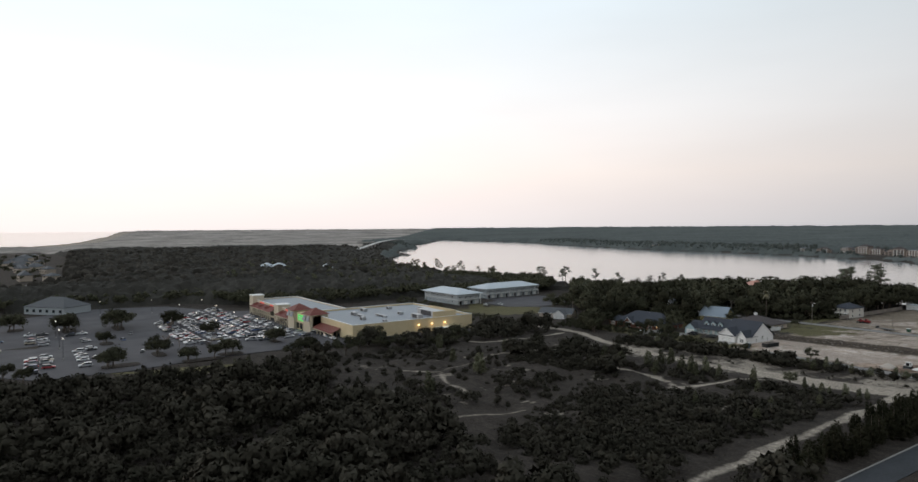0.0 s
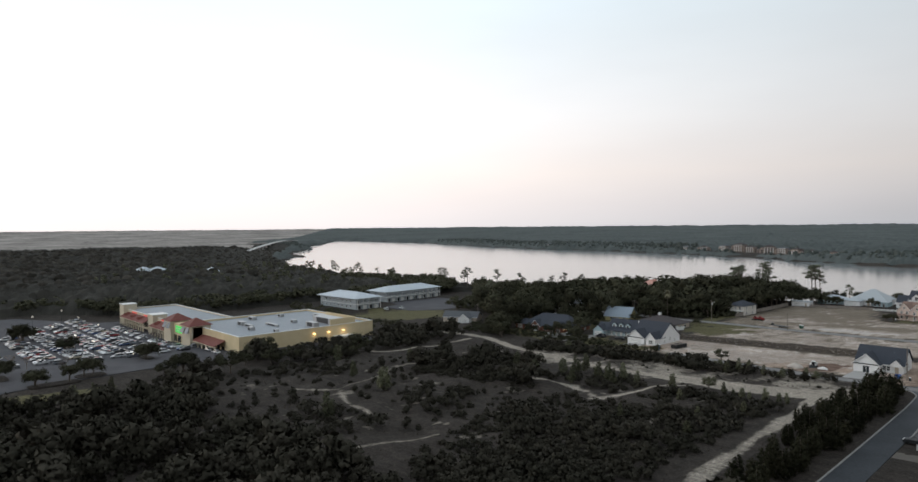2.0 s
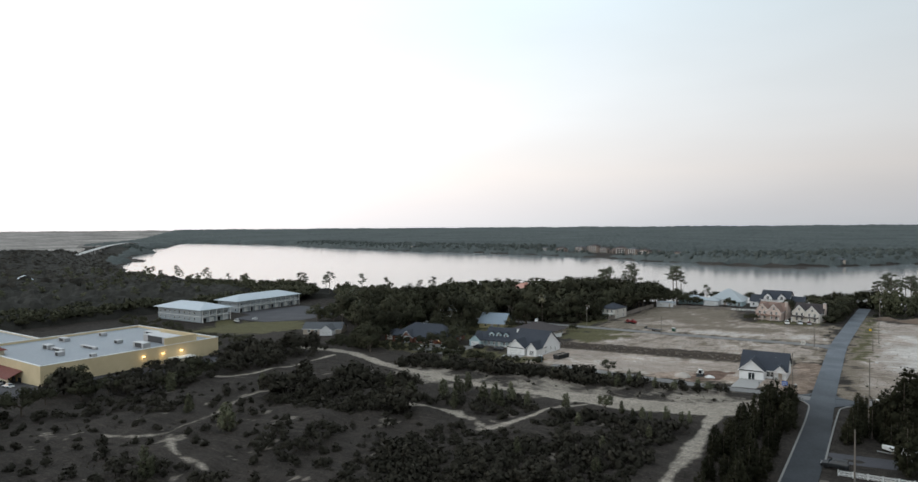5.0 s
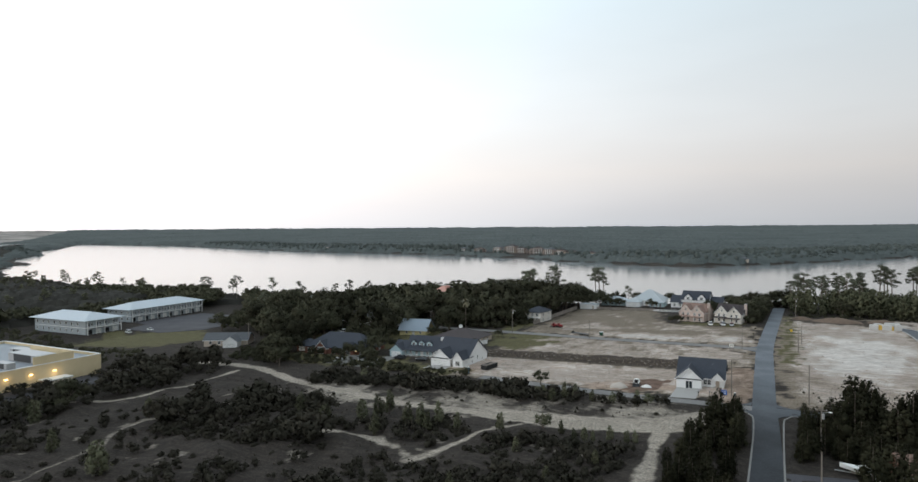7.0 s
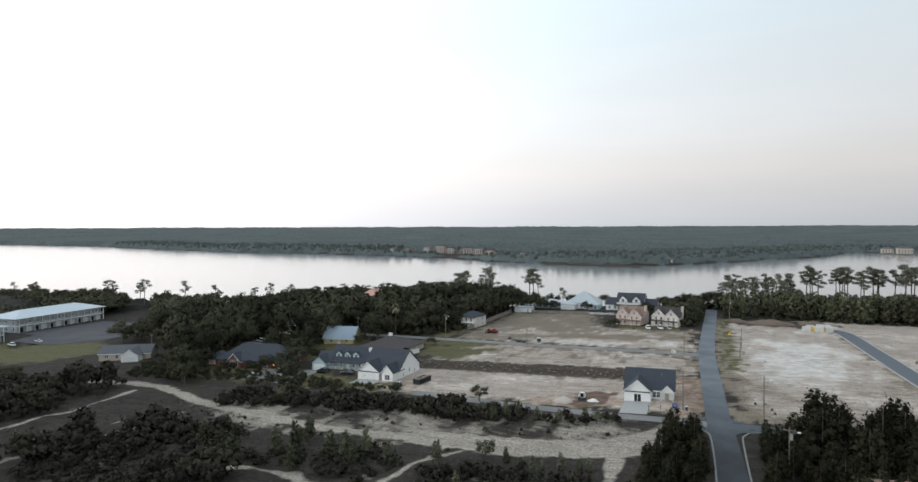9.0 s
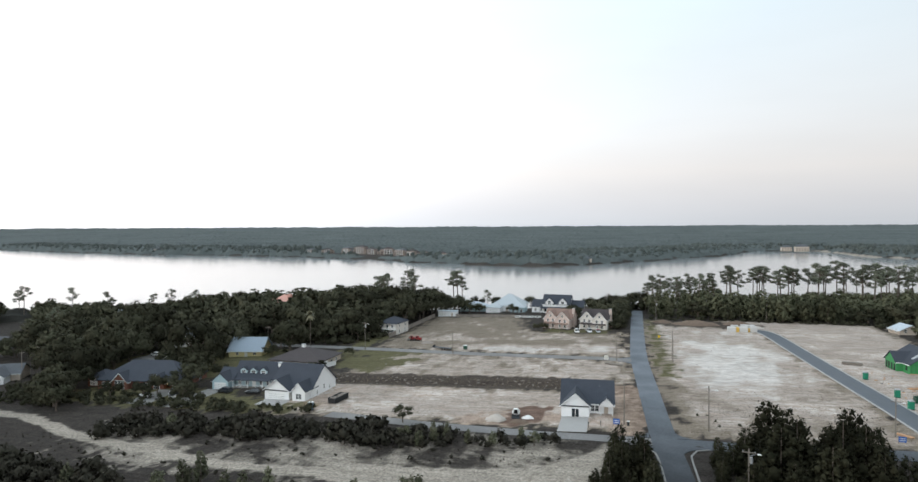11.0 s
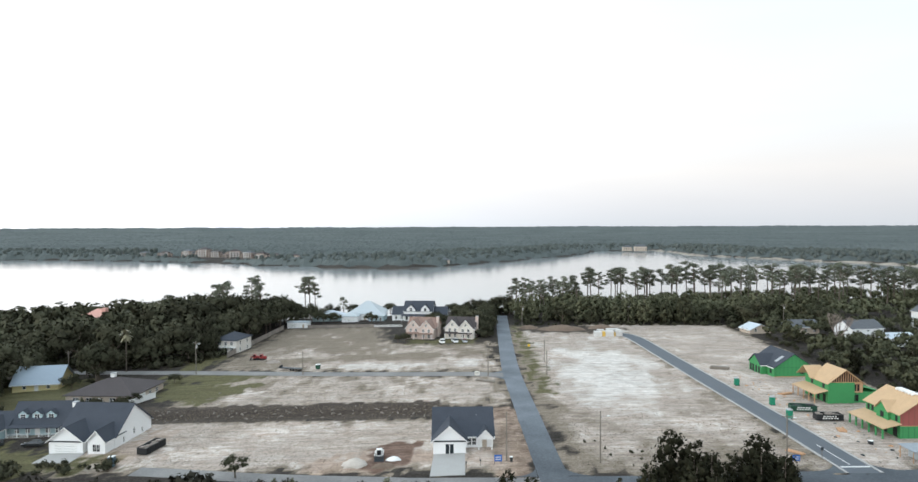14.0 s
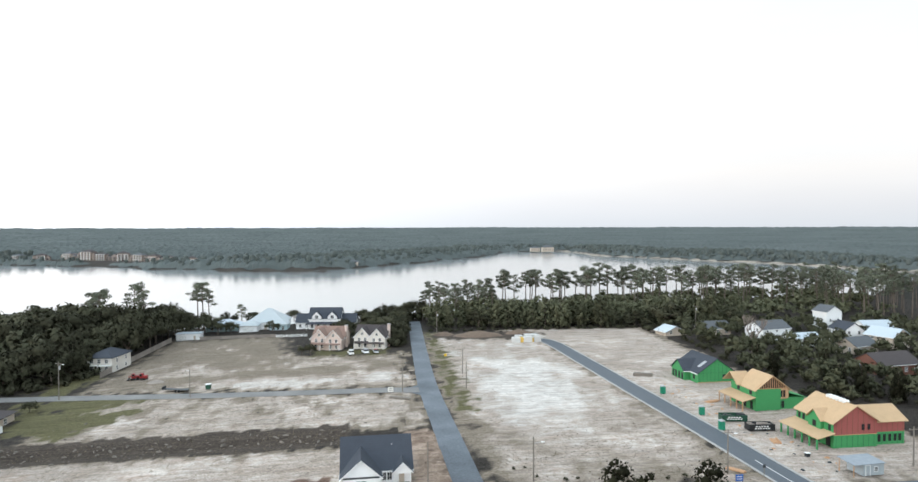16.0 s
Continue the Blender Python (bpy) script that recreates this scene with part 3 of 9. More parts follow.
def dune_patches(px, py):
    w = waves(px, py, 21, 22, 9) + 0.5 * waves(px, py, 22, 4)
    area = np.clip(signed(px, py, [(-190, -150), (-100, -165), (-30, -120), (-8, -40), (-8, -14), (-130, -14), (-190, -20)]) / 15, 0, 1)
    band = np.exp(-(((py + 26 - 0.05 * (px + 60)) / 13) ** 2)) * ((px > -135) & (px < -8))
    return np.clip((w - 1.15 + 1.0 * band) * 1.6, 0, 1) * area


def ground_material():
    m = bpy.data.materials.new("sandy_ground")
    m.use_nodes = True
    n, L = m.node_tree.nodes, m.node_tree.links
    bsdf = n["Principled BSDF"]
    bsdf.inputs["Roughness"].default_value = 0.95
    bsdf.inputs["Specular IOR Level"].default_value = 0.1
    geo = n.new("ShaderNodeNewGeometry")

    def noise_at(scale, detail=5, rough=0.6):
        t = n.new("ShaderNodeTexNoise")
        t.inputs["Scale"].default_value, t.inputs["Detail"].default_value, t.inputs["Roughness"].default_value = scale, detail, rough
        L.new(geo.outputs["Position"], t.inputs["Vector"])
        return t.outputs["Fac"]

    streak_map = n.new("ShaderNodeMapping")
    streak_map.inputs["Scale"].default_value = (0.22, 0.75, 0.2)
    L.new(geo.outputs["Position"], streak_map.inputs["Vector"])
    streak = n.new("ShaderNodeTexNoise")
    streak.inputs["Scale"].default_value, streak.inputs["Detail"].default_value = 0.5, 8
    streak.inputs["Roughness"].default_value, streak.inputs["Distortion"].default_value = 0.65, 0.6
    L.new(streak_map.outputs["Vector"], streak.inputs["Vector"])
    fine_map = n.new("ShaderNodeMapping")
    fine_map.inputs["Scale"].default_value = (0.12, 1.3, 0.2)
    L.new(geo.outputs["Position"], fine_map.inputs["Vector"])
    streak2 = n.new("ShaderNodeTexNoise")
    streak2.inputs["Scale"].default_value, streak2.inputs["Detail"].default_value = 0.6, 6
    streak2.inputs["Roughness"].default_value, streak2.inputs["Distortion"].default_value = 0.7, 0.8
    L.new(fine_map.outputs["Vector"], streak2.inputs["Vector"])
    n_big, n_mid, n_fine, n_speck, n_grain = noise_at(0.05), noise_at(0.35, 8, 0.7), noise_at(1.6, 8, 0.75), noise_at(0.55, 9, 0.8), noise_at(2.6, 6, 0.85)

    def mixed(fac, a, b):
        mx = n.new("ShaderNodeMix")
        mx.data_type = "RGBA"
        for sock, v in (("Factor", fac), ("A", a), ("B", b)):
            if isinstance(v, tuple):
                mx.inputs[sock].default_value = (*v, 1)
            else:
                L.new(v, mx.inputs[sock])
        return mx.outputs["Result"]

    def ramp(src, lo, hi):
        r = n.new("ShaderNodeMapRange")
        r.inputs["From Min"].default_value, r.inputs["From Max"].default_value = lo, hi
        L.new(src, r.inputs["Value"])
        return r.outputs["Result"]

    lot_at = n.new("ShaderNodeAttribute")
    lot_at.attribute_name = "lot"
    lot_raw = lot_at.outputs["Fac"]

    def mask(key, spread=0.7, src=n_mid):
        a = n.new("ShaderNodeAttribute")
        a.attribute_name = key
        s = n.new("ShaderNodeMath")
        s.operation = "MULTIPLY_ADD"
        L.new(src, s.inputs[0])
        s.inputs[1].default_value = spread
        s.inputs[2].default_value = -spread / 2
        t = n.new("ShaderNodeMath")
        t.operation = "ADD"
        L.new(a.outputs["Fac"], t.inputs[0])
        L.new(s.outputs[0], t.inputs[1])
        return ramp(t.outputs[0], 0.28, 0.72)

    scrub = mixed(ramp(n_mid, 0.35, 0.65), (0.024, 0.021, 0.018), (0.050, 0.042, 0.036))
    scrub = mixed(ramp(n_fine, 0.5, 0.68), scrub, (0.078, 0.065, 0.055))
    scrub = mixed(ramp(n_speck, 0.64, 0.72), scrub, (0.22, 0.195, 0.168))
    lotc = mixed(ramp(streak.outputs["Fac"], 0.30, 0.70), (0.33, 0.262, 0.215), (0.47, 0.412, 0.365))
    lotc = mixed(ramp(n_fine, 0.505, 0.63), lotc, (0.205, 0.167, 0.132))
    lotc = mixed(ramp(n_big, 0.5, 0.62), lotc, mixed(ramp(n_mid, 0.4, 0.6), (0.41, 0.325, 0.27), (0.57, 0.51, 0.46)))
    lotc = mixed(ramp(n_speck, 0.535, 0.63), lotc, mixed(ramp(lot_raw, 0.95, 1.25), (0.20, 0.165, 0.125), lotc))
    lotc = mixed(ramp(lot_raw, 1.0, 1.45), lotc, mixed(ramp(n_mid, 0.38, 0.6), (0.47, 0.42, 0.378), (0.62, 0.58, 0.54)))
    dry = mixed(ramp(n_fine, 0.38, 0.62), (0.150, 0.122, 0.092), (0.27, 0.222, 0.176))
    base = mixed(mask("lot", 1.1), mixed(ramp(lot_raw, 0.0, 0.14), scrub, dry), lotc)
    base = mixed(mask("grass"), base, mixed(ramp(n_fine, 0.35, 0.65), (0.068, 0.070, 0.034), (0.145, 0.124, 0.066)))
    base = mixed(mask("soil", 0.5), base, mixed(ramp(n_fine, 0.4, 0.65), (0.052, 0.041, 0.033), (0.098, 0.079, 0.065)))
    base = mixed(mask("red", 0.5), base, mixed(ramp(n_mid, 0.35, 0.65), (0.25, 0.165, 0.12), (0.42, 0.32, 0.25)))
    base = mixed(mask("clay", 0.4), base, mixed(ramp(n_mid, 0.35, 0.65), (0.115, 0.072, 0.054), (0.20, 0.135, 0.105)))
    base = mixed(mask("sand", 0.8, n_speck), base, mixed(ramp(n_fine, 0.42, 0.64), (0.39, 0.345, 0.290), (0.17, 0.145, 0.118)))
    grain = n.new("ShaderNodeMapRange")
    grain.inputs["From Min"].default_value, grain.inputs["From Max"].default_value = 0.36, 0.64
    grain.inputs["To Min"].default_value, grain.inputs["To Max"].default_value = 0.66, 1.3
    L.new(n_grain, grain.inputs["Value"])
    rut = n.new("ShaderNodeMapRange")
    rut.inputs["From Min"].default_value, rut.inputs["From Max"].default_value = 0.38, 0.62
    rut.inputs["To Min"].default_value, rut.inputs["To Max"].default_value = 0.78, 1.16
    L.new(streak2.outputs["Fac"], rut.inputs["Value"])
    both = n.new("ShaderNodeMath")
    both.operation = "MULTIPLY"
    L.new(grain.outputs["Result"], both.inputs[0])
    L.new(rut.outputs["Result"], both.inputs[1])
    tone = n.new("ShaderNodeVectorMath")
    tone.operation = "SCALE"
    L.new(base, tone.inputs[0])
    L.new(both.outputs[0], tone.inputs["Scale"])
    L.new(tone.outputs["Vector"], bsdf.inputs["Base Color"])
    b = n.new("ShaderNodeBump")
    b.inputs["Strength"].default_value, b.inputs["Distance"].default_value = 0.6, 0.25
    L.new(n_fine, b.inputs["Height"])
    L.new(b.outputs["Normal"], bsdf.inputs["Normal"])
    return m


ground = build_ground()
ground.data.materials.append(ground_material())



def build_water():
    """The bay and the open sea: a fan of rings round the place."""
    n, radii = 120, [0, 800, 1600, 2300, 2900, 3150, 3400, 3700, 4000, 4300, 4600, 4850]
    v, f = [(0, 0, WATER_Z)], []
    for q in radii[1:]:
        for k in range(n):
            x, y = q * math.sin(6.2832 * k / n), q * math.cos(6.2832 * k / n)
            v.append((x, y, WATER_Z + float(rise(np.array([x]), np.array([y]))[0])))
    for k in range(n):
        f.append((0, 1 + (k + 1) % n, 1 + k))
        for j in range(len(radii) - 2):
            a, b = 1 + j * n, 1 + (j + 1) * n
            f.append((a + k, a + (k + 1) % n, b + (k + 1) % n, b + k))
    return mesh_object("water", v, f, M_WATER, smooth=True)


water = build_water()
tagged(water, "calm pale bay water mirroring the dusk sky", "water", kind="structure")

# ---- far woods: a canopy of rounded crowns on all the land that is not cleared ----
CLEAR = [[(-485, -320), (-475, -215), (-470, -130), (-400, -70), (-400, 10), (-395, 140), (-345, 190), (-200, 230), (-100, 250), (-30, 250), (20, 275), (100, 290),
          (330, 330), (330, -20), (200, -320)],
         [(-2600, -600), (-2300, -150), (-3200, 60), (-4300, 280), (-4900, 400), (-4900, 100), (-2400, -620)], [(-1900, -420), (-1850, -200), (-1500, -160), (-1000, -185), (-640, -205), (-560, -245), (-560, -420)], [(-1640, 560), (-1380, 500), (-1360, 460), (-1640, 480)],
         [(-720, 1115), (-660, 1052), (-440, 940), (-300, 900), (-215, 900), (-235, 975), (-330, 1010), (-400, 1035), (-560, 1105)]]


def crowns(px, py, cell, seed):
    """Height of rounded crowns standing one in each cell of a jittered grid, 0 to 1."""
    gx, gy = np.floor(px / cell), np.floor(py / cell)
    best = np.zeros(px.shape)
    for i in (-1, 0, 1):
        for j in (-1, 0, 1):
            cx, cy = gx + i, gy + j
            h = np.abs(np.sin(cx * 127.1 + cy * 311.7 + seed) * 43758.5453) % 1
            h2 = np.abs(np.sin(cx * 269.5 + cy * 183.3 + seed) * 24634.6345) % 1
            h3 = np.abs(np.sin(cx * 419.2 + cy * 371.9 + seed) * 35412.127) % 1
            dx, dy = px / cell - (cx + h), py / cell - (cy + h2)
            best = np.maximum(best, (0.55 + 0.45 * h3) * (1 - np.clip((dx * dx + dy * dy) * 1.5, 0, 1)))
    return best


SHORE_W = [(-1432, 612), (-1330, 520), (-1130, 409), (-1043, 350), (-787, 235), (-665, 228), (-506, 217)]


def build_far_woods(name, material, label, zone):
    """One sheet of treetops. Zones: 0 the woods across the bay, 1 the oak woods this side of it, 2 low scrub on the coast beyond."""
    ang = np.radians(np.arange(-101, 57, 0.2))
    rad = 330 * 1.0105 ** np.arange(0, 259)
    A, R = np.meshgrid(ang, rad, indexing="ij")
    px, py = (R * np.sin(A)).ravel(), (R * np.cos(A) - 150).ravel()
    inside = -water_depth(px, py, False) - np.where((px > 380) & (py > 600), 16, 5)
    for poly in CLEAR:
        inside = np.minimum(inside, -signed(px, py, poly))
    inside += 4 * waves(px, py, 31, 45, 20) * np.clip(inside / 12, 0, 1)
    g = np.maximum(land(px, py), WATER_Z - 0.3)
    tall = np.clip(inside / 40, 0, 1) ** 0.5
    big = waves(px, py, 33, 500, 200)
    h = 6.5 + 1.6 * big + 5.5 * crowns(px, py, 9.0, 1.3) + 2.5 * crowns(px, py, 4.5, 7.7)
    bank = np.clip(line_dist(px, py, SHORE_W) / 170, 0.22, 1)
    near_side = (py < 330) | ((px < -1000) & (py < 700) & (py < -0.62 * (px + 1000) + 300))
    coast = (px < -1660 + 40 * waves(px, py, 35, 220, 90)) & (near_side | (py < 0.75 * (-px - 2200) + 900))
    h = np.where(coast, 3.0 + 1.2 * big + 3.0 * crowns(px, py, 16.0, 2.1), np.where(near_side, h * bank + 1.5, h)) * tall
    kind = np.where(coast, 2, np.where(near_side, 1, 0))
    na, nr = len(ang), len(rad)
    idx = np.arange(na * nr).reshape(na, nr)
    f = np.stack([idx[:-1, :-1], idx[:-1, 1:], idx[1:, 1:], idx[1:, :-1]], -1).reshape(-1, 4)
    f = f[(inside[f] > 0).any(axis=1) & (kind[f[:, 0]] == zone)]
    used = np.unique(f)
    remap = np.zeros(na * nr, int)
    remap[used] = np.arange(len(used))
    v = np.stack([px, py, np.where(tall <= 0, g - 0.3, g + h)], -1)[used]
    ob = mesh_object(name, v.tolist(), remap[f].tolist(), material)
    return tagged(ob, label, "woods", kind="stuff")


def build_treetops(name, material, label, area, spacing, keep):
    """Single rounded crowns, each a rough dome, standing out of the woods inside area (x0, x1, y0, y1) where keep says so."""
    r = np.random.RandomState(37)
    gx, gy = np.meshgrid(np.arange(area[0], area[1], spacing), np.arange(area[2], area[3], spacing))
    px, py = gx.ravel() + r.uniform(-0.5, 0.5, gx.size) * spacing, gy.ravel() + r.uniform(-0.5, 0.5, gx.size) * spacing
    shore = -water_depth(px, py, False)
    ok = keep(px, py, shore, r.rand(px.size))
    for poly in CLEAR:
        ok &= signed(px, py, poly) < -3
    px, py = px[ok], py[ok]
    g = land(px, py)
    bank = np.where(py < 600, np.clip(line_dist(px, py, SHORE_W) / 170, 0.22, 1), np.clip((shore[ok] + 8) / 45, 0.4, 1))
    n = len(px)
    hgt = (6.0 + 1.6 * waves(px, py, 33, 500, 200) + r.uniform(1.0, 6.5, n)) * bank + 1.5
    wid = r.uniform(2.6, 5.6, n) * np.clip(bank, 0.6, 1)
    rings = ((0.8, -1.3), (1.0, -0.2), (0.66, 0.34), (0.0, 0.5))
    v, f = [], []
    for q, z in rings:
        for k in range(6):
            a = 1.0472 * k + 0.5 * (z > 0)
            e = r.uniform(0.75, 1.2, n)
            v.append(np.stack([px + wid * q * e * np.cos(a), py + wid * q * e * np.sin(a), g + hgt + wid * z * r.uniform(0.8, 1.25, n)], -1))
    v = np.stack(v, 1).reshape(-1, 3)
    base = np.arange(n)[:, None] * 24
    for j in range(3):
        for k in range(6):
            a, b = j * 6 + k, j * 6 + (k + 1) % 6
            f.append(base + np.array([[a, b, b + 6, a + 6]]))
    f = np.stack(f, 1).reshape(-1, 4)
    ob = mesh_object(name, v.tolist(), f.tolist(), material, smooth=True)
    return tagged(ob, label, "woods", kind="stuff")


build_treetops("oak_crowns", M_TOPS, "rounded dark crowns of the oak woods", (-1500, -540, -330, 520), 9.5,
               lambda x, y, d, q: (d > 14) & (q < np.clip(900 / np.hypot(x, y + 150), 0.3, 0.9)))
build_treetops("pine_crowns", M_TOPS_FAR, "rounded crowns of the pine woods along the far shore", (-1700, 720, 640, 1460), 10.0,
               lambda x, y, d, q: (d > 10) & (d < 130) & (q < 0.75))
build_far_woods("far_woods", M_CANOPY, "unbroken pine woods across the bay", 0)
build_far_woods("oak_woods", M_CANOPY_W, "dark oak woods stretching towards the coast", 1)
build_far_woods("coastal_scrub", M_CANOPY_S, "low scrub on the dunes along the coast, paled with painted haze", 2)

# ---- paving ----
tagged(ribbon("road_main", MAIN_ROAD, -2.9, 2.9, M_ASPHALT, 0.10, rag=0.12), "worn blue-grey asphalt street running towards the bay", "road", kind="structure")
tagged(ribbon("road_cross_north", STREET_A, -2.7, 2.7, M_ASPHALT_OLD, 0.085, rag=0.12, seed=2), "narrow grey asphalt side street between bare lots", "road", kind="structure")
tagged(ribbon("road_cross_west", STREET_B_W, -2.2, 2.2, M_ASPHALT_OLD, 0.075, rag=0.12, seed=3), "grey asphalt side street behind a row of shrubs", "road", kind="structure")
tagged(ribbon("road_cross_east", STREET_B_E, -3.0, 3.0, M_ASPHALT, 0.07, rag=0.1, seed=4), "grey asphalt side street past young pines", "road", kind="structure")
tagged(ribbon("road_new_street", NEW_STREET, -3.1, 3.1, M_ASPHALT_NEW, 0.09, seed=5), "freshly laid asphalt street with pale concrete kerbs", "road", kind="structure")
tagged(ribbon("kerb_west", NEW_STREET, -3.65, -3.1, M_CONC, 0.2, 0.2, 3.0), "pale concrete kerb along the new street", "kerb", kind="structure")
tagged(ribbon("kerb_east", NEW_STREET, 3.1, 3.65, M_CONC, 0.2, 0.2, 3.0), "pale concrete kerb along the new street", "kerb", kind="structure")
tagged(ribbon("stop_line", [(57.8, 3.2), (63.6, 3.4)], -0.3, 0.3, M_PAINT, 0.10, 0.005), "white painted stop line", "road marking", kind="structure")
tagged(ribbon("centre_line", [(60.3, 4.4), (59.9, 16.0)], -0.12, 0.12, M_PAINT, 0.10, 0.005), "white painted centre line", "road marking", kind="structure")


def pad(name, pts, material, lift, label, category):
    """A level slab of paving with an outline of its own."""
    n = len(pts)
    v = [(x, y, gz(x) + lift) for x, y in pts] + [(x, y, gz(x) - 0.3) for x, y in pts]
    f = [tuple(range(n))] + [(i, i + n, (i + 1) % n + n, (i + 1) % n) for i in range(n)]
    return tagged(mesh_object(name, v, f, material), label, category, kind="structure")


def apron(name, cx, cy, sx, sy, r, label):
    """The rounded flare where one street meets another: a corner slab with a concave edge."""
    pts = [(cx, cy)]
    for k in range(9):
        a = radians(90 * k / 8)
        pts.append((cx + sx * r * (1 - math.sin(a)), cy + sy * r * (1 - math.cos(a))))
    if sx * sy < 0:
        pts = pts[::-1]
    return pad(name, pts, M_ASPHALT, 0.065, label, "road")


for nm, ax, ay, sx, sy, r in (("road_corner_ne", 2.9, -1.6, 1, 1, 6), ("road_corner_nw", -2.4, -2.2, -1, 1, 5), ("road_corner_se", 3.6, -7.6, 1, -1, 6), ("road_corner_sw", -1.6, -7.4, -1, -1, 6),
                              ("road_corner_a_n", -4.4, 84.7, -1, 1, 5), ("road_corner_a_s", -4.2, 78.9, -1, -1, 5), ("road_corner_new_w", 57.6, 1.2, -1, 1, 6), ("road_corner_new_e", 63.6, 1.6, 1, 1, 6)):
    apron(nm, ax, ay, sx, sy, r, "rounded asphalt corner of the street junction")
tagged(ribbon("kerb_south_west", [(-6.5, -7.6), (-3.6, -8.8), (-1.7, -12.5), (-0.9, -25), (-0.55, -45), (-0.2, -80), (0.2, -150)], -0.2, 0.15, M_CONC_OLD, 0.22, 0.2, 3.0), "pale broken concrete kerb beside the street", "kerb", kind="structure")
tagged(ribbon("kerb_south_east", [(9.5, -8.0), (6.8, -9.2), (5.4, -12.5), (5.3, -25), (5.5, -42), (5.75, -56)], -0.15, 0.2, M_CONC_OLD, 0.22, 0.2, 3.0), "pale broken concrete kerb beside the street", "kerb", kind="structure")
pad("side_drive", [(5.8, -55.5), (5.8, -49.5), (30, -45), (60, -38), (60, -46), (30, -51)], M_LOT, 0.06, "pale concrete drive beside the street", "driveway")
pad("sand_drive", [(5.8, -71), (5.8, -66.5), (30, -63), (30, -68)], M_DRIVE, 0.05, "pale sandy drive beside the street", "driveway")


# ---- kit for houses ----
def part(name, bm, material, parent, label=""):
    """Links a bmesh as one mesh under a thing or a part."""
    me = bpy.data.meshes.new(name)
    bm.normal_update()
    bm.to_mesh(me)
    bm.free()
    me.materials.append(material)
    ob = new(name, me)
    ob.parent = parent
    if label:
        tagged(ob, label)
    return ob


def box(x0, y0, z0, x1, y1, z1, bm=None, bevel=0.0):
    bm = bm or bmesh.new()
    v = [bm.verts.new((x, y, z)) for x in (x0, x1) for y in (y0, y1) for z in (z0, z1)]
    faces = [bm.faces.new([v[i] for i in f]) for f in ((0, 1, 3, 2), (4, 6, 7, 5), (0, 4, 5, 1), (2, 3, 7, 6), (0, 2, 6, 4), (1, 5, 7, 3))]
    if bevel:
        es = list({e for f in faces for e in f.edges})
        bmesh.ops.bevel(bm, geom=es, offset=bevel, segments=1, affect="EDGES")
    return bm


def prism(profile, axis, a, b, bm=None):
    """A closed outline of (u, z) pairs, drawn out along axis 'x' or 'y' from a to b."""
    bm = bm or bmesh.new()

    def at(u, z, w):
        return (w, u, z) if axis == "x" else (u, w, z)
    lo = [bm.verts.new(at(u, z, a)) for u, z in profile]
    hi = [bm.verts.new(at(u, z, b)) for u, z in profile]
    n = len(profile)
    bm.faces.new(lo)
    bm.faces.new(hi[::-1])
    for i in range(n):
        bm.faces.new([lo[i], hi[i], hi[(i + 1) % n], lo[(i + 1) % n]])
    bmesh.ops.recalc_face_normals(bm, faces=bm.faces[:])
    return bm


def tube(p, q, r0, r1, sides=8, bm=None):
    bm = bm or bmesh.new()
    p, q = Vector(p), Vector(q)
    rot = (q - p).to_track_quat("Z", "Y").to_matrix()
    rings = []
    for c, r in ((p, r0), (q, r1)):
        rings.append([bm.verts.new(c + rot @ Vector((r * math.cos(6.2832 * k / sides), r * math.sin(6.2832 * k / sides), 0))) for k in range(sides)])
    for k in range(sides):
        bm.faces.new([rings[0][k], rings[0][(k + 1) % sides], rings[1][(k + 1) % sides], rings[1][k]])
    bm.faces.new(rings[0][::-1])
    bm.faces.new(rings[1])
    return bm


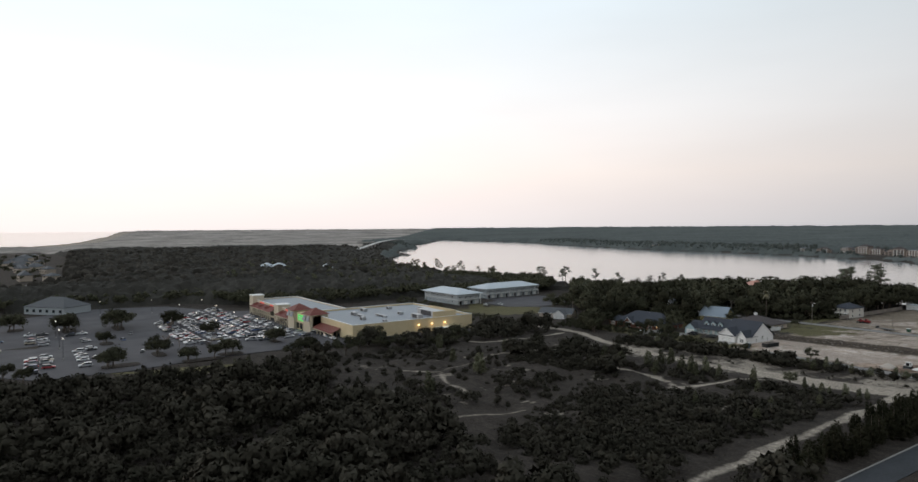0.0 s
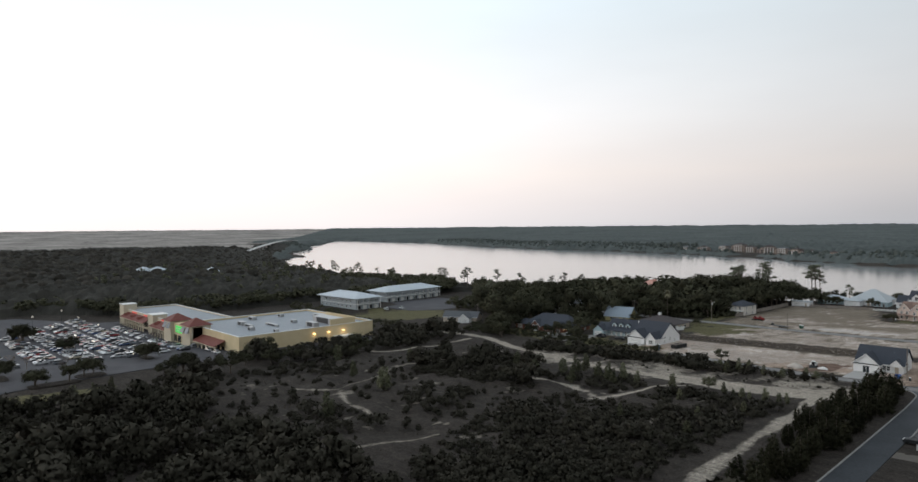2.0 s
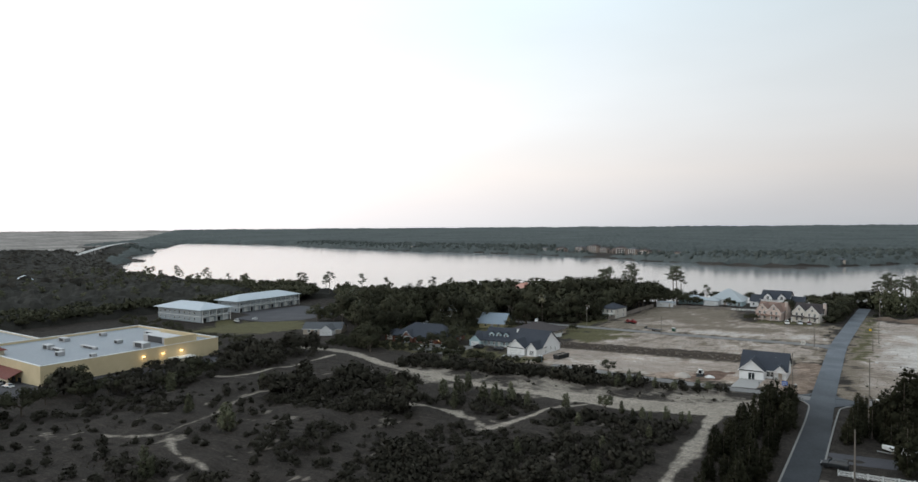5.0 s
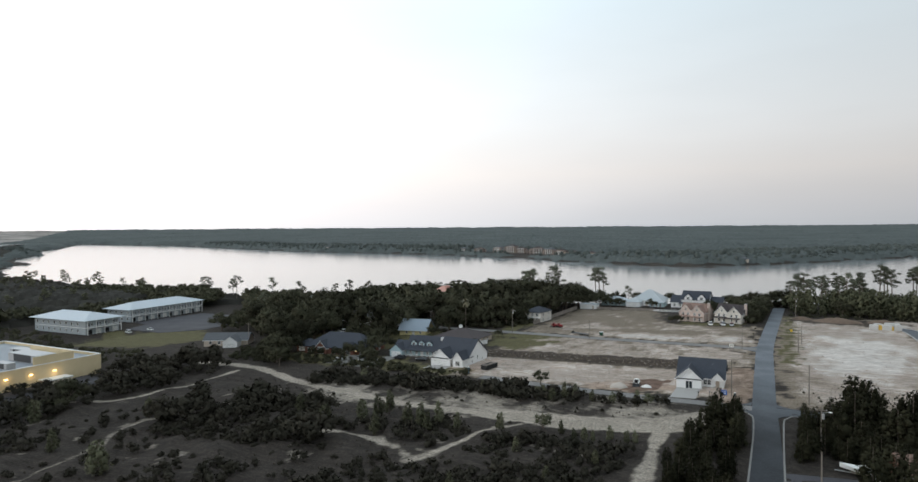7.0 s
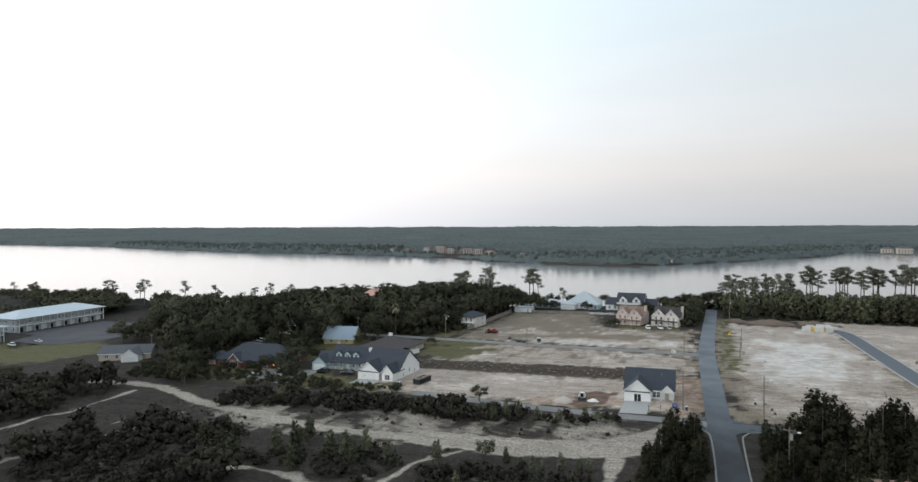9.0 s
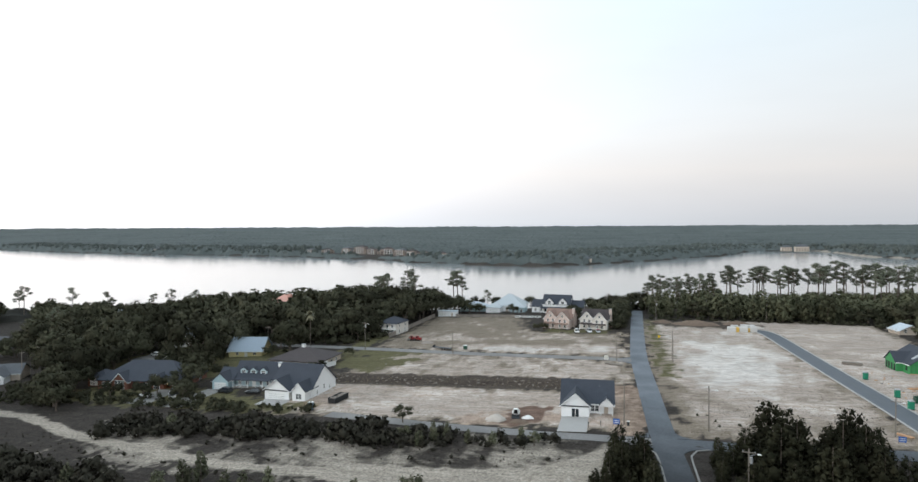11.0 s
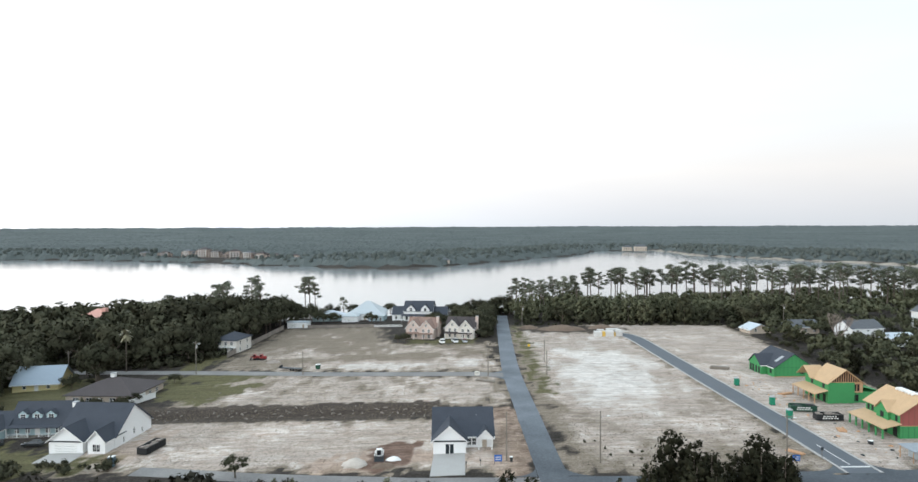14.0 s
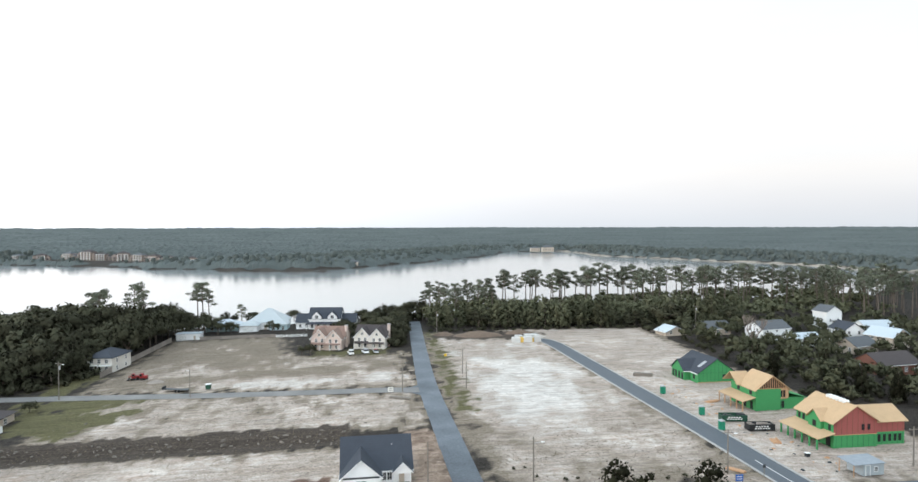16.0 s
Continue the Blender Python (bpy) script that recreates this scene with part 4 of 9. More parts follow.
class House:
    """A building on the ground: walls, roofs, windows and doors are parts under one Empty. Local x and y run with the world's."""

    def __init__(self, name, x, y, label, turn=0.0, category="house", z=None, group=""):
        self.root = new(name)
        self.root.matrix_world = pose(x, y, gz(x) if z is None else z, 0, 0, turn)
        tagged(self.root, label, category, group)

    def block(self, x0, y0, x1, y1, h, wall, z0=-0.4, name="wall", label=""):
        return part(name, box(x0, y0, z0, x1, y1, h), wall, self.root, label)

    def gable(self, x0, y0, x1, y1, h, axis, rise, wall, roof, over=0.45, z0=-0.4, thick=0.2, gable_wall=None):
        """Walls with a pointed gable and a roof of two slopes whose ridge runs along axis."""
        u0, u1, a, b = (y0, y1, x0, x1) if axis == "x" else (x0, x1, y0, y1)
        m = (u0 + u1) / 2
        if gable_wall:
            part("wall", box(x0, y0, z0, x1, y1, h), wall, self.root)
            part("gable", prism([(u0, h), (u1, h), (m, h + rise)], axis, a, b), gable_wall, self.root)
        else:
            part("wall", prism([(u0, z0), (u1, z0), (u1, h), (m, h + rise), (u0, h)], axis, a, b), wall, self.root)
        s = rise / (m - u0)
        e = over * s
        prof = [(u0 - over, h - e + 0.02), (m, h + rise + 0.02), (u1 + over, h - e + 0.02), (u1 + over, h - e + thick), (m, h + rise + thick + 0.03), (u0 - over, h - e + thick)]
        roof_ob = part("roof", prism(prof, axis, a - over, b + over), roof, self.root)
        # eave boards
        for u in (u0 - over, u1 + over):
            t = 0.04 if u > m else -0.04
            part("fascia", prism([(u, h - e - 0.06), (u + t, h - e - 0.06), (u + t, h - e + thick - 0.02), (u, h - e + thick - 0.02)], axis, a - over, b + over), M_TRIM, roof_ob)
        return roof_ob

    def rake(self, x0, x1, y, h, rise, over=0.45, material=None):
        """White boards along the slopes of a gable that faces -y."""
        m = (x0 + x1) / 2
        s = rise / (m - x0)
        e = over * s
        prof = [(x0 - over, h - e - 0.05), (m, h + rise - 0.05), (x1 + over, h - e - 0.05), (x1 + over, h - e + 0.2), (m, h + rise + 0.2), (x0 - over, h - e + 0.2)]
        part("rake_board", prism(prof, "y", y - over - 0.06, y - over - 0.02), material or M_TRIM, self.root)

    def hip(self, x0, y0, x1, y1, h, rise, wall, roof, over=0.5, z0=-0.4, walls=True):
        if walls:
            part("wall", box(x0, y0, z0, x1, y1, h), wall, self.root)
        bm = bmesh.new()
        X0, Y0, X1, Y1 = x0 - over, y0 - over, x1 + over, y1 + over
        k = min(X1 - X0, Y1 - Y0) / 2
        if X1 - X0 >= Y1 - Y0:
            r = [(X0 + k, (Y0 + Y1) / 2), (X1 - k - 0.01, (Y0 + Y1) / 2)]
        else:
            r = [((X0 + X1) / 2, Y0 + k), ((X0 + X1) / 2, Y1 - k - 0.01)]
        lo = [bm.verts.new((x, y, h + 0.02)) for x, y in ((X0, Y0), (X1, Y0), (X1, Y1), (X0, Y1))]
        mid = [bm.verts.new((x, y, h + 0.2)) for x, y in ((X0, Y0), (X1, Y0), (X1, Y1), (X0, Y1))]
        a, b = (bm.verts.new((x, y, h + rise)) for x, y in r)
        bm.faces.new(lo[::-1])
        for i in range(4):
            bm.faces.new([lo[i], lo[(i + 1) % 4], mid[(i + 1) % 4], mid[i]])
        if X1 - X0 >= Y1 - Y0:
            quads = ([mid[0], mid[1], b, a], [mid[1], mid[2], b], [mid[2], mid[3], a, b], [mid[3], mid[0], a])
        else:
            quads = ([mid[0], mid[1], a], [mid[1], mid[2], b, a], [mid[2], mid[3], b], [mid[3], mid[0], a, b])
        for q in quads:
            bm.faces.new(q)
        return part("roof", bm, roof, self.root)

    def slab(self, face, c, u, z, w, h, d0, d1, name, material, parent, label=""):
        """A flat box on a wall: face 'x-', 'x+', 'y-' or 'y+' at plane c, centred at u, from z up, standing from d0 to d1 out of it."""
        sg = -1 if face[1] == "-" else 1
        lo, hi = sorted((c + sg * d0, c + sg * d1))
        b = box(lo, u - w / 2, z, hi, u + w / 2, z + h) if face[0] == "x" else box(u - w / 2, lo, z, u + w / 2, hi, z + h)
        return part(name, b, material, parent, label)

    def window(self, face, c, u, z, w, h, frame_mat=None, bars=True, trim=0.1):
        fm = frame_mat or M_TRIM
        win = self.slab(face, c, u, z, w, h, -0.12, 0.015, "window", M_GLASS, self.root)
        bm = bmesh.new()
        sg = -1 if face[1] == "-" else 1
        lo, hi = sorted((c - sg * 0.02, c + sg * 0.06))
        pieces = [(u - w / 2 - trim, z - trim, u - w / 2, z + h + trim), (u + w / 2, z - trim, u + w / 2 + trim, z + h + trim), (u - w / 2, z - trim, u + w / 2, z), (u - w / 2, z + h, u + w / 2, z + h + trim)]
        if bars:
            pieces += [(u - 0.03, z, u + 0.03, z + h), (u - w / 2, z + h / 2 - 0.03, u + w / 2, z + h / 2 + 0.03)]
        for a, b, cc, d in pieces:
            if face[0] == "x":
                box(lo, a, b, hi, cc, d, bm)
            else:
                box(a, lo, b, cc, hi, d, bm)
        part("window_frame", bm, fm, win)
        return win

    def door(self, face, c, u, z, w, h, material, name="door", label=""):
        d = self.slab(face, c, u, z, w, h, -0.1, 0.03, name, material, self.root, label)
        bm = bmesh.new()
        sg = -1 if face[1] == "-" else 1
        lo, hi = sorted((c, c + sg * 0.07))
        for a, b, cc, dd in ((u - w / 2 - 0.12, z, u - w / 2, z + h + 0.12), (u + w / 2, z, u + w / 2 + 0.12, z + h + 0.12), (u - w / 2, z + h, u + w / 2, z + h + 0.12)):
            if face[0] == "x":
                box(lo, a, b, hi, cc, dd, bm)
            else:
                box(a, lo, b, cc, hi, dd, bm)
        part("door_frame", bm, M_TRIM, d)
        return d

    def garage_door(self, face, c, u, w, h, material=None):
        g = self.door(face, c, u, 0.05, w, h, material or M_TRIM, "garage_door")
        for k in range(1, 4):
            self.slab(face, c, u, 0.05 + h * k / 4 - 0.015, w, 0.03, 0.03, 0.045, "panel_groove", M_STEEL, g)
        return g

    def post(self, x, y, z0, z1, r=0.1, material=None, name="column"):
        return part(name, box(x - r, y - r, z0, x + r, y + r, z1), material or M_TRIM, self.root)

    def chimney(self, x, y, z0, z1, w, material):
        ch = part("chimney", box(x - w / 2, y - w / 2, z0, x + w / 2, y + w / 2, z1), material, self.root)
        part("chimney_cap", box(x - w / 2 - 0.08, y - w / 2 - 0.08, z1, x + w / 2 + 0.08, y + w / 2 + 0.08, z1 + 0.15), M_GALV, ch)

    def dormer(self, x, y, z, w, depth, wall, roof):
        part("dormer", prism([(x - w / 2, z), (x + w / 2, z), (x + w / 2, z + 1.5), (x, z + 1.5 + w * 0.4), (x - w / 2, z + 1.5)], "y", y, y + depth), wall, self.root)
        e = 0.15 * 0.8
        part("dormer_roof", prism([(x - w / 2 - 0.15, z + 1.5 - e), (x, z + 1.5 + w * 0.4), (x + w / 2 + 0.15, z + 1.5 - e), (x + w / 2 + 0.15, z + 1.62 - e), (x, z + 1.64 + w * 0.4), (x - w / 2 - 0.15, z + 1.62 - e)], "y", y - 0.2, y + depth), roof, self.root)
        self.window("y-", y, x, z + 0.45, w * 0.5, 1.0)


# ---- the new white house on the corner ----
def build_corner_house():
    h = House("house", -23.0, 10.6, "new white house with a steep dark shingle roof and concrete driveway", turn=2.0)
    h.gable(0, 3.2, 12.8, 15.5, 2.9, "x", 4.3, M_WHITE, M_SHINGLE)
    h.gable(0, 0, 6.9, 8.0, 2.9, "y", 3.0, M_WHITE, M_SHINGLE)
    h.rake(0, 6.9, 0, 2.9, 3.0)
    h.gable(9.5, 1.6, 12.7, 7.0, 2.9, "y", 1.6, M_WHITE, M_SHINGLE, over=0.3, z0=2.5)
    h.rake(9.5, 12.7, 1.6, 2.9, 1.6, 0.3)
    h.slab("y-", 0, 3.45, 2.62, 6.9, 0.28, 0.0, 0.18, "shadow_board", M_STEEL, h.root)
    h.door("y-", 0, 3.45, 0.05, 1.7, 2.1, M_GLASS, "french_door", "glazed double door in a white frame")
    h.slab("y-", 0, 3.45, 0.05, 0.12, 2.1, 0.02, 0.06, "door_stile", M_TRIM, h.root)
    h.window("y-", 3.2, 7.7, 0.9, 0.8, 1.4)
    h.window("y-", 3.2, 8.75, 0.9, 0.8, 1.4)
    h.door("y-", 3.2, 11.0, 0.1, 1.0, 2.1, M_BEIGE, "front_door")
    for x in (9.7, 12.5):
        h.post(x, 1.8, 0, 2.55, 0.12)
    part("porch_floor", box(7.0, 1.6, -0.2, 12.7, 3.2, 0.12), M_CONC, h.root)
    for y in (6.0, 10.5):
        h.window("x+", 12.8, y, 0.9, 0.9, 1.4)
    part("vent_pipe", tube((5.8, 11.5, 5.5), (5.8, 11.5, 6.4), 0.08, 0.08), M_GALV, h.root)
    part("vent_pipe", tube((9.4, 7.4, 5.5), (9.4, 7.4, 6.3), 0.06, 0.06), M_GALV, h.root)
    pad("driveway_corner", [(-23.0, -1.5), (-16.2, -1.3), (-16.3, 10.6), (-22.9, 10.4)], M_CONC, 0.10, "pale new concrete driveway", "driveway")


# ---- the white house with twin gables ----
def build_twin_gable_house():
    h = House("house", -110.2, 18.6, "white board house with dark roof, garage gable and tall side gable", turn=-3.0)
    h.gable(0, 3.0, 13.7, 18.0, 3.1, "x", 5.6, M_WHITE, M_SHINGLE)
    h.gable(0, 0, 8.0, 9.0, 3.0, "y", 3.0, M_WHITE, M_SHINGLE)
    h.rake(0, 8.0, 0, 3.0, 3.0)
    h.gable(9.4, -0.4, 13.5, 7.0, 3.2, "y", 2.3, M_WHITE, M_SHINGLE, over=0.35)
    h.rake(9.4, 13.5, -0.4, 3.2, 2.3, 0.35)
    h.slab("y-", 0, 4.0, 2.7, 8.0, 0.3, 0.0, 0.16, "shadow_board", M_STEEL, h.root)
    h.garage_door("y-", 0, 4.0, 5.0, 2.3)
    for u in (11.0, 11.9):
        h.window("y-", -0.4, u, 0.9, 0.75, 1.5)
    h.door("y-", 3.0, 8.7, 0.05, 1.0, 2.1, M_BEIGE, "front_door")
    h.window("x+", 13.7, 6.3, 0.9, 0.5, 1.1)
    h.window("x+", 13.7, 10.5, 1.6, 0.6, 1.4)
    h.window("x+", 13.7, 14.0, 0.9, 0.5, 1.1)
    pad("driveway_twin", [(-110, 12.6), (-101.5, 12.0), (-101.6, 18.0), (-109.8, 18.4)], M_CONC, 0.10, "pale concrete driveway in front of the garage", "driveway")


def build_old_neighbours():
    h = House("house", -136.5, 29.5, "pale blue cottage with three dormers and a front porch", turn=4.0)
    h.gable(7.5, 2.2, 21.0, 11.5, 3.1, "x", 4.5, M_PALEBLUE, M_SHINGLE)
    h.gable(2.4, 1.0, 7.6, 10, 2.8, "x", 2.8, M_PALEBLUE, M_SHINGLE)
    h.gable(2.0, -1.5, 7.4, 4.0, 2.8, "y", 2.3, M_PALEBLUE, M_SHINGLE, over=0.3)
    h.garage_door("y-", -1.5, 4.7, 3.8, 2.2)
    for x in (10.2, 13.6, 17.0):
        h.dormer(x, 3.4, 3.9, 2.3, 4.2, M_PALEBLUE, M_SHINGLE)
    part("porch_roof", prism([(0.2, 2.75), (2.6, 3.2), (2.6, 3.35), (0.2, 2.9)], "x", 7.6, 20.6), M_SHINGLE, h.root)
    part("porch_floor", box(7.6, 0.2, -0.3, 20.6, 2.3, 0.5), M_POLE, h.root)
    for x in (7.9, 10.4, 13.0, 15.6, 18.0, 20.3):
        h.post(x, 0.4, 0.4, 2.8, 0.09)
    for x0, x1 in ((7.9, 13.0), (15.6, 20.3)):
        rail = box(x0, 0.35, 1.3, x1, 0.45, 1.38)
        for k in range(int((x1 - x0) / 0.3)):
            box(x0 + k * 0.3, 0.37, 0.5, x0 + k * 0.3 + 0.05, 0.42, 1.3, rail)
        part("porch_rail", rail, M_TRIM, h.root)
    for x in (9.4, 12, 16.8, 19.2):
        h.window("y-", 2.2, x, 1.1, 0.9, 1.4)
    h.door("y-", 2.2, 14.3, 0.5, 1.0, 2.1, M_TRIM, "front_door")
    h.chimney(21.7, 6.0, -0.3, 7.6, 1.2, M_TRIM)

    pad("driveway_cottage", [(-138, 8), (-131, 7), (-130, 28), (-136, 28)], M_CONC_OLD, 0.09, "weathered concrete drive before the blue cottage", "driveway")
    pad("driveway_brick", [(-152, 10), (-143, 9), (-145, 26), (-152, 26)], M_CONC_OLD, 0.09, "weathered concrete drive beside the brick house", "driveway")
    pad("garden_yard", [(-202, 70), (-180, 66), (-176, 82), (-200, 88)], M_CONC_OLD, 0.09, "pale paved yard with parked cars among trees", "driveway")
    h = House("house", -175.0, 25.0, "wide brick house with a slate-grey hip roof", turn=7.0)
    h.hip(0, 0, 29.5, 15.5, 2.9, 5.4, M_BRICK, M_SHINGLE, over=0.6)
    for x0, x1, rise in ((6.0, 11.2, 2.7), (19.0, 24.0, 2.5)):
        h.gable(x0, -1.4, x1, 6.5, 2.9, "y", rise, M_BRICK, M_SHINGLE, over=0.4)
        h.rake(x0, x1, -1.4, 2.9, rise, 0.4)
    for u in (7.5, 8.6, 9.7):
        h.window("y-", -1.4, u, 0.5, 0.8, 2.8)
    h.window("y-", -1.4, 21.5, 0.9, 1.8, 1.4)
    for u in (2.2, 13.5, 16.5, 26.8):
        h.window("y-", 0, u, 0.9, 1.2, 1.4)
    h.door("y-", 0, 18.0, 0.05, 1.0, 2.1, M_BEIGE, "front_door")
    h.window("x+", 29.5, 4.0, 0.9, 1.2, 1.4)
    h.window("x+", 29.5, 11.0, 0.9, 1.2, 1.4)
    h.hip(-6.5, 4.0, 0.2, 12.0, 2.5, 2.2, M_BRICK, M_SHINGLE, over=0.4)
    h.garage_door("y-", 4.0, -3.2, 4.6, 2.2)
    part("porch_lamp", box(24.4, -0.4, 2.0, 24.7, -0.02, 2.35, bevel=0.05), M_LAMP, h.root, "lit porch lamp")

    h = House("house", -161.5, 78.0, "small yellow house with a pale blue metal roof", turn=12.0)
    h.gable(0, 0, 13.5, 12, 2.7, "x", 4.3, M_YELLOW, M_METAL_G, over=0.7)
    for u in (3.4, 8.6):
        h.window("x+", 13.5, u, 1.0, 1.0, 1.4)
    h.window("y-", 0, 3.5, 1.0, 0.9, 1.4)
    h.door("y-", 0, 7.0, 0.1, 0.95, 2.1, M_TRIM)
    h.window("y-", 0, 10.5, 1.0, 0.9, 1.4)

    h = House("house", -133.0, 60.5, "low beige bungalow under a wide dark hip roof", turn=-2.0)
    h.hip(0, 0, 20.0, 17.5, 2.8, 3.6, M_BEIGE, M_SHINGLE_BR, over=0.7)
    for u in (3.0, 7.0, 14.0, 17.5):
        h.window("y-", 0, u, 0.9, 1.6, 1.3)
    h.door("y-", 0, 10.5, 0.05, 1.0, 2.1, M_TRIM)
    h.garage_door("x+", 20.0, 4.5, 4.6, 2.2)
    for u in (9.5, 13.5):
        h.window("x+", 20.0, u, 0.9, 1.2, 1.3)
    h.chimney(9.0, 9.0, 4.5, 7.4, 1.2, M_TRIM)

    h = House("house", -226.0, 22.0, "long low house with a grey roof and white garage gable", turn=30.0)
    h.gable(-6, 6, 14, 16, 2.7, "x", 2.6, M_BEIGE, M_SHINGLE_GR)
    h.gable(4.5, 0, 11.0, 10, 2.7, "y", 2.4, M_WHITE, M_SHINGLE_GR, over=0.35)
    h.rake(4.5, 11.0, 0, 2.7, 2.4, 0.35)
    h.garage_door("y-", 0, 7.8, 4.6, 2.2)
    h.window("y-", 6, -3, 0.9, 1.2, 1.3)
    h.window("y-", 6, 1, 0.9, 1.2, 1.3)

    h = House("house", -118.8, 134.2, "two-storey white house with a grey hip roof beside the fence", turn=-8.0)
    h.hip(0, 0, 9.5, 12.5, 5.3, 2.6, M_IVORY, M_SHINGLE)
    for z in (0.9, 3.5):
        for u in (2.2, 4.8, 7.4):
            h.window("y-", 0, u, z, 1.0, 1.4)
        for u in (3.0, 9.0):
            h.window("x+", 9.5, u, z, 0.9, 1.3)
    part("balcony", box(0, -1.2, 2.7, 9.5, 0, 2.9), M_TRIM, h.root)
    for x in (0.2, 4.8, 9.3):
        h.post(x, -1.0, 0, 2.7, 0.1)


def build_shore_houses():
    h = House("garden_shed", -106.5, 195.0, "flat white outbuilding at the end of the fence", category="shed")
    h.block(0, 0, 10.5, 5, 3.0, M_WHITE)
    part("roof", box(-0.3, -0.3, 3.0, 10.8, 5.3, 3.2), M_METAL, h.root)
    h.garage_door("y-", 0, 3.0, 2.6, 2.2)
    h.door("y-", 0, 8.0, 0.05, 0.9, 2.1, M_BEIGE)

    h = House("house", -82.0, 214.0, "large white house with an ice-blue hip roof by the water", turn=-4.0)
    h.hip(2, 2, 20, 18, 3.6, 6.2, M_WHITE, M_BLUEROOF)
    h.hip(0, -4, 8.5, 5, 3.0, 2.6, M_WHITE, M_BLUEROOF)
    h.hip(14, -2, 22, 6, 3.2, 3.0, M_PALEBLUE, M_BLUEROOF)
    h.garage_door("y-", -4, 4.2, 5.0, 2.3)
    for u in (15.8, 18.0, 20.2):
        h.window("y-", -2, u, 0.8, 1.0, 1.7)
    h.door("y-", 2, 11.0, 0.1, 1.4, 2.3, M_BEIGE)
    h.window("y-", 2, 12.8, 0.8, 0.8, 1.7)

    h = House("house", -99.0, 216.0, "low house with a pale blue metal roof among trees", turn=-4.0)
    h.hip(0, 0, 15, 11, 3.0, 2.6, M_PALEBLUE, M_METAL)
    for u in (3.0, 7.0, 11.5):
        h.window("y-", 0, u, 0.9, 1.1, 1.4)

    h = House("house", -55.0, 208.5, "wide white house with a navy roof and twin dormer gables", turn=-5.0)
    h.gable(5.5, 0, 20.5, 12, 5.2, "x", 4.6, M_WHITE, M_SHINGLE)
    h.gable(-1, 2, 6.0, 11, 3.2, "x", 3.6, M_WHITE, M_SHINGLE)
    h.gable(20.0, 2, 27.5, 11, 3.2, "x", 3.6, M_WHITE, M_SHINGLE)
    part("porch_roof", prism([(-2.6, 2.9), (0.1, 3.6), (0.1, 3.75), (-2.6, 3.05)], "x", 4.5, 21.5), M_SHINGLE, h.root)
    for x in (4.8, 8.2, 11.6, 15.0, 18.4, 21.2):
        h.post(x, -2.4, 0, 2.95, 0.12)
    for x in (9.3, 16.7):
        part("dormer", prism([(x - 2.2, 5.0), (x + 2.2, 5.0), (x + 2.2, 6.4), (x, 8.6), (x - 2.2, 6.4)], "y", -0.3, 5.0), M_WHITE, h.root)
        part("dormer_roof", prism([(x - 2.5, 6.1), (x, 8.6), (x + 2.5, 6.1), (x + 2.5, 6.3), (x, 8.85), (x - 2.5, 6.3)], "y", -0.6, 5.5), M_SHINGLE, h.root)
        h.window("y-", -0.3, x, 5.4, 1.3, 1.4)
    for u in (7.0, 10.0, 16.0, 19.0):
        h.window("y-", 0, u, 0.8, 1.1, 1.7)
    h.door("y-", 0, 13.0, 0.1, 1.3, 2.3, M_BEIGE)
    for u in (1.0, 4.0, 22.5, 25.5):
        h.window("y-", 2, u, 0.9, 1.0, 1.4)

    for x, y, wall, roof, label, flip in ((-43.2, 152.5, M_BLUSH, M_SHINGLE_TAN, "two-storey beige house with paired front gables", 0),
                                          (-26.2, 149.6, M_IVORY, M_SHINGLE_BR, "two-storey cream house with paired gables and brick chimney", 1)):
        h = House("house", x, y, label, turn=-12.0, group="pair of twin-gabled houses")
        h.gable(0, 4.0, 12.6, 13.0, 5.0, "x", 3.4, wall, roof if not flip else M_SHINGLE_BR)
        for u0, u1, yy in ((0.0, 6.6, 1.0), (6.0, 12.6, 0.0)):
            h.gable(u0, yy, u1, 8.5, 4.7, "y", 3.5, wall if u0 else (M_BLUSH if not flip else wall), roof, over=0.4)
            h.rake(u0, u1, yy, 4.7, 3.5, 0.4)
            um = (u0 + u1) / 2
            for z in (0.9, 3.2):
                for du in (-1.2, 1.2):
                    h.window("y-", yy, um + du, z, 0.9, 1.3)
            h.window("y-", yy, um, 5.6, 0.8, 1.0)
        part("porch_roof", prism([(-1.4, 2.6), (1.0, 3.0), (1.0, 3.15), (-1.4, 2.75)], "x", 0.3, 12.3), roof, h.root)
        for px in (0.5, 4.2, 8.2, 12.0):
            h.post(px, -1.2, 0, 2.65, 0.1)
        h.chimney(12.9, 6.5, -0.3, 9.2, 1.1, M_BLUSH)

    h = House("house", -197.0, 172.0, "tall house with a pink tiled roof among dark trees", turn=-10.0)
    h.hip(0, 0, 12, 10, 11.5, 4.2, M_STUCCO, M_PINK)
    h.gable(1, -2, 5, 4, 11.2, "y", 2.4, M_STUCCO, M_PINK)
    part("turret", box(9, 3, 11, 11, 5, 16.2), M_PINK, h.root)
    for u in (6.5, 8.5, 10.5):
        h.window("y-", 0, u, 7.4, 1.0, 1.6)
    h = House("house", -299.0, 165.0, "pale roofed house half hidden by trees", turn=12.0)
    h.gable(0, 0, 16, 10, 6.0, "x", 2.6, M_WHITE, M_METAL)
    for u in (3, 8, 13):
        h.window("y-", 0, u, 3.6, 1.0, 1.4)
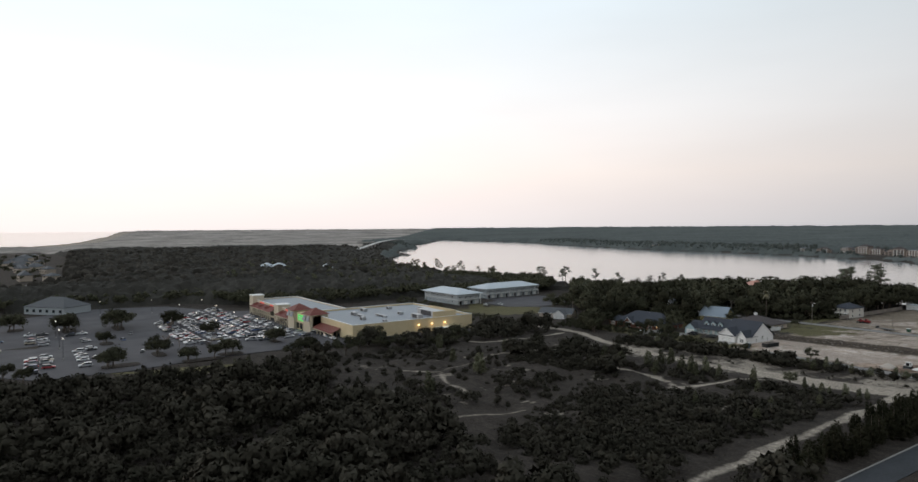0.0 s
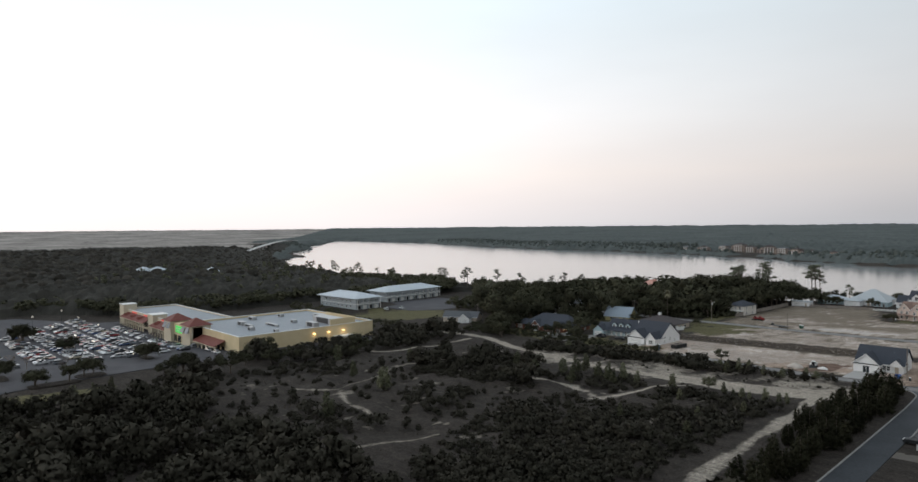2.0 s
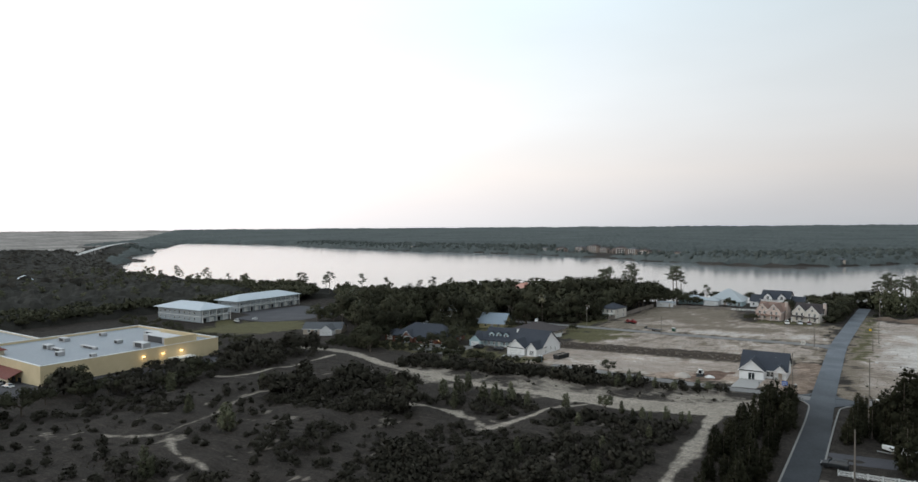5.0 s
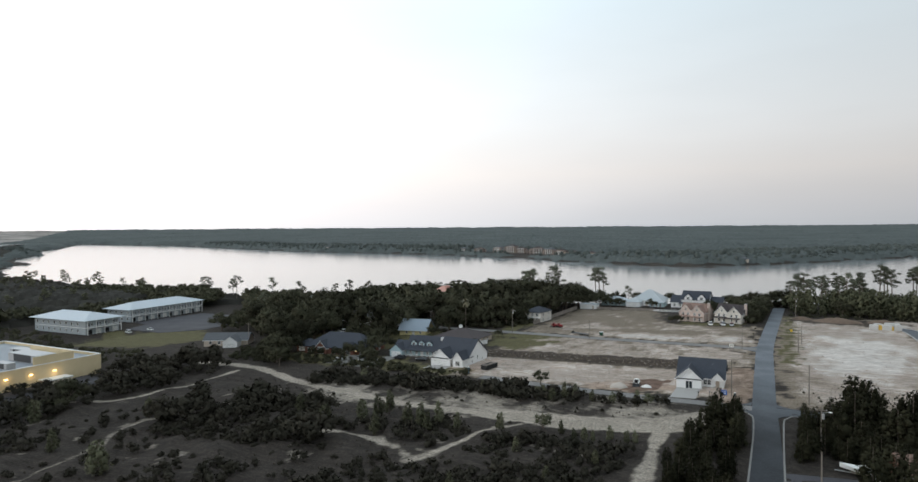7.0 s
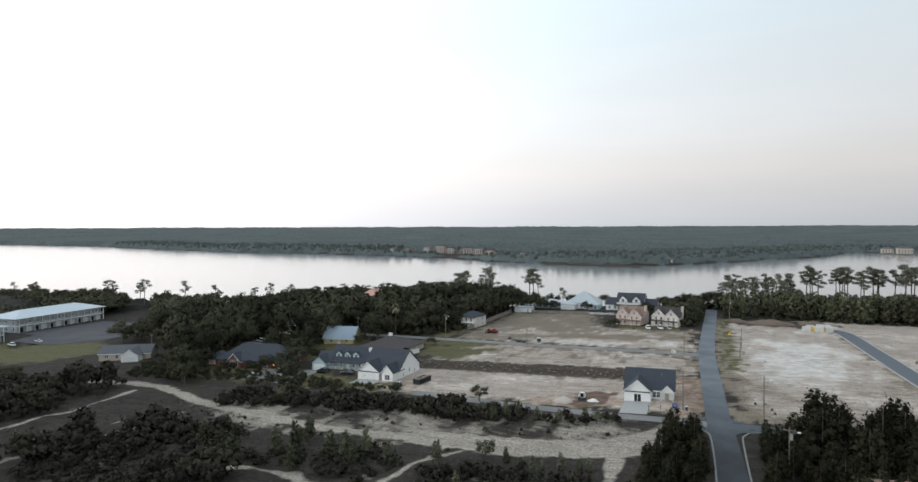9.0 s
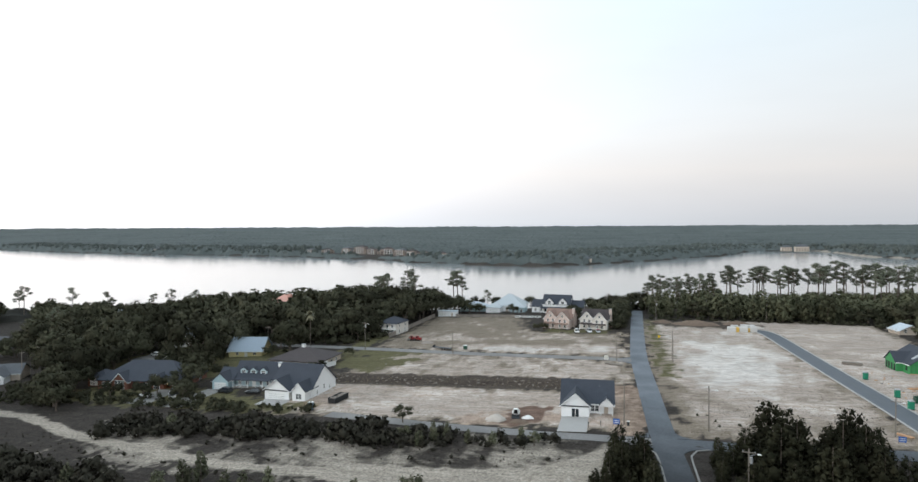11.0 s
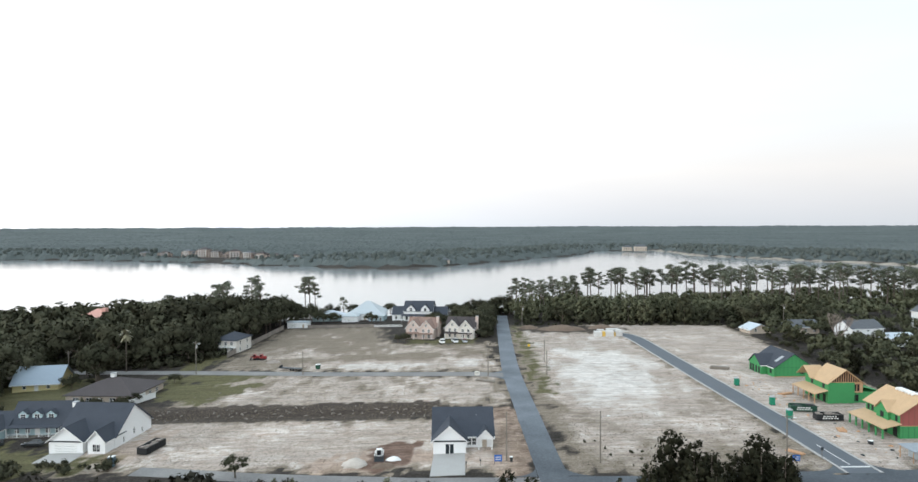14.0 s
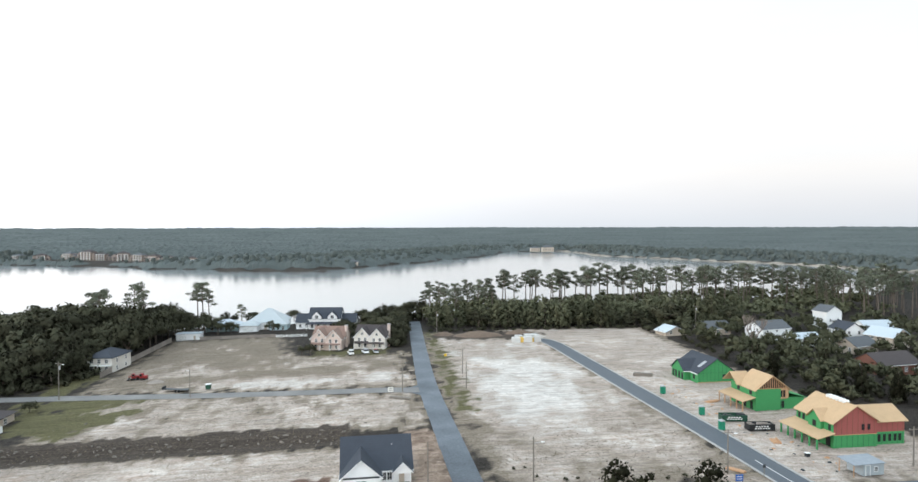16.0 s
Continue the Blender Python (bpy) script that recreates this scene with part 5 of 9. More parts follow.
    h = House("house", -204.0, 98.0, "white house with steep gables among trees", turn=20.0)
    h.gable(0, 0, 11, 10, 5.0, "x", 3.4, M_WHITE, M_SHINGLE_GR)
    h.gable(2, -2, 7, 5, 5.0, "y", 2.8, M_WHITE, M_SHINGLE_GR, over=0.3)
    h.rake(2, 7, -2, 5.0, 2.8, 0.3)
    for u in (3.4, 5.4):
        h.window("y-", -2, u, 3.2, 0.9, 1.4)


# ---- houses under construction on the new street ----
def build_construction():
    # single storey, dark roof
    h = House("unfinished_house", 75.8, 78.4, "unfinished house in green sheathing with a dark shingle roof", turn=3.0, group="houses under construction")
    h.gable(4.4, 0, 17.0, 14.0, 3.0, "y", 4.2, M_GREENB, M_SHINGLE, over=0.4)
    h.gable(2.4, 4.5, 10.0, 12.0, 3.0, "x", 2.8, M_GREENB, M_SHINGLE, over=0.4)
    w = h.slab("y-", 0, 10.7, 0.0, 12.6, 0.25, 0.0, 0.03, "sill_plate", M_LUMBER, h.root)
    for k in range(10):
        u = 4.85 + k * 1.3
        top = 3.0 + 4.2 * (1 - abs(u - 10.7) / 6.3)
        h.slab("y-", 0, u, 0.2, 0.1, top - 0.5, 0.0, 0.03, "seam", M_TAPE, w)
    h.slab("y-", 0, 10.7, 2.95, 12.4, 0.1, 0.0, 0.034, "seam", M_TAPE, w)
    h.slab("y-", 0, 13.2, 1.0, 1.0, 1.4, -0.1, 0.02, "window_opening", M_DARK, h.root)
    for u in (5.6, 7.4, 9.4, 11.0):
        h.slab("x-", 2.4, u, 0.1, 1.1, 2.2, -0.1, 0.02, "window_opening", M_DARK, h.root)
    h.slab("x-", 4.4, 2.2, 0.9, 1.2, 1.4, -0.1, 0.02, "window_opening", M_DARK, h.root)
    part("felt_strip", prism([(6.2, 4.42), (9.2, 6.3), (9.2, 6.4), (6.2, 4.52)], "y", 2.0, 3.4), M_GALV, h.root)

    # two storeys, bare strand-board roof and open truss gable
    h = House("unfinished_house", 78.9, 48.6, "unfinished two-storey house with strand-board roof and green sheathing", turn=2.0, group="houses under construction")
    h.block(1.5, 0, 8.6, 11, 5.6, M_GREENB)
    h.block(8.6, 0.6, 15.8, 8.5, 3.0, M_GREENB)
    part("attic_opening", prism([(1.5, 5.6), (10.8, 5.6), (6.1, 9.0)], "y", 0.35, 0.6), M_DARK, h.root)
    part("top_plate", box(1.4, 0.15, 5.45, 10.9, 0.45, 5.7), M_LUMBER, h.root)
    for a, b in ((1.5, 6.15), (10.8, 6.15)):
        part("rafter", tube((a, 0.25, 5.7), (b, 0.25, 8.95), 0.12, 0.12, 4), M_LUMBER, h.root)
    for k in range(14):
        u = 2.0 + k * 0.62
        top = 5.6 + 3.4 * (1 - abs(u - 6.15) / 4.65)
        if top > 5.9:
            h.slab("y-", 0.3, u, 5.6, 0.16, top - 5.6, 0.0, 0.12, "stud", M_LUMBER, h.root)
    s = 3.4 / 4.65
    part("roof", prism([(1.0, 5.2), (6.15, 9.0), (11.3, 5.2), (11.3, 5.35), (6.15, 9.16), (1.0, 5.35)], "y", -0.5, 8.5), M_OSB, h.root)
    part("roof", prism([(6.0, 5.4), (9.5, 8.2), (13.0, 5.4), (13.0, 5.55), (9.5, 8.36), (6.0, 5.55)], "x", 0.0, 5.0), M_OSB, h.root)
    h.block(8.4, 0.2, 10.9, 6, 5.6, M_OSB, z0=2.9, name="upper_wall", label="bare strand-board upper wall")
    for u, z in ((8.9, 0.4), (9.7, 0.4)):
        h.slab("y-", 0.6, u, z, 0.7, 1.8, -0.1, 0.02, "window_opening", M_DARK, h.root)
    for u in (8.9, 9.7):
        h.slab("y-", 0.2, u, 3.3, 0.65, 1.8, -0.1, 0.02, "window_opening", M_DARK, h.root)
    for u in (8.45, 9.3, 10.1, 10.85):
        h.slab("y-", 0.2, u, 2.9, 0.12, 2.7, 0.0, 0.1, "stud", M_LUMBER, h.root)
    part("roof", prism([(8.6, 5.0), (16.4, 2.8), (16.4, 2.95), (8.6, 5.15)], "y", 0.3, 9.0), M_GREENB, h.root)
    part("roof", prism([(11.5, 3.0), (14.0, 4.3), (16.6, 3.0), (16.6, 3.15), (14.0, 4.45), (11.5, 3.15)], "y", 6.0, 11.0), M_OSB, h.root)
    part("porch_roof", prism([(-2.2, 2.5), (1.5, 3.4), (1.5, 3.55), (-2.2, 2.65)], "y", 0.0, 11.4), M_OSB, h.root)
    for y in (0.3, 3.0, 5.6, 8.4, 11.0):
        h.post(-2.0, y, 0, 2.5, 0.1, M_LUMBER, "porch_post")
    for y in (1.8, 4.6, 8.0):
        h.slab("x-", 1.5, y, 0.1, 1.2, 2.1, -0.1, 0.02, "window_opening", M_DARK, h.root)
    for y in (2.2, 7.6):
        h.slab("x-", 1.5, y, 3.8, 1.1, 1.2, -0.1, 0.02, "window_opening", M_DARK, h.root)

    # two storeys, red upper sheathing
    h = House("unfinished_house", 79.7, 20.4, "unfinished two-storey house with red and green sheathing and strand-board roof", turn=1.0, group="houses under construction")
    h.block(1.0, 0, 11.4, 12.0, 2.8, M_GREENB)
    part("upper_wall", prism([(1.0, 2.8), (11.4, 2.8), (11.4, 5.6), (6.2, 9.0), (1.0, 5.6)], "y", 0, 12.0), M_REDB, h.root)
    part("front_sheathing", box(0.94, 0.02, 2.8, 1.0, 12.0, 5.6), M_GREENB, h.root)
    h.block(11.4, 0.8, 18.8, 9, 2.8, M_GREENB)
    h.block(11.4, 0.8, 18.8, 9, 5.2, M_REDB, z0=2.8, name="upper_wall")
    part("roof", prism([(0.4, 5.25), (6.2, 9.0), (12.0, 5.25), (12.0, 5.4), (6.2, 9.18), (0.4, 5.4)], "y", -0.5, 12.5), M_OSB, h.root)
    part("roof", prism([(0.3, 5.0), (4.9, 7.6), (9.5, 5.0), (9.5, 5.15), (4.9, 7.76), (0.3, 5.15)], "x", 8.0, 19.4), M_OSB, h.root)
    part("front_gable", prism([(3.0, 2.8), (7.0, 2.8), (7.0, 5.4), (5.0, 7.2), (3.0, 5.4)], "x", 0.2, 4.0), M_GREENB, h.root)
    part("roof", prism([(2.6, 5.1), (5.0, 7.3), (7.4, 5.1), (7.4, 5.25), (5.0, 7.45), (2.6, 5.25)], "x", -0.2, 5.0), M_OSB, h.root)
    part("porch_roof", prism([(-3.2, 2.3), (1.0, 3.3), (1.0, 3.45), (-3.2, 2.45)], "y", -0.6, 12.6), M_OSB, h.root)
    for y in (0.0, 2.4, 4.8, 7.2, 9.6, 12.0):
        h.post(-2.9, y, 0, 2.35, 0.15, M_GREENB, "porch_post")
    seams = h.slab("y-", 0, 6.2, 2.75, 10.4, 0.12, 0.0, 0.03, "band_board", M_LUMBER, h.root)
    for k in range(8):
        u = 1.6 + k * 1.3
        h.slab("y-", 0, u, 0.0, 0.1, 2.7, 0.0, 0.03, "seam", M_TAPE, seams)
        top = 5.6 + 3.4 * (1 - abs(u - 6.2) / 5.2)
        h.slab("y-", 0, u, 2.9, 0.1, top - 3.1, 0.0, 0.03, "seam", M_BRICK, seams)
    for k in range(6):
        u = 12.0 + k * 1.28
        h.slab("y-", 0.8, u, 0.0, 0.1, 2.7, 0.0, 0.03, "seam", M_TAPE, seams)
        h.slab("y-", 0.8, u, 2.9, 0.1, 2.2, 0.0, 0.03, "seam", M_BRICK, seams)
    for u in (8.0, 9.4):
        h.slab("y-", 0, u, 3.7, 0.7, 1.3, -0.1, 0.04, "window_opening", M_DARK, h.root)
    for u in (12.6, 13.9, 15.2, 16.5, 17.7):
        h.slab("y-", 0.8, u, 0.7, 0.7, 1.6, -0.1, 0.04, "window_opening", M_DARK, h.root)
    for y in (1.6, 5.0, 9.0):
        h.slab("x-", 0.94, y, 0.1, 1.4, 2.1, -0.1, 0.02, "window_opening", M_DARK, h.root)
    h.slab("x-", 0.2, 5.0, 3.5, 1.2, 1.3, -0.1, 0.02, "window_opening", M_DARK, h.root)
    for y in (1.2, 9.5, 11.0):
        h.slab("x-", 0.94, y, 3.6, 0.8, 1.3, -0.1, 0.02, "window_opening", M_DARK, h.root)
    for k in range(6):
        part("roofing_roll", tube((6.2 - 0.7, 3.0 + k * 1.0, 9.2), (6.2 + 0.7, 3.0 + k * 1.0, 9.2), 0.35, 0.35, 10), M_TRIM, h.root, "white roofing roll laid on the ridge")

    # site office shed
    h = House("site_shed", 73.2, 5.0, "small grey site shed with a pale grey roof", turn=4.0, category="shed")
    h.block(2.0, 0, 6.6, 4.0, 2.3, M_BLUEGREY, z0=0.2)
    part("roof", prism([(-0.2, 2.4), (4.2, 2.7), (4.2, 2.8), (-0.2, 2.5)], "x", -0.2, 6.9), M_MEMBRANE, h.root)
    h.window("y-", 0, 4.8, 1.0, 0.7, 0.8)
    h.door("y-", 0, 3.0, 0.25, 0.85, 1.9, M_BLUEGREY)
    for x, y in ((0.1, 0.2), (0.1, 3.8)):
        h.post(x, y, 0, 2.45, 0.06, M_LUMBER)

    # low block walls at the head of the new street
    h = House("block_wall_stack", 38.6, 153.4, "stacks of pale concrete blocks with yellow insulation bundles", category="building blocks")
    for x0, y0, x1, y1, z, m in ((0, 0, 3.2, 3, 2.0, M_BLOCK), (3.3, 0.2, 4.6, 2.6, 1.9, M_STRAW), (4.7, 0, 8.2, 3, 2.2, M_BLOCK), (8.3, 0.5, 9.0, 2.4, 1.6, M_STRAW), (9.1, 0.2, 12.0, 3.2, 2.1, M_BLOCK),
                                 (2.0, 3.4, 5.0, 6.4, 2.2, M_BLOCK), (6.0, 3.6, 11.5, 6.4, 2.6, M_BLOCK), (9.5, 1.0, 11.5, 2.6, 2.8, M_BLOCK)):
        part("block_stack" if m is M_BLOCK else "bundle", box(x0, y0, -0.1, x1, y1, z, bevel=0.06), m, h.root)


# ---- houses east of the new street ----
def build_east_neighbourhood():
    spec = [(108, 160, 10, 8, 1.7, 2.2, M_BEIGE, M_METAL, "y", 10), (126, 160, 12, 9, 2.9, 2.6, M_BEIGE, M_SHINGLE_GR, "x", 0), (143, 144, 15, 10, 4.6, 2.8, M_WHITE, M_SHINGLE_GR, "x", 12),
            (150, 131, 11, 8, 2.9, 1.6, M_TRIM, M_METAL, "x", 6), (173, 135, 9, 9, 5.0, 3.0, M_WHITE, M_SHINGLE, "y", 0), (181, 119, 12, 11, 4.6, 2.8, M_BEIGE, M_METAL, "y", 20),
            (143, 80, 16, 11, 3.2, 3.0, M_BRICK, M_SHINGLE_BR, "x", 8), (190, 168, 9, 8, 8.0, 2.6, M_WHITE, M_SHINGLE_GR, "y", 10), (196, 150, 14, 10, 3.2, 2.6, M_WHITE, M_METAL, "x", 0),
            (160, 112, 12, 9, 3.0, 2.6, M_BEIGE, M_SHINGLE_GR, "x", 15)]
    for x, y, w, d, e, r, wall, roof, ax, turn in spec:
        two = "two-storey " if e > 4 else "low "
        colour = {"white_siding": "white", "pale_blue_siding": "pale blue", "white_trim": "white", "red_brick": "red brick", "beige_siding": "beige"}[wall.name]
        rname = "pale metal" if "metal" in roof.name else "dark shingle"
        h = House("house", x, y, f"{two}{colour} house with {rname} roof among trees", turn=turn, group="houses east of the lots")
        h.gable(0, 0, w, d, e, ax, r, wall, roof)
        n = max(2, int(w / 4))
        for z in ((0.9, 3.4) if e > 4 else (0.9,)):
            for k in range(n):
                h.window("y-", 0, (k + 0.5) * w / n, z, 1.0, 1.3)
            h.window("x-", 0, d * 0.3, z, 0.9, 1.3)
            h.window("x-", 0, d * 0.7, z, 0.9, 1.3)


build_corner_house()
build_twin_gable_house()
build_old_neighbours()
build_shore_houses()
build_construction()
build_east_neighbourhood()


# ---- trees ----
def leaf_arrays(blobs, quads, size, seed, core=0.55):
    """A crown as arrays: small tilted leaf clumps spread over lobes (x, y, z, rx, ry, rz), with a dense heart in each lobe."""
    r = np.random.RandomState(seed)
    b = np.array(blobs, float)
    wgt = (b[:, 3] * b[:, 4] + b[:, 3] * b[:, 5] + b[:, 4] * b[:, 5])
    pick = r.choice(len(b), quads, p=wgt / wgt.sum())
    d = r.normal(size=(quads, 3))
    d /= np.linalg.norm(d, axis=1)[:, None]
    c = b[pick, :3] + d * b[pick, 3:] * r.uniform(0.6, 1.16, (quads, 1))
    nrm = d + r.normal(scale=0.55, size=(quads, 3))
    nrm /= np.linalg.norm(nrm, axis=1)[:, None]
    t = np.cross(nrm, r.normal(size=(quads, 3)))
    t /= np.linalg.norm(t, axis=1)[:, None]
    s = np.cross(nrm, t)
    w = size * r.uniform(0.6, 1.3, (quads, 1))
    k = size * r.uniform(0.45, 1.0, (quads, 1))
    lift = nrm * w * r.uniform(-0.25, 0.25, (quads, 1))
    w, k = w * 1.25, k * 1.25
    v = np.stack([c - t * w, c + t * w * 0.6 - s * k * 0.9 + lift, c + t * w * 0.5 + s * k], 1).reshape(-1, 3)
    f = np.arange(quads * 3).reshape(-1, 3)
    tri = v.reshape(-1, 3, 3)
    back = np.einsum("ij,ij->i", np.cross(tri[:, 1] - tri[:, 0], tri[:, 2] - tri[:, 0]), d) < 0
    f[back] = f[back][:, ::-1]
    hub = np.average(b[:, :3], axis=0, weights=wgt)
    out = c - hub
    out /= np.linalg.norm(out, axis=1)[:, None] + 1e-6
    soft_n = 0.5 * d + 0.45 * nrm + 0.6 * out + (0, 0, 0.15)
    nv = np.repeat(soft_n / np.linalg.norm(soft_n, axis=1)[:, None], 3, axis=0)
    # hearts of the lobes
    ang = [(0, -1)] + [(a, z) for z in (-0.45, 0.45) for a in range(4)] + [(0, 1)]
    hv, hf, hn = [], [], []
    for x, y, z, rx, ry, rz in (blobs if core else ()):
        base = len(v) + len(hv)
        tw = r.uniform(0, 6)
        for a, zz in ang:
            q = math.sqrt(max(0, 1 - zz * zz)) * r.uniform(0.85, 1.1)
            hv.append((x + core * rx * q * math.cos(a * 1.571 + tw), y + core * ry * q * math.sin(a * 1.571 + tw), z + core * rz * zz))
            hn.append(Vector((q * math.cos(a * 1.571 + tw), q * math.sin(a * 1.571 + tw), zz)).normalized()[:])
        for a in range(4):
            n2 = (a + 1) % 4
            hf.append((base, base + 1 + n2, base + 1 + a, base + 1 + a))
            hf.append((base + 1 + a, base + 1 + n2, base + 5 + n2, base + 5 + a))
            hf.append((base + 5 + a, base + 5 + n2, base + 9, base + 9))
    return np.concatenate([v, np.array(hv).reshape(-1, 3)]), [tuple(q) for q in f.tolist()] + [tuple(dict.fromkeys(q)) for q in hf], np.concatenate([nv, np.array(hn).reshape(-1, 3)])


def wood_arrays(segments, sides=6):
    """Trunk and limbs as tapered tubes: (from, to, radius, radius)."""
    bm = bmesh.new()
    for p, q, r0, r1 in segments:
        tube(p, q, r0, r1, sides, bm)
    bm.verts.ensure_lookup_table()
    bm.verts.index_update()
    v = np.array([x.co[:] for x in bm.verts])
    f = [tuple(l.index for l in face.verts) for face in bm.faces]
    bm.free()
    return v, f


def oak(seed, height, spread, quads=700, size=0.42, lobes=15):
    r = random.Random(seed)
    blobs, limbs = [], []
    fork = height * 0.28
    limbs.append(((0, 0, -0.4), (0.1, 0.05, fork), 0.03 * height, 0.022 * height))
    for k in range(r.randint(lobes - 2, lobes + 3)):
        a = r.uniform(0, 6.283)
        d = spread * 0.40 * math.sqrt(r.random())
        z = height * (0.34 + 0.50 * r.random() * (1 - 0.6 * d / (0.40 * spread)))
        s = spread * r.uniform(0.09, 0.19)
        blobs.append((d * math.cos(a), d * math.sin(a), z, s, s, s * r.uniform(0.65, 0.9)))
        if k < 6:
            limbs.append(((0.1, 0.05, fork * r.uniform(0.7, 1)), (d * math.cos(a) * 0.85, d * math.sin(a) * 0.85, z), 0.014 * height, 0.004 * height))
    return leaf_arrays(blobs, quads, size, seed), wood_arrays(limbs)


def tall_pine(seed, height, quads=520, size=0.40):
    r = random.Random(seed)
    lean = (r.uniform(-0.05, 0.05) * height, r.uniform(-0.05, 0.05) * height)
    limbs = [((0, 0, -0.4), (lean[0] * 0.6, lean[1] * 0.6, height * 0.6), 0.016 * height, 0.011 * height), ((lean[0] * 0.6, lean[1] * 0.6, height * 0.6), (lean[0], lean[1], height * 0.95), 0.011 * height, 0.004 * height)]
    blobs = []
    for k in range(14):
        z = height * (0.60 + 0.38 * (k + r.random()) / 14)
        a = r.uniform(0, 6.283)
        d = height * 0.16 * (1.15 - abs(z / height - 0.74) * 2.2) * r.uniform(0.35, 1.2)
        s = height * r.uniform(0.04, 0.08)
        x, y = lean[0] * z / height + d * math.cos(a), lean[1] * z / height + d * math.sin(a)
        blobs.append((x, y, z, s, s, s * r.uniform(0.38, 0.6)))
        limbs.append(((lean[0] * z / height * 0.95, lean[1] * z / height * 0.95, z - height * 0.05), (x, y, z - s * 0.1), 0.006 * height, 0.002 * height))
    return leaf_arrays(blobs, quads, size, seed, 0.38), wood_arrays(limbs, 5)


def bushy_pine(seed, height, quads=620, size=0.36, wide=0.30):
    """A young pine, clothed to the ground, with an uneven outline."""
    r = random.Random(seed)
    blobs = []
    for k in range(22):
        z = height * (0.10 + 0.84 * k / 21)
        w = height * wide * math.sqrt(max(0.04, 1.0 - (abs(z / height - 0.38) / 0.64) ** 2)) * r.uniform(0.7, 1.2)
        a = k * 2.4 + r.uniform(-0.5, 0.5)
        s = max(height * 0.04, w * r.uniform(0.34, 0.56))
        blobs.append((w * 0.6 * math.cos(a), w * 0.6 * math.sin(a), z, s, s, s * r.uniform(0.8, 1.5)))
    return leaf_arrays(blobs, quads, size, seed), wood_arrays([((0, 0, -0.4), (0, 0, height * 0.96), 0.018 * height, 0.004 * height)], 5)


def shrub(seed, height, spread, quads=170, size=0.36, most=7, core=0.55):
    r = random.Random(seed)
    blobs = []
    for k in range(r.randint(most // 2 + 1, most)):
        a, d = r.uniform(0, 6.283), spread * 0.3 * math.sqrt(r.random())
        s = spread * r.uniform(0.16, 0.26)
        z = height * r.uniform(0.3, 0.68)
        blobs.append((d * math.cos(a), d * math.sin(a), z, s, s, min(s, height * 0.42)))
    return leaf_arrays(blobs, quads, size, seed, core), wood_arrays([((0, 0, -0.3), (0, 0, height * 0.5), 0.05, 0.02)], 4)


def tree_proto(name, arrays, leaf_mat, label, category="tree", bark=None):
    (lv, lf, ln), (wv, wf) = arrays
    root = mesh_proto("trunk", wv, wf, bark or M_BARK)
    crown = mesh_proto("crown", lv, lf, leaf_mat, ln)
    return {"name": name, "trunk": root, "crown": crown, "label": label, "category": category}


def rounded(me, normals):
    """Shades a crown by its lobes rather than leaf by leaf."""
    me.polygons.foreach_set("use_smooth", [True] * len(me.polygons))
    me.normals_split_custom_set_from_vertices(normals.tolist())


def mesh_proto(name, v, f, material, normals=None):
    me = bpy.data.meshes.new(name)
    me.from_pydata(np.asarray(v).tolist(), [], f)
    me.materials.append(material)
    me.update()
    if normals is not None:
        rounded(me, normals)
    return me


def plant(p, x, y, scale=1.0, turn=None, squash=1.0, z=None, group=""):
    """Sets one tree: an Empty at its foot with trunk and crown under it."""
    root = new(p["name"])
    turn = random.uniform(0, 360) if turn is None else turn
    root.matrix_world = pose(x, y, gz(x) if z is None else z, 0, 0, turn) @ Matrix.Diagonal((scale, scale, scale * squash, 1))
    tagged(root, p["label"], p["category"], group)
    for key in ("trunk", "crown"):
        o = new(key, p[key])
        o.parent = root
    return root


def thicket(name, places, protos, material, label, category):
    """Many plants joined into one: places are (x, y, scale, which)."""
    vs, fs, ns, off = [], [], [], 0
    for x, y, s, k in places:
        v, f, nv = protos[k][0]
        a = random.uniform(0, 6.283)
        c, sn = math.cos(a) * s, math.sin(a) * s
        vs.append(np.stack([v[:, 0] * c - v[:, 1] * sn + x, v[:, 0] * sn + v[:, 1] * c + y, v[:, 2] * s + land_z(x, y)], -1))
        ns.append(np.stack([(nv[:, 0] * c - nv[:, 1] * sn) / s, (nv[:, 0] * sn + nv[:, 1] * c) / s, nv[:, 2]], -1))
        fs += [tuple(i + off for i in g) for g in f]
        off += len(v)
    me = bpy.data.meshes.new(name)
    me.from_pydata(np.concatenate(vs).tolist(), [], fs)
    me.materials.append(material)
    me.update()
    rounded(me, np.concatenate(ns))
    return tagged(new(name, me), label, category, kind="stuff")


def land_z(x, y):
    return float(land(np.array([float(x)]), np.array([float(y)]))[0])


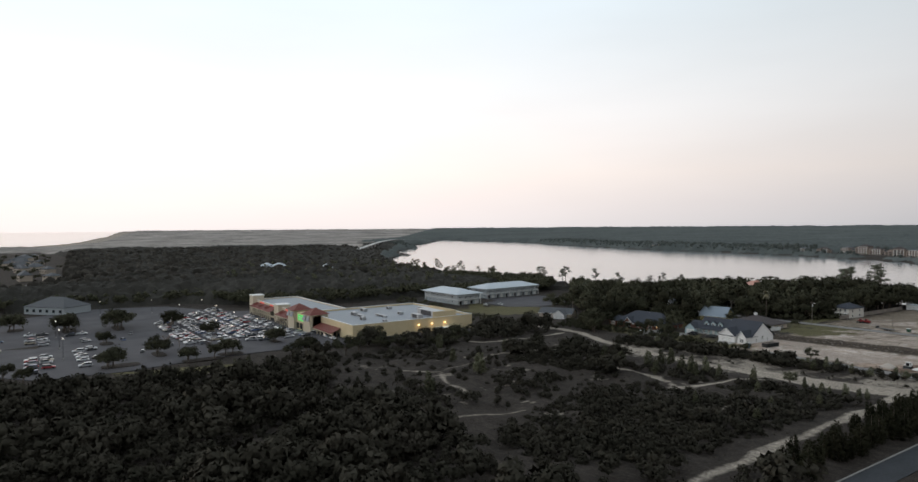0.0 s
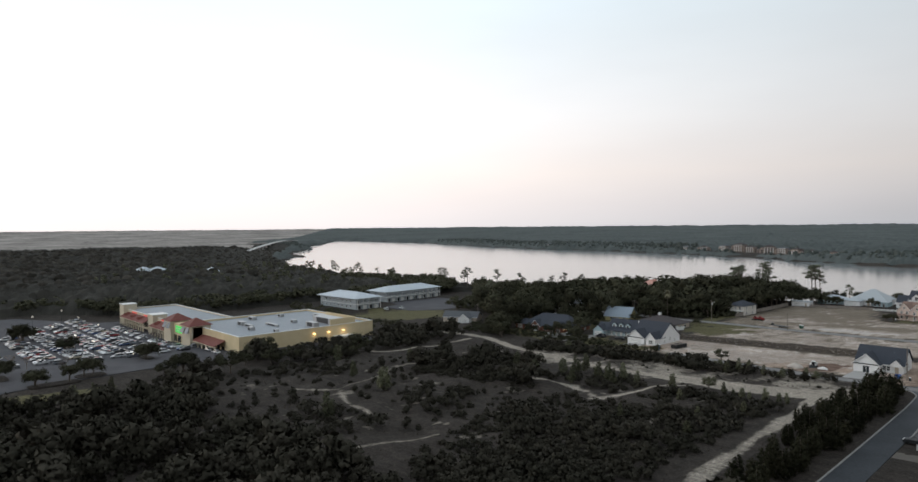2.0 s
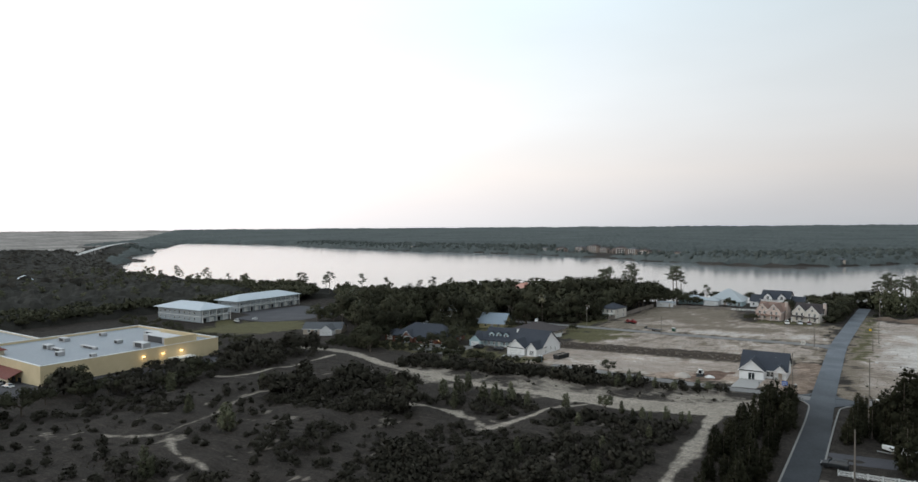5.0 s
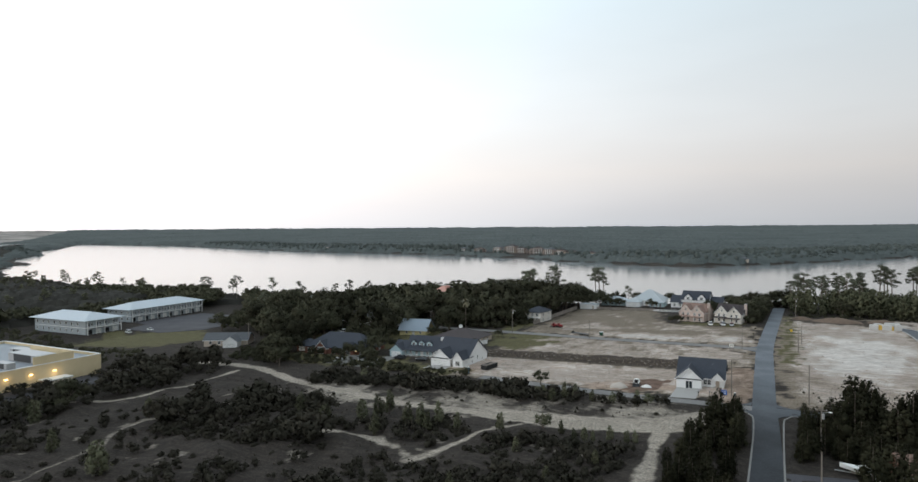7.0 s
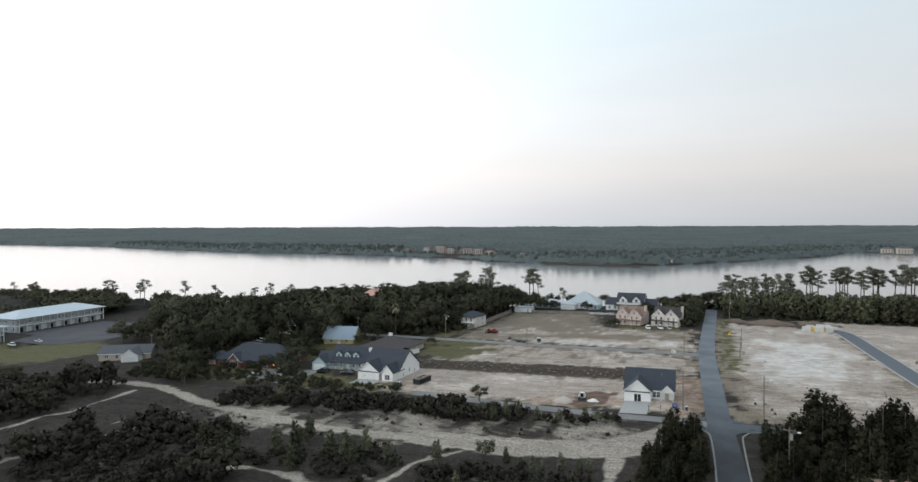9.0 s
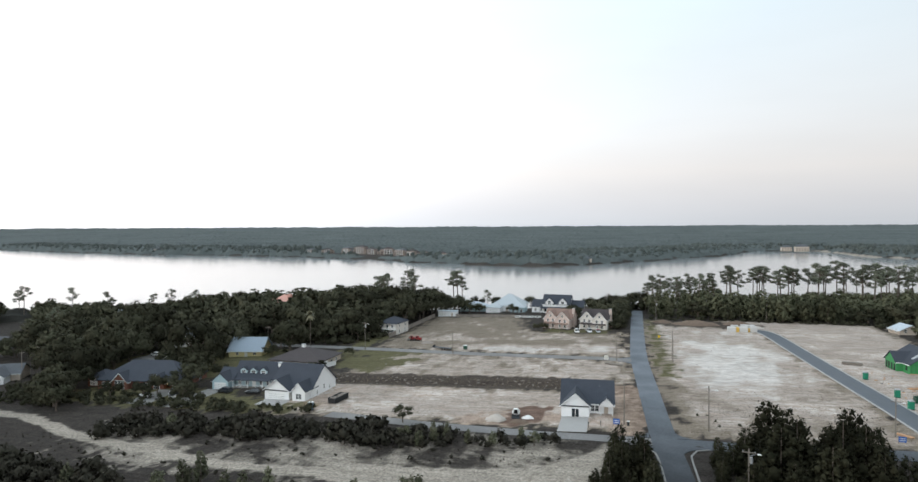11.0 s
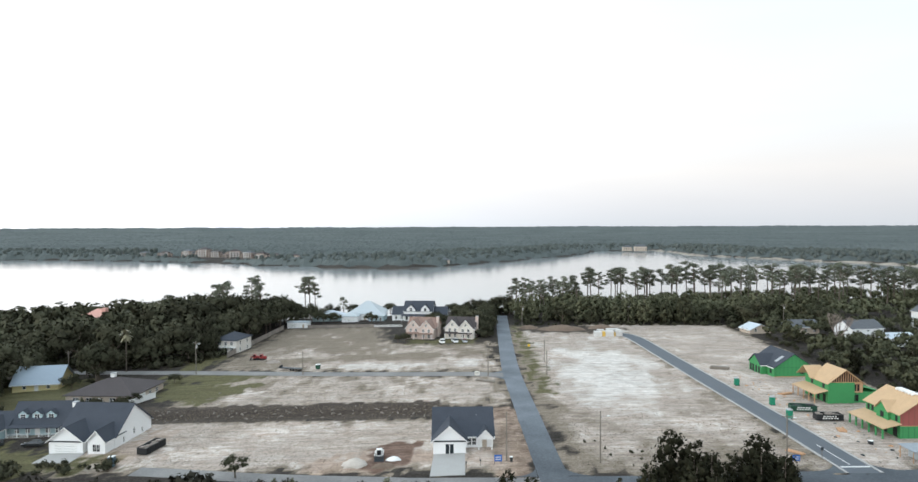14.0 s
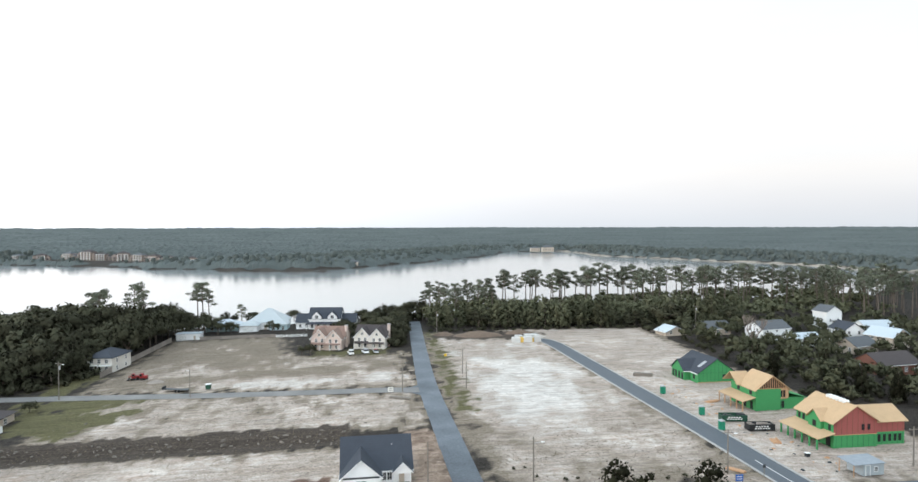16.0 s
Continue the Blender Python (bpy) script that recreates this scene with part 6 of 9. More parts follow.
def scatter(poly, spacing, seed, jitter=0.9, avoid=()):
    """Places in an outline, one in each cell of a jittered grid, clear of the lines and circles to avoid."""
    r = np.random.RandomState(seed)
    xs, ys = [p[0] for p in poly], [p[1] for p in poly]
    gx, gy = np.meshgrid(np.arange(min(xs), max(xs), spacing), np.arange(min(ys), max(ys), spacing))
    px = gx.ravel() + r.uniform(-0.5, 0.5, gx.size) * spacing * jitter
    py = gy.ravel() + r.uniform(-0.5, 0.5, gx.size) * spacing * jitter
    ok = signed(px, py, poly) > 0
    for pts, w in avoid:
        if len(pts) == 1:
            ok &= np.hypot(px - pts[0][0], py - pts[0][1]) > w
        else:
            ok &= line_dist(px, py, pts) > w
    return list(zip(px[ok].tolist(), py[ok].tolist()))


OAKS = [tree_proto("oak_tree", oak(s, 9.0, sp, 1250, 0.255), M_OAK, "dark evergreen oak with a broad uneven crown") for s, sp in ((101, 9.5), (102, 8.0), (103, 11.0))]
PINES = [tree_proto("pine_tree", tall_pine(s, 17.0, 1150, 0.2), M_PINE_T, "tall pine with a bare trunk and flat clumped crown") for s in (201, 202, 203, 204)]
YOUNG = [tree_proto("young_pine", bushy_pine(s, 6.0, 700, 0.20, w), M_PINE, "young bushy pine in sandy scrub") for s, w in ((301, 0.27), (302, 0.22), (303, 0.33))]
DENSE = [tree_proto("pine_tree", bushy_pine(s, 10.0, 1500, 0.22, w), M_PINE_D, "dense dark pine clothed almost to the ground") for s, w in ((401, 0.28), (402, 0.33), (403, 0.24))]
SHRUBS = [shrub(s, 2.3, 4.2, 95, 0.30, 5) for s in (501, 502, 503, 504)]
LOWOAK = [oak(s, 4.8, 7.0, 260, 0.33, 11) for s in (511, 512, 513)]
FAR_OAK = [oak(s, 9.0, 9.0, 190, 0.50, 10) for s in (521, 522, 523)]
FAR_PINE = [tall_pine(s, 15.0, 260, 0.4) for s in (531, 532, 533)]

random.seed(7)
TRACKS = [(smooth_line(p, 6), w + 1.6) for p, w in SAND_TRACKS]
ROADS = [(MAIN_ROAD, 5.0), (STREET_A, 5.0), (STREET_B_W, 4.5), (STREET_B_E, 5.0)]


def mixed_places(poly, spacing, seed, lo, hi, n, avoid=(), clump=0.0):
    """Places with a size and a kind each; clump makes them swell and thin out in drifts."""
    out = []
    for x, y in scatter(poly, spacing, seed, avoid=avoid):
        w = float(waves(np.array([x]), np.array([y]), 47, 38, 16)[0]) if clump else 0.0
        if w > -0.75 / max(clump, 0.01):
            out.append((x, y, random.uniform(lo, hi) * (1 + clump * max(-0.6, min(0.9, w))), random.randrange(n)))
    return out


# scrub on the dune field: low dark thickets
low, bushes = [], []
A_FORE = [(-188, -250), (-60, -250), (-42, -190), (-60, -148), (-95, -150), (-118, -160), (-160, -142), (-185, -128), (-196, -122), (-178, -160), (-172, -205)]
A_MID = [(-150, -62), (-140, -38), (-112, -42), (-93, -56), (-90, -72), (-106, -80), (-122, -80), (-140, -76)]
A_STORE = [(-226, -100), (-200, -108), (-180, -96), (-172, -60), (-178, -24), (-186, -6), (-218, 12), (-224, -40)]
A_ROW = [(-135, -20), (-100, -16), (-60, -17), (-22, -14), (-24, -9), (-60, -6), (-100, -4), (-135, -6)]
A_LOW = [(-62, -52), (-24, -47), (-22, -115), (-34, -150), (-62, -140), (-80, -96), (-72, -72)]
A_PINES = [(-95, -52), (-70, -43), (-60, -48), (-68, -60), (-92, -62)]
low += mixed_places(A_FORE, 4.6, 1, 0.7, 1.3, 3, TRACKS, 0.8)
low += mixed_places([(-95, -151), (-60, -250), (8, -250), (-1, -116), (-14, -116), (-34, -152), (-60, -149)], 4.8, 12, 0.6, 1.15, 3, TRACKS + ROADS, 0.8)
low += mixed_places([(-110, -92), (-92, -84), (-84, -104), (-100, -112)], 5.0, 13, 0.5, 0.9, 3, TRACKS)
low += mixed_places([(-178, -96), (-150, -84), (-150, -100), (-168, -124), (-186, -124)], 7.0, 14, 0.5, 1.0, 3, TRACKS)
low += mixed_places([(-124, -136), (-96, -146), (-84, -128), (-98, -118)], 7.0, 15, 0.5, 0.95, 3, TRACKS)
low += mixed_places(A_MID, 4.6, 2, 0.6, 1.15, 3, TRACKS, 0.7)
low += [(x, y, k * (0.5 if x < -194 and -100 < y < -30 else 1.0), j) for x, y, k, j in mixed_places(A_STORE, 5.2, 3, 0.7, 1.4, 3, TRACKS, 0.6)]
low += mixed_places([(-50, -96), (-26, -92), (-24, -118), (-36, -150), (-58, -140)], 5.0, 9, 0.5, 0.9, 3, TRACKS)
bushes += mixed_places(A_FORE, 4.6, 4, 0.6, 1.2, 4, TRACKS)
bushes += mixed_places(A_MID, 3.4, 5, 0.6, 1.1, 4, TRACKS)
bushes += [(x, y, k * (1.35 if x < -48 else 0.95), j) for x, y, k, j in mixed_places(A_ROW, 3.0, 6, 0.35, 1.4, 4, [(p, w - 1.2) for p, w in ROADS])]
low += mixed_places([(-135, -18), (-60, -15), (-60, -7), (-135, -6)], 6.0, 16, 0.4, 0.75, 3, ROADS)
bushes += mixed_places(A_LOW, 2.7, 7, 0.55, 1.15, 4, TRACKS, 0.35)
bushes += mixed_places(A_PINES, 3.2, 8, 0.6, 1.1, 4, TRACKS)
bushes += mixed_places([(-190, -135), (-100, -150), (-62, -100), (-92, -60), (-160, -62), (-185, -90)], 6.5, 10, 0.4, 1.1, 4, TRACKS)
bushes += mixed_places([(-135, -38), (-20, -46), (-12, -16), (-135, -20)], 6.5, 11, 0.2, 0.5, 4, [(p, w - 0.6) for p, w in TRACKS])
tagged(thicket("oak_scrub", low, LOWOAK, M_SCRUB, "dark low oak scrub covering the old dunes", "scrub"), "dark low oak scrub covering the old dunes")
HEATH = [shrub(s, 1.0, 2.2, 30, 0.22, 3, 0) for s in (541, 542, 543, 544)]
heath = mixed_places([(-200, -150), (-110, -165), (-40, -150), (-8, -120), (-8, -12), (-132, -10), (-190, -20)], 2.6, 17, 0.15, 0.45, 4, [(p, w - 1.0) for p, w in TRACKS])
heath = [p for p in heath if waves(np.array([p[0]]), np.array([p[1]]), 41, 26, 11)[0] > -0.25]
thicket("heath", heath, HEATH, M_HEATH, "knee-high brown heath and dry grass on the dunes", "scrub")
weeds = []
for poly, sp, seed, keep in (([(7, 2), (54, 3), (54, 42), (7, 46)], 2.0, 91, -0.1), ([(7, 46), (16, 46), (16, 180), (7, 182)], 2.4, 92, 0.0), ([(16, 46), (52, 42), (50, 150), (16, 170)], 4.5, 93, 0.2), ([(-100, 52), (-8, 50), (-8, 76), (-100, 88)], 3.0, 94, 0.1),
                             ([(-106, 104), (-10, 90), (-10, 136), (-50, 140), (-62, 190), (-104, 190)], 3.0, 95, -0.1), ([(-104, 37), (-24, 35), (-24, 50), (-104, 52)], 1.7, 96, -0.5), ([(-86, 6), (-40, 2), (-40, 9), (-86, 13)], 2.0, 97, -0.2), ([(63, 3), (102, 7), (98, 86), (104, 180), (66, 184), (64, 90)], 4.2, 98, 0.2)):
    spots = scatter(poly, sp * 0.7, seed, avoid=[(NEW_STREET, 4.6), (MAIN_ROAD, 4.0), (STREET_A, 3.6), (STREET_B_W, 3.0)])
    dens = waves(np.array([p[0] for p in spots]), np.array([p[1] for p in spots]), seed, 18, 7)
    weeds += [(x, y, random.uniform(0.08, 0.24), random.randrange(4)) for (x, y), d in zip(spots, dens) if d > keep]
thicket("weeds", weeds, HEATH, M_WEED, "dry brown weeds and tufts on the bare lots", "weeds")
thicket("shrub_thicket", bushes, SHRUBS, M_SCRUB, "low dark brown-green shrubs on sandy ground", "scrub")

# single young pines along the sand track
for x, y, s in ((-90.8, -51, 1.0), (-89.4, -46, 1.05), (-89, -41, 1.1), (-78, -49.5, 1.0), (-74, -50, 1.1), (-71.2, -51.7, 0.9), (-70.7, -47, 1.05), (-64.2, -49.4, 0.8), (-54.5, -46.3, 0.75),
                (-40.3, -43.8, 0.6), (-36.5, -46.5, 0.45), (-34, -46.6, 0.55), (-32.3, -46, 0.4), (-29, -44.1, 0.6), (-25.2, -44.7, 0.5), (-23.5, -44.1, 0.5), (-49.7, -12.2, 0.8), (-46.8, -11.3, 0.7),
                (-51.9, -15.8, 0.65), (-41.6, -12.7, 0.6), (-145, -97, 0.9), (-120.6, -102, 1.25), (-105, -132, 1.2), (-112, -50, 0.9), (-98, -57, 1.0), (-82, -58, 0.9), (-30, -10.5, 0.6), (-36, -13, 0.55),
                (-75, -12, 0.6), (-68, -13, 0.5), (-86, -12, 0.5), (-118, -12, 0.7), (-106, -11, 0.5), (-175, -84, 1.1), (-150, -68, 0.9), (-28, -60, 0.5), (-34, -72, 0.55), (-45, -60, 0.6), (-30, -85, 0.6), (-48, -84, 0.7)):
    plant(random.choice(YOUNG), x, y, s * random.uniform(0.95, 1.05), group="young pines on the dunes")
thin = [tree_proto("young_pine", oak(s, 6.2, 5.2, 620, 0.17), M_PINE, "open young pine with a wispy olive crown") for s in (601, 602)]
for x, y, s in ((-61.4, 0.9, 1.05), (-44.9, -43.2, 1.0), (-27, -12, 0.7), (-57, -11, 0.7), (-93, -9, 0.6)):
    plant(random.choice(thin), x, y, s, group="young pines on the dunes")

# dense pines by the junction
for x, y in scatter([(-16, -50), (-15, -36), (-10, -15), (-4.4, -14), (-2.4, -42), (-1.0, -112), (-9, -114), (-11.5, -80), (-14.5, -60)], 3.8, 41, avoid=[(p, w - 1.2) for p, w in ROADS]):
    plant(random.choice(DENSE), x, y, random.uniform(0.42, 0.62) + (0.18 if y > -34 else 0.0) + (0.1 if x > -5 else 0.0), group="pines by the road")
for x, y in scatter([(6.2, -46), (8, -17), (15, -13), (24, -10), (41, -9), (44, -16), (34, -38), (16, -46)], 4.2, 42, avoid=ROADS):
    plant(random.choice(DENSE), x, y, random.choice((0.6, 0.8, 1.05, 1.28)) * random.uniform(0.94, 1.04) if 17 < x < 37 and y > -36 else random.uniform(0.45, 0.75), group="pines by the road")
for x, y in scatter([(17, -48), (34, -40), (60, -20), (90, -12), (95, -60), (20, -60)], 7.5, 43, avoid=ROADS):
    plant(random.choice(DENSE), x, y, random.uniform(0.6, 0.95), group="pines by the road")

# trees round the old houses
HOUSES = [([(-103, 26)], 14), ([(-126, 34)], 14), ([(-168, 33)], 14), ([(-154, 36)], 14), ([(-154, 86)], 12), ([(-122, 69)], 15), ([(-221, 28)], 14), ([(-114, 140)], 9), ([(-190, 177)], 8), ([(-180, 75)], 8), ([(-72, 222)], 15), ([(-42, 213)], 16), ([(-92, 221)], 9)]
PALE = ([(-292, 172), (-280, 152)], 9)
VIEWS = [([(-156, 86), (-134, 54)], 11.5), ([(-192, 80), (-168, 46)], 9), ([(-204, 104), (-190, 84)], 7)]
near = scatter([(-192, 34), (-184, 12), (-180, 12), (-182, 44), (-152, 54), (-136, 52), (-136, 92), (-250, 110), (-262, 80), (-216, 50)], 8.0, 51, avoid=HOUSES + ROADS + VIEWS)
for x, y in near:
    plant(random.choice(OAKS), x, y, random.choice((0.9, 1.3, 1.7, 2.0)) * random.uniform(0.85, 1.15), squash=random.uniform(0.95, 1.3), group="trees round the old houses")
def p_tall(x, y):
    return -166 < x < -114 and 148 < y < 204


back = scatter([(-262, 128), (-155, 112), (-124, 108), (-112, 150), (-109, 200), (-118, 236), (-200, 218), (-262, 200)], 7.0, 52, avoid=HOUSES + ROADS)
front = [p for p in back if p[1] < 128 or p[0] > -128 or p_tall(*p)]
for x, y in front:
    plant(random.choice(OAKS), x, y, random.choice((0.8, 1.2, 1.6, 1.9)) * random.uniform(0.85, 1.15) + (0.6 if p_tall(x, y) and random.random() < 0.6 else 0), squash=random.uniform(0.9, 1.3), group="trees behind the side street")
thicket("woods", [(x, y, random.choice((1.5, 1.8, 2.1, 2.4)) * random.uniform(0.85, 1.1), random.randrange(3)) for x, y in back if (x, y) not in front], FAR_OAK, M_OAK, "dark oak woods behind the side street", "woods")
for x, y, s in ((-102, 224, 1.25), (-98, 219, 1.1), (-106, 229, 1.2), (-85.5, 234, 0.85), (-139, 196, 1.3), (-143, 200, 1.2), (-128, 205, 1.35), (-120, 196, 1.3), (-134, 186, 1.25), (-200, 214, 0.9), (-228, 206, 1.0), (-246, 202, 0.95), (-170, 206, 0.8), (-276, 190, 1.1), (-284, 186, 1.0),
                (-315, 182, 1.1), (-345, 186, 1.2), (-372, 176, 1.25), (-380, 180, 1.1), (-262, 196, 0.9), (-268, 202, 1.0), (-300, 170, 0.9), (-410, 182, 1.15), (-418, 186, 1.1)):
    plant(random.choice(PINES), x, y, s * (1.15 if x > -160 else 0.98), z=max(land_z(x, y), -10.5), group="tall pines by the bay")
for x, y, s in ((-136, 112, 1.0), (-120, 130, 0.7), (-121, 146, 0.9), (-108, 205, 0.8), (-100, 208, 0.9), (-92, 232, 0.8), (-80, 236, 0.7), (-60, 236, 0.7), (-25, 217, 0.85), (-18, 208, 0.9), (-10, 160, 0.8), (-9, 166, 0.8), (-8, 154, 0.7),
                (-22, 172, 0.9), (-30, 176, 0.9), (-42, 143, 0.5), (-45.5, 144, 0.42), (-12, 178, 0.9), (-8, 190, 0.9), (-7, 200, 0.95), (-10, 212, 1.0), (-14, 222, 0.9), (-3, 224, 1.0), (2, 226, 1.1), (6, 222, 1.0), (-7, 218, 0.9), (-6, 172, 0.8), (-5.5, 181, 0.9), (-16, 186, 0.9), (-20, 196, 1.0), (-14, 168, 0.8), (-33, 190, 0.7), (-66, 205, 0.6), (-28, 166, 0.6), (-111, 52, 0.35), (-114, 57, 0.35), (-140, 41, 0.6),
                (-150, 40, 0.6), (-112, 84, 0.35), (-139, 24, 0.35), (-104, 205, 0.95), (-98, 207, 1.05), (-91, 206, 0.9), (-101, 212, 1.2), (-86, 210, 0.6), (-110, 216, 1.2)):
    plant(random.choice(OAKS), x, y, s * 1.3, group="garden trees")

gardens = mixed_places([(-182, 8), (-112, 3), (-88, 4), (-90, 9), (-111, 11), (-140, 20), (-150, 20), (-178, 16)], 3.4, 55, 0.4, 1.25, 4, ROADS)
gardens += mixed_places([(-142, 46), (-112, 40), (-112, 58), (-136, 60)], 3.2, 56, 0.6, 1.3, 4, [([(-125, 34)], 11)])
gardens += mixed_places([(-6, 100), (-4.6, 140), (-8, 140), (-12, 100)], 5.0, 57, 0.12, 0.3, 4)
gardens += mixed_places([(103, 60), (135, 40), (170, 60), (200, 110), (170, 180), (104, 180), (106, 120)], 6.0, 58, 0.6, 1.3, 4, [([(106, 159)], 8), ([(129, 161)], 10), ([(150, 149)], 13), ([(150, 86)], 13)])
gardens += mixed_places([(6, 183), (60, 184), (110, 182), (165, 180), (165, 186), (6, 188)], 3.0, 59, 0.5, 1.0, 4)
gardens += mixed_places([(-262, 124), (-155, 110), (-124, 105), (-114, 118), (-112, 150), (-122, 150), (-126, 122), (-150, 124), (-262, 142)], 3.6, 65, 0.6, 1.7, 4, ROADS + VIEWS)
gardens += mixed_places([(-215, 14), (-190, 2), (-172, 4), (-170, 16), (-190, 18), (-210, 26)], 3.4, 66, 0.7, 1.3, 4, [([(-219, 26), (-208, 12)], 5.0)])
gardens += mixed_places([(-262, 92), (-150, 94), (-136, 90), (-137, 80), (-150, 84), (-262, 80)], 4.2, 67, 0.5, 1.4, 4, [([(-154, 86)], 12)] + VIEWS)
gardens += mixed_places([(-14, 150), (-5, 150), (-4.5, 214), (-2, 222), (8, 220), (8, 232), (-24, 226), (-22, 180)], 3.2, 68, 0.9, 1.8, 4, [([(-20, 155)], 8)])
gardens += mixed_places([(8, 3), (40, 3), (52, 12), (30, 14), (10, 22)], 5.0, 60, 0.15, 0.35, 4)
thicket("garden_shrubs", gardens, SHRUBS, M_OAK, "garden shrubs and hedges round the houses", "shrubs")
for x, y, s in ((-180, 21, 1.15), (-161, 15, 0.75), (-149, 15, 0.85), (-143, 29, 1.25), (-153, 46, 1.3), (-164, 47, 1.4), (-137, 17, 0.7), (-166, 54, 1.2), (-184, 24, 1.5), (-133, 15, 0.4), (-128, 13, 0.4), (-182, 17, 1.4), (-189, 28, 1.6), (-194, 40, 1.6), (-200, 48, 1.6), (-189, 36, 1.7), (-268, 66, 1.45), (-262, 73, 1.3), (-140, 88, 1.25), (-143.5, 80, 0.7), (-150, 99, 1.2), (-171, 4, 1.4), (-176, 8, 1.4), (-180, 11, 1.3), (-166, 0, 1.1), (-208, -98, 1.2), (-202, -133, 1.1), (-187, -122, 1.2), (-186, -68, 1.2), (-181, -74, 0.9), (-214, 64, 1.6), (-222, 72, 1.8), (-206, 70, 1.4), (-230, 60, 1.7), (-212, 56, 1.7), (-197, 88, 1.0), (-192, 94, 0.9), (-164, 69, 0.85), (-170, 62, 1.0), (-308, 158, 1.1), (-281, 168, 1.5), (-264, 150, 1.7), (-255, 160, 2.0), (-246, 150, 1.8), (-238, 159, 2.1), (-228, 150, 1.7), (-219, 160, 1.9), (-205, 156, 1.6), (-144, 24, 0.8), (-139, 22, 0.6), (-149, 21, 0.95),
                (-112.5, 60, 0.45), (-121, 55, 0.5)):
    plant(random.choice(OAKS), x, y, s, group="garden trees")

for x, y, s in ((-290, 112, 1.3), (-286, 98, 1.1), (-292, 124, 0.9), (-283, 84, 0.9), (-306, 134, 0.8)):
    plant(random.choice(OAKS), x, y, s, group="trees beside the flats")
for x, y, s in ((-292, 120, 0.85), (-300, 132, 0.9), (-288, 104, 0.75)):
    plant(random.choice(PINES), x, y, s, group="trees beside the flats")

# woods at the head of the road, a hedge of dense pines with tall ones behind
edge = scatter([(6, 188), (30, 190), (60, 189), (110, 187), (165, 184), (168, 200), (60, 206), (6, 204)], 5.6, 61)
HEDGE = [tree_proto("pine_tree", bushy_pine(s, 10.0, 900, 0.3, w), M_WOODS, "bushy green pine at the woods' edge") for s, w in ((411, 0.33), (412, 0.38))]
for x, y in edge:
    if y < 195:
        plant(random.choice(HEDGE + OAKS[:1]), x, y, random.choice((0.6, 0.9, 1.2, 1.45)) * random.uniform(0.9, 1.1), group="pines at the woods' edge")
thicket("woods", [(x, y, random.uniform(0.9, 1.4), random.randrange(3)) for x, y in edge if y >= 195], [bushy_pine(s, 10.0, 420, 0.4, 0.34) for s in (421, 422, 423)], M_WOODS, "dense young pine woods behind the lots", "woods")
deep = [(x, y, random.choice((0.7, 1.0, 1.35)) * random.uniform(0.85, 1.15), random.randrange(3)) for x, y in scatter([(5, 204), (168, 200), (260, 205), (300, 320), (100, 282), (20, 262), (5, 240)], 8.5, 62)]
thicket("woods", deep, FAR_OAK, M_WOODS, "dense evergreen woods along the shore", "woods")
for x, y in scatter([(48, 232), (110, 236), (210, 232), (215, 290), (110, 278), (48, 266)], 9.5, 63):
    if random.random() < 0.72:
        plant(random.choice(PINES), x, y, random.uniform(1.2, 1.55), group="tall pines along the shore")
for x, y in scatter([(6, 206), (44, 208), (44, 250), (8, 246)], 9.0, 64):
    plant(random.choice(PINES), x, y, random.uniform(0.95, 1.25), group="tall pines along the shore")
for x, y in scatter([(215, 190), (300, 190), (330, 300), (215, 280)], 12, 65):
    plant(random.choice(PINES), x, y, random.uniform(1.1, 1.45), group="tall pines along the shore")

# gardens east of the lots
east_trees = []
EH = [([(106, 159)], 8), ([(129, 161)], 9), ([(151, 149)], 13), ([(155, 135)], 9), ([(177, 139)], 8), ([(188, 126)], 13), ([(150, 86)], 13), ([(191, 171)], 9), ([(203, 155)], 9), ([(166, 116)], 8)]
for x, y in scatter([(103, 118), (108, 140), (104, 172), (170, 182), (230, 180), (230, 60), (150, 40), (112, 46), (104, 70)], 9.0, 71, avoid=EH):
    if random.random() < 0.95:
        east_trees.append((x, y, random.uniform(0.6, 1.3), random.randrange(3)))
thicket("garden_woods", east_trees, FAR_OAK, M_WOODS, "garden trees crowding round the houses east of the lots", "trees")
for x, y, s in ((114, 62, 0.9), (118, 58, 0.95), (124, 52, 0.95), (128, 86, 0.85), (113, 100, 0.75), (108, 84, 0.8), (112, 30, 0.7), (95, 9, 0.45), (99, 12, 0.4), (92, 5, 0.35)):
    plant(random.choice(DENSE), x, y, s, group="garden trees east of the lots")

# woods behind the shops and round the flats
wd = [(x, y, random.uniform(0.35, 0.6), random.randrange(3)) for x, y in scatter([(-395, 8), (-300, -18), (-240, -24), (-232, -10), (-250, 2), (-290, 0), (-330, 14), (-395, 20)], 6.0, 81)]
wd += [(x, y, random.uniform(1.1, 1.6), random.randrange(3)) for x, y in scatter([(-400, 60), (-378, 60), (-372, 140), (-345, 150), (-270, 120), (-258, 200), (-345, 190), (-400, 150)], 7.0, 82, avoid=[([(-290, 98), (-320, 124), (-430, 222)], 11), PALE])]
wd += [(x, y, random.uniform(1.1, 1.6), random.randrange(3)) for x, y in scatter([(-400, -92), (-480, -122), (-560, -100), (-560, 60), (-405, 60), (-394, 0)], 8.0, 83)]
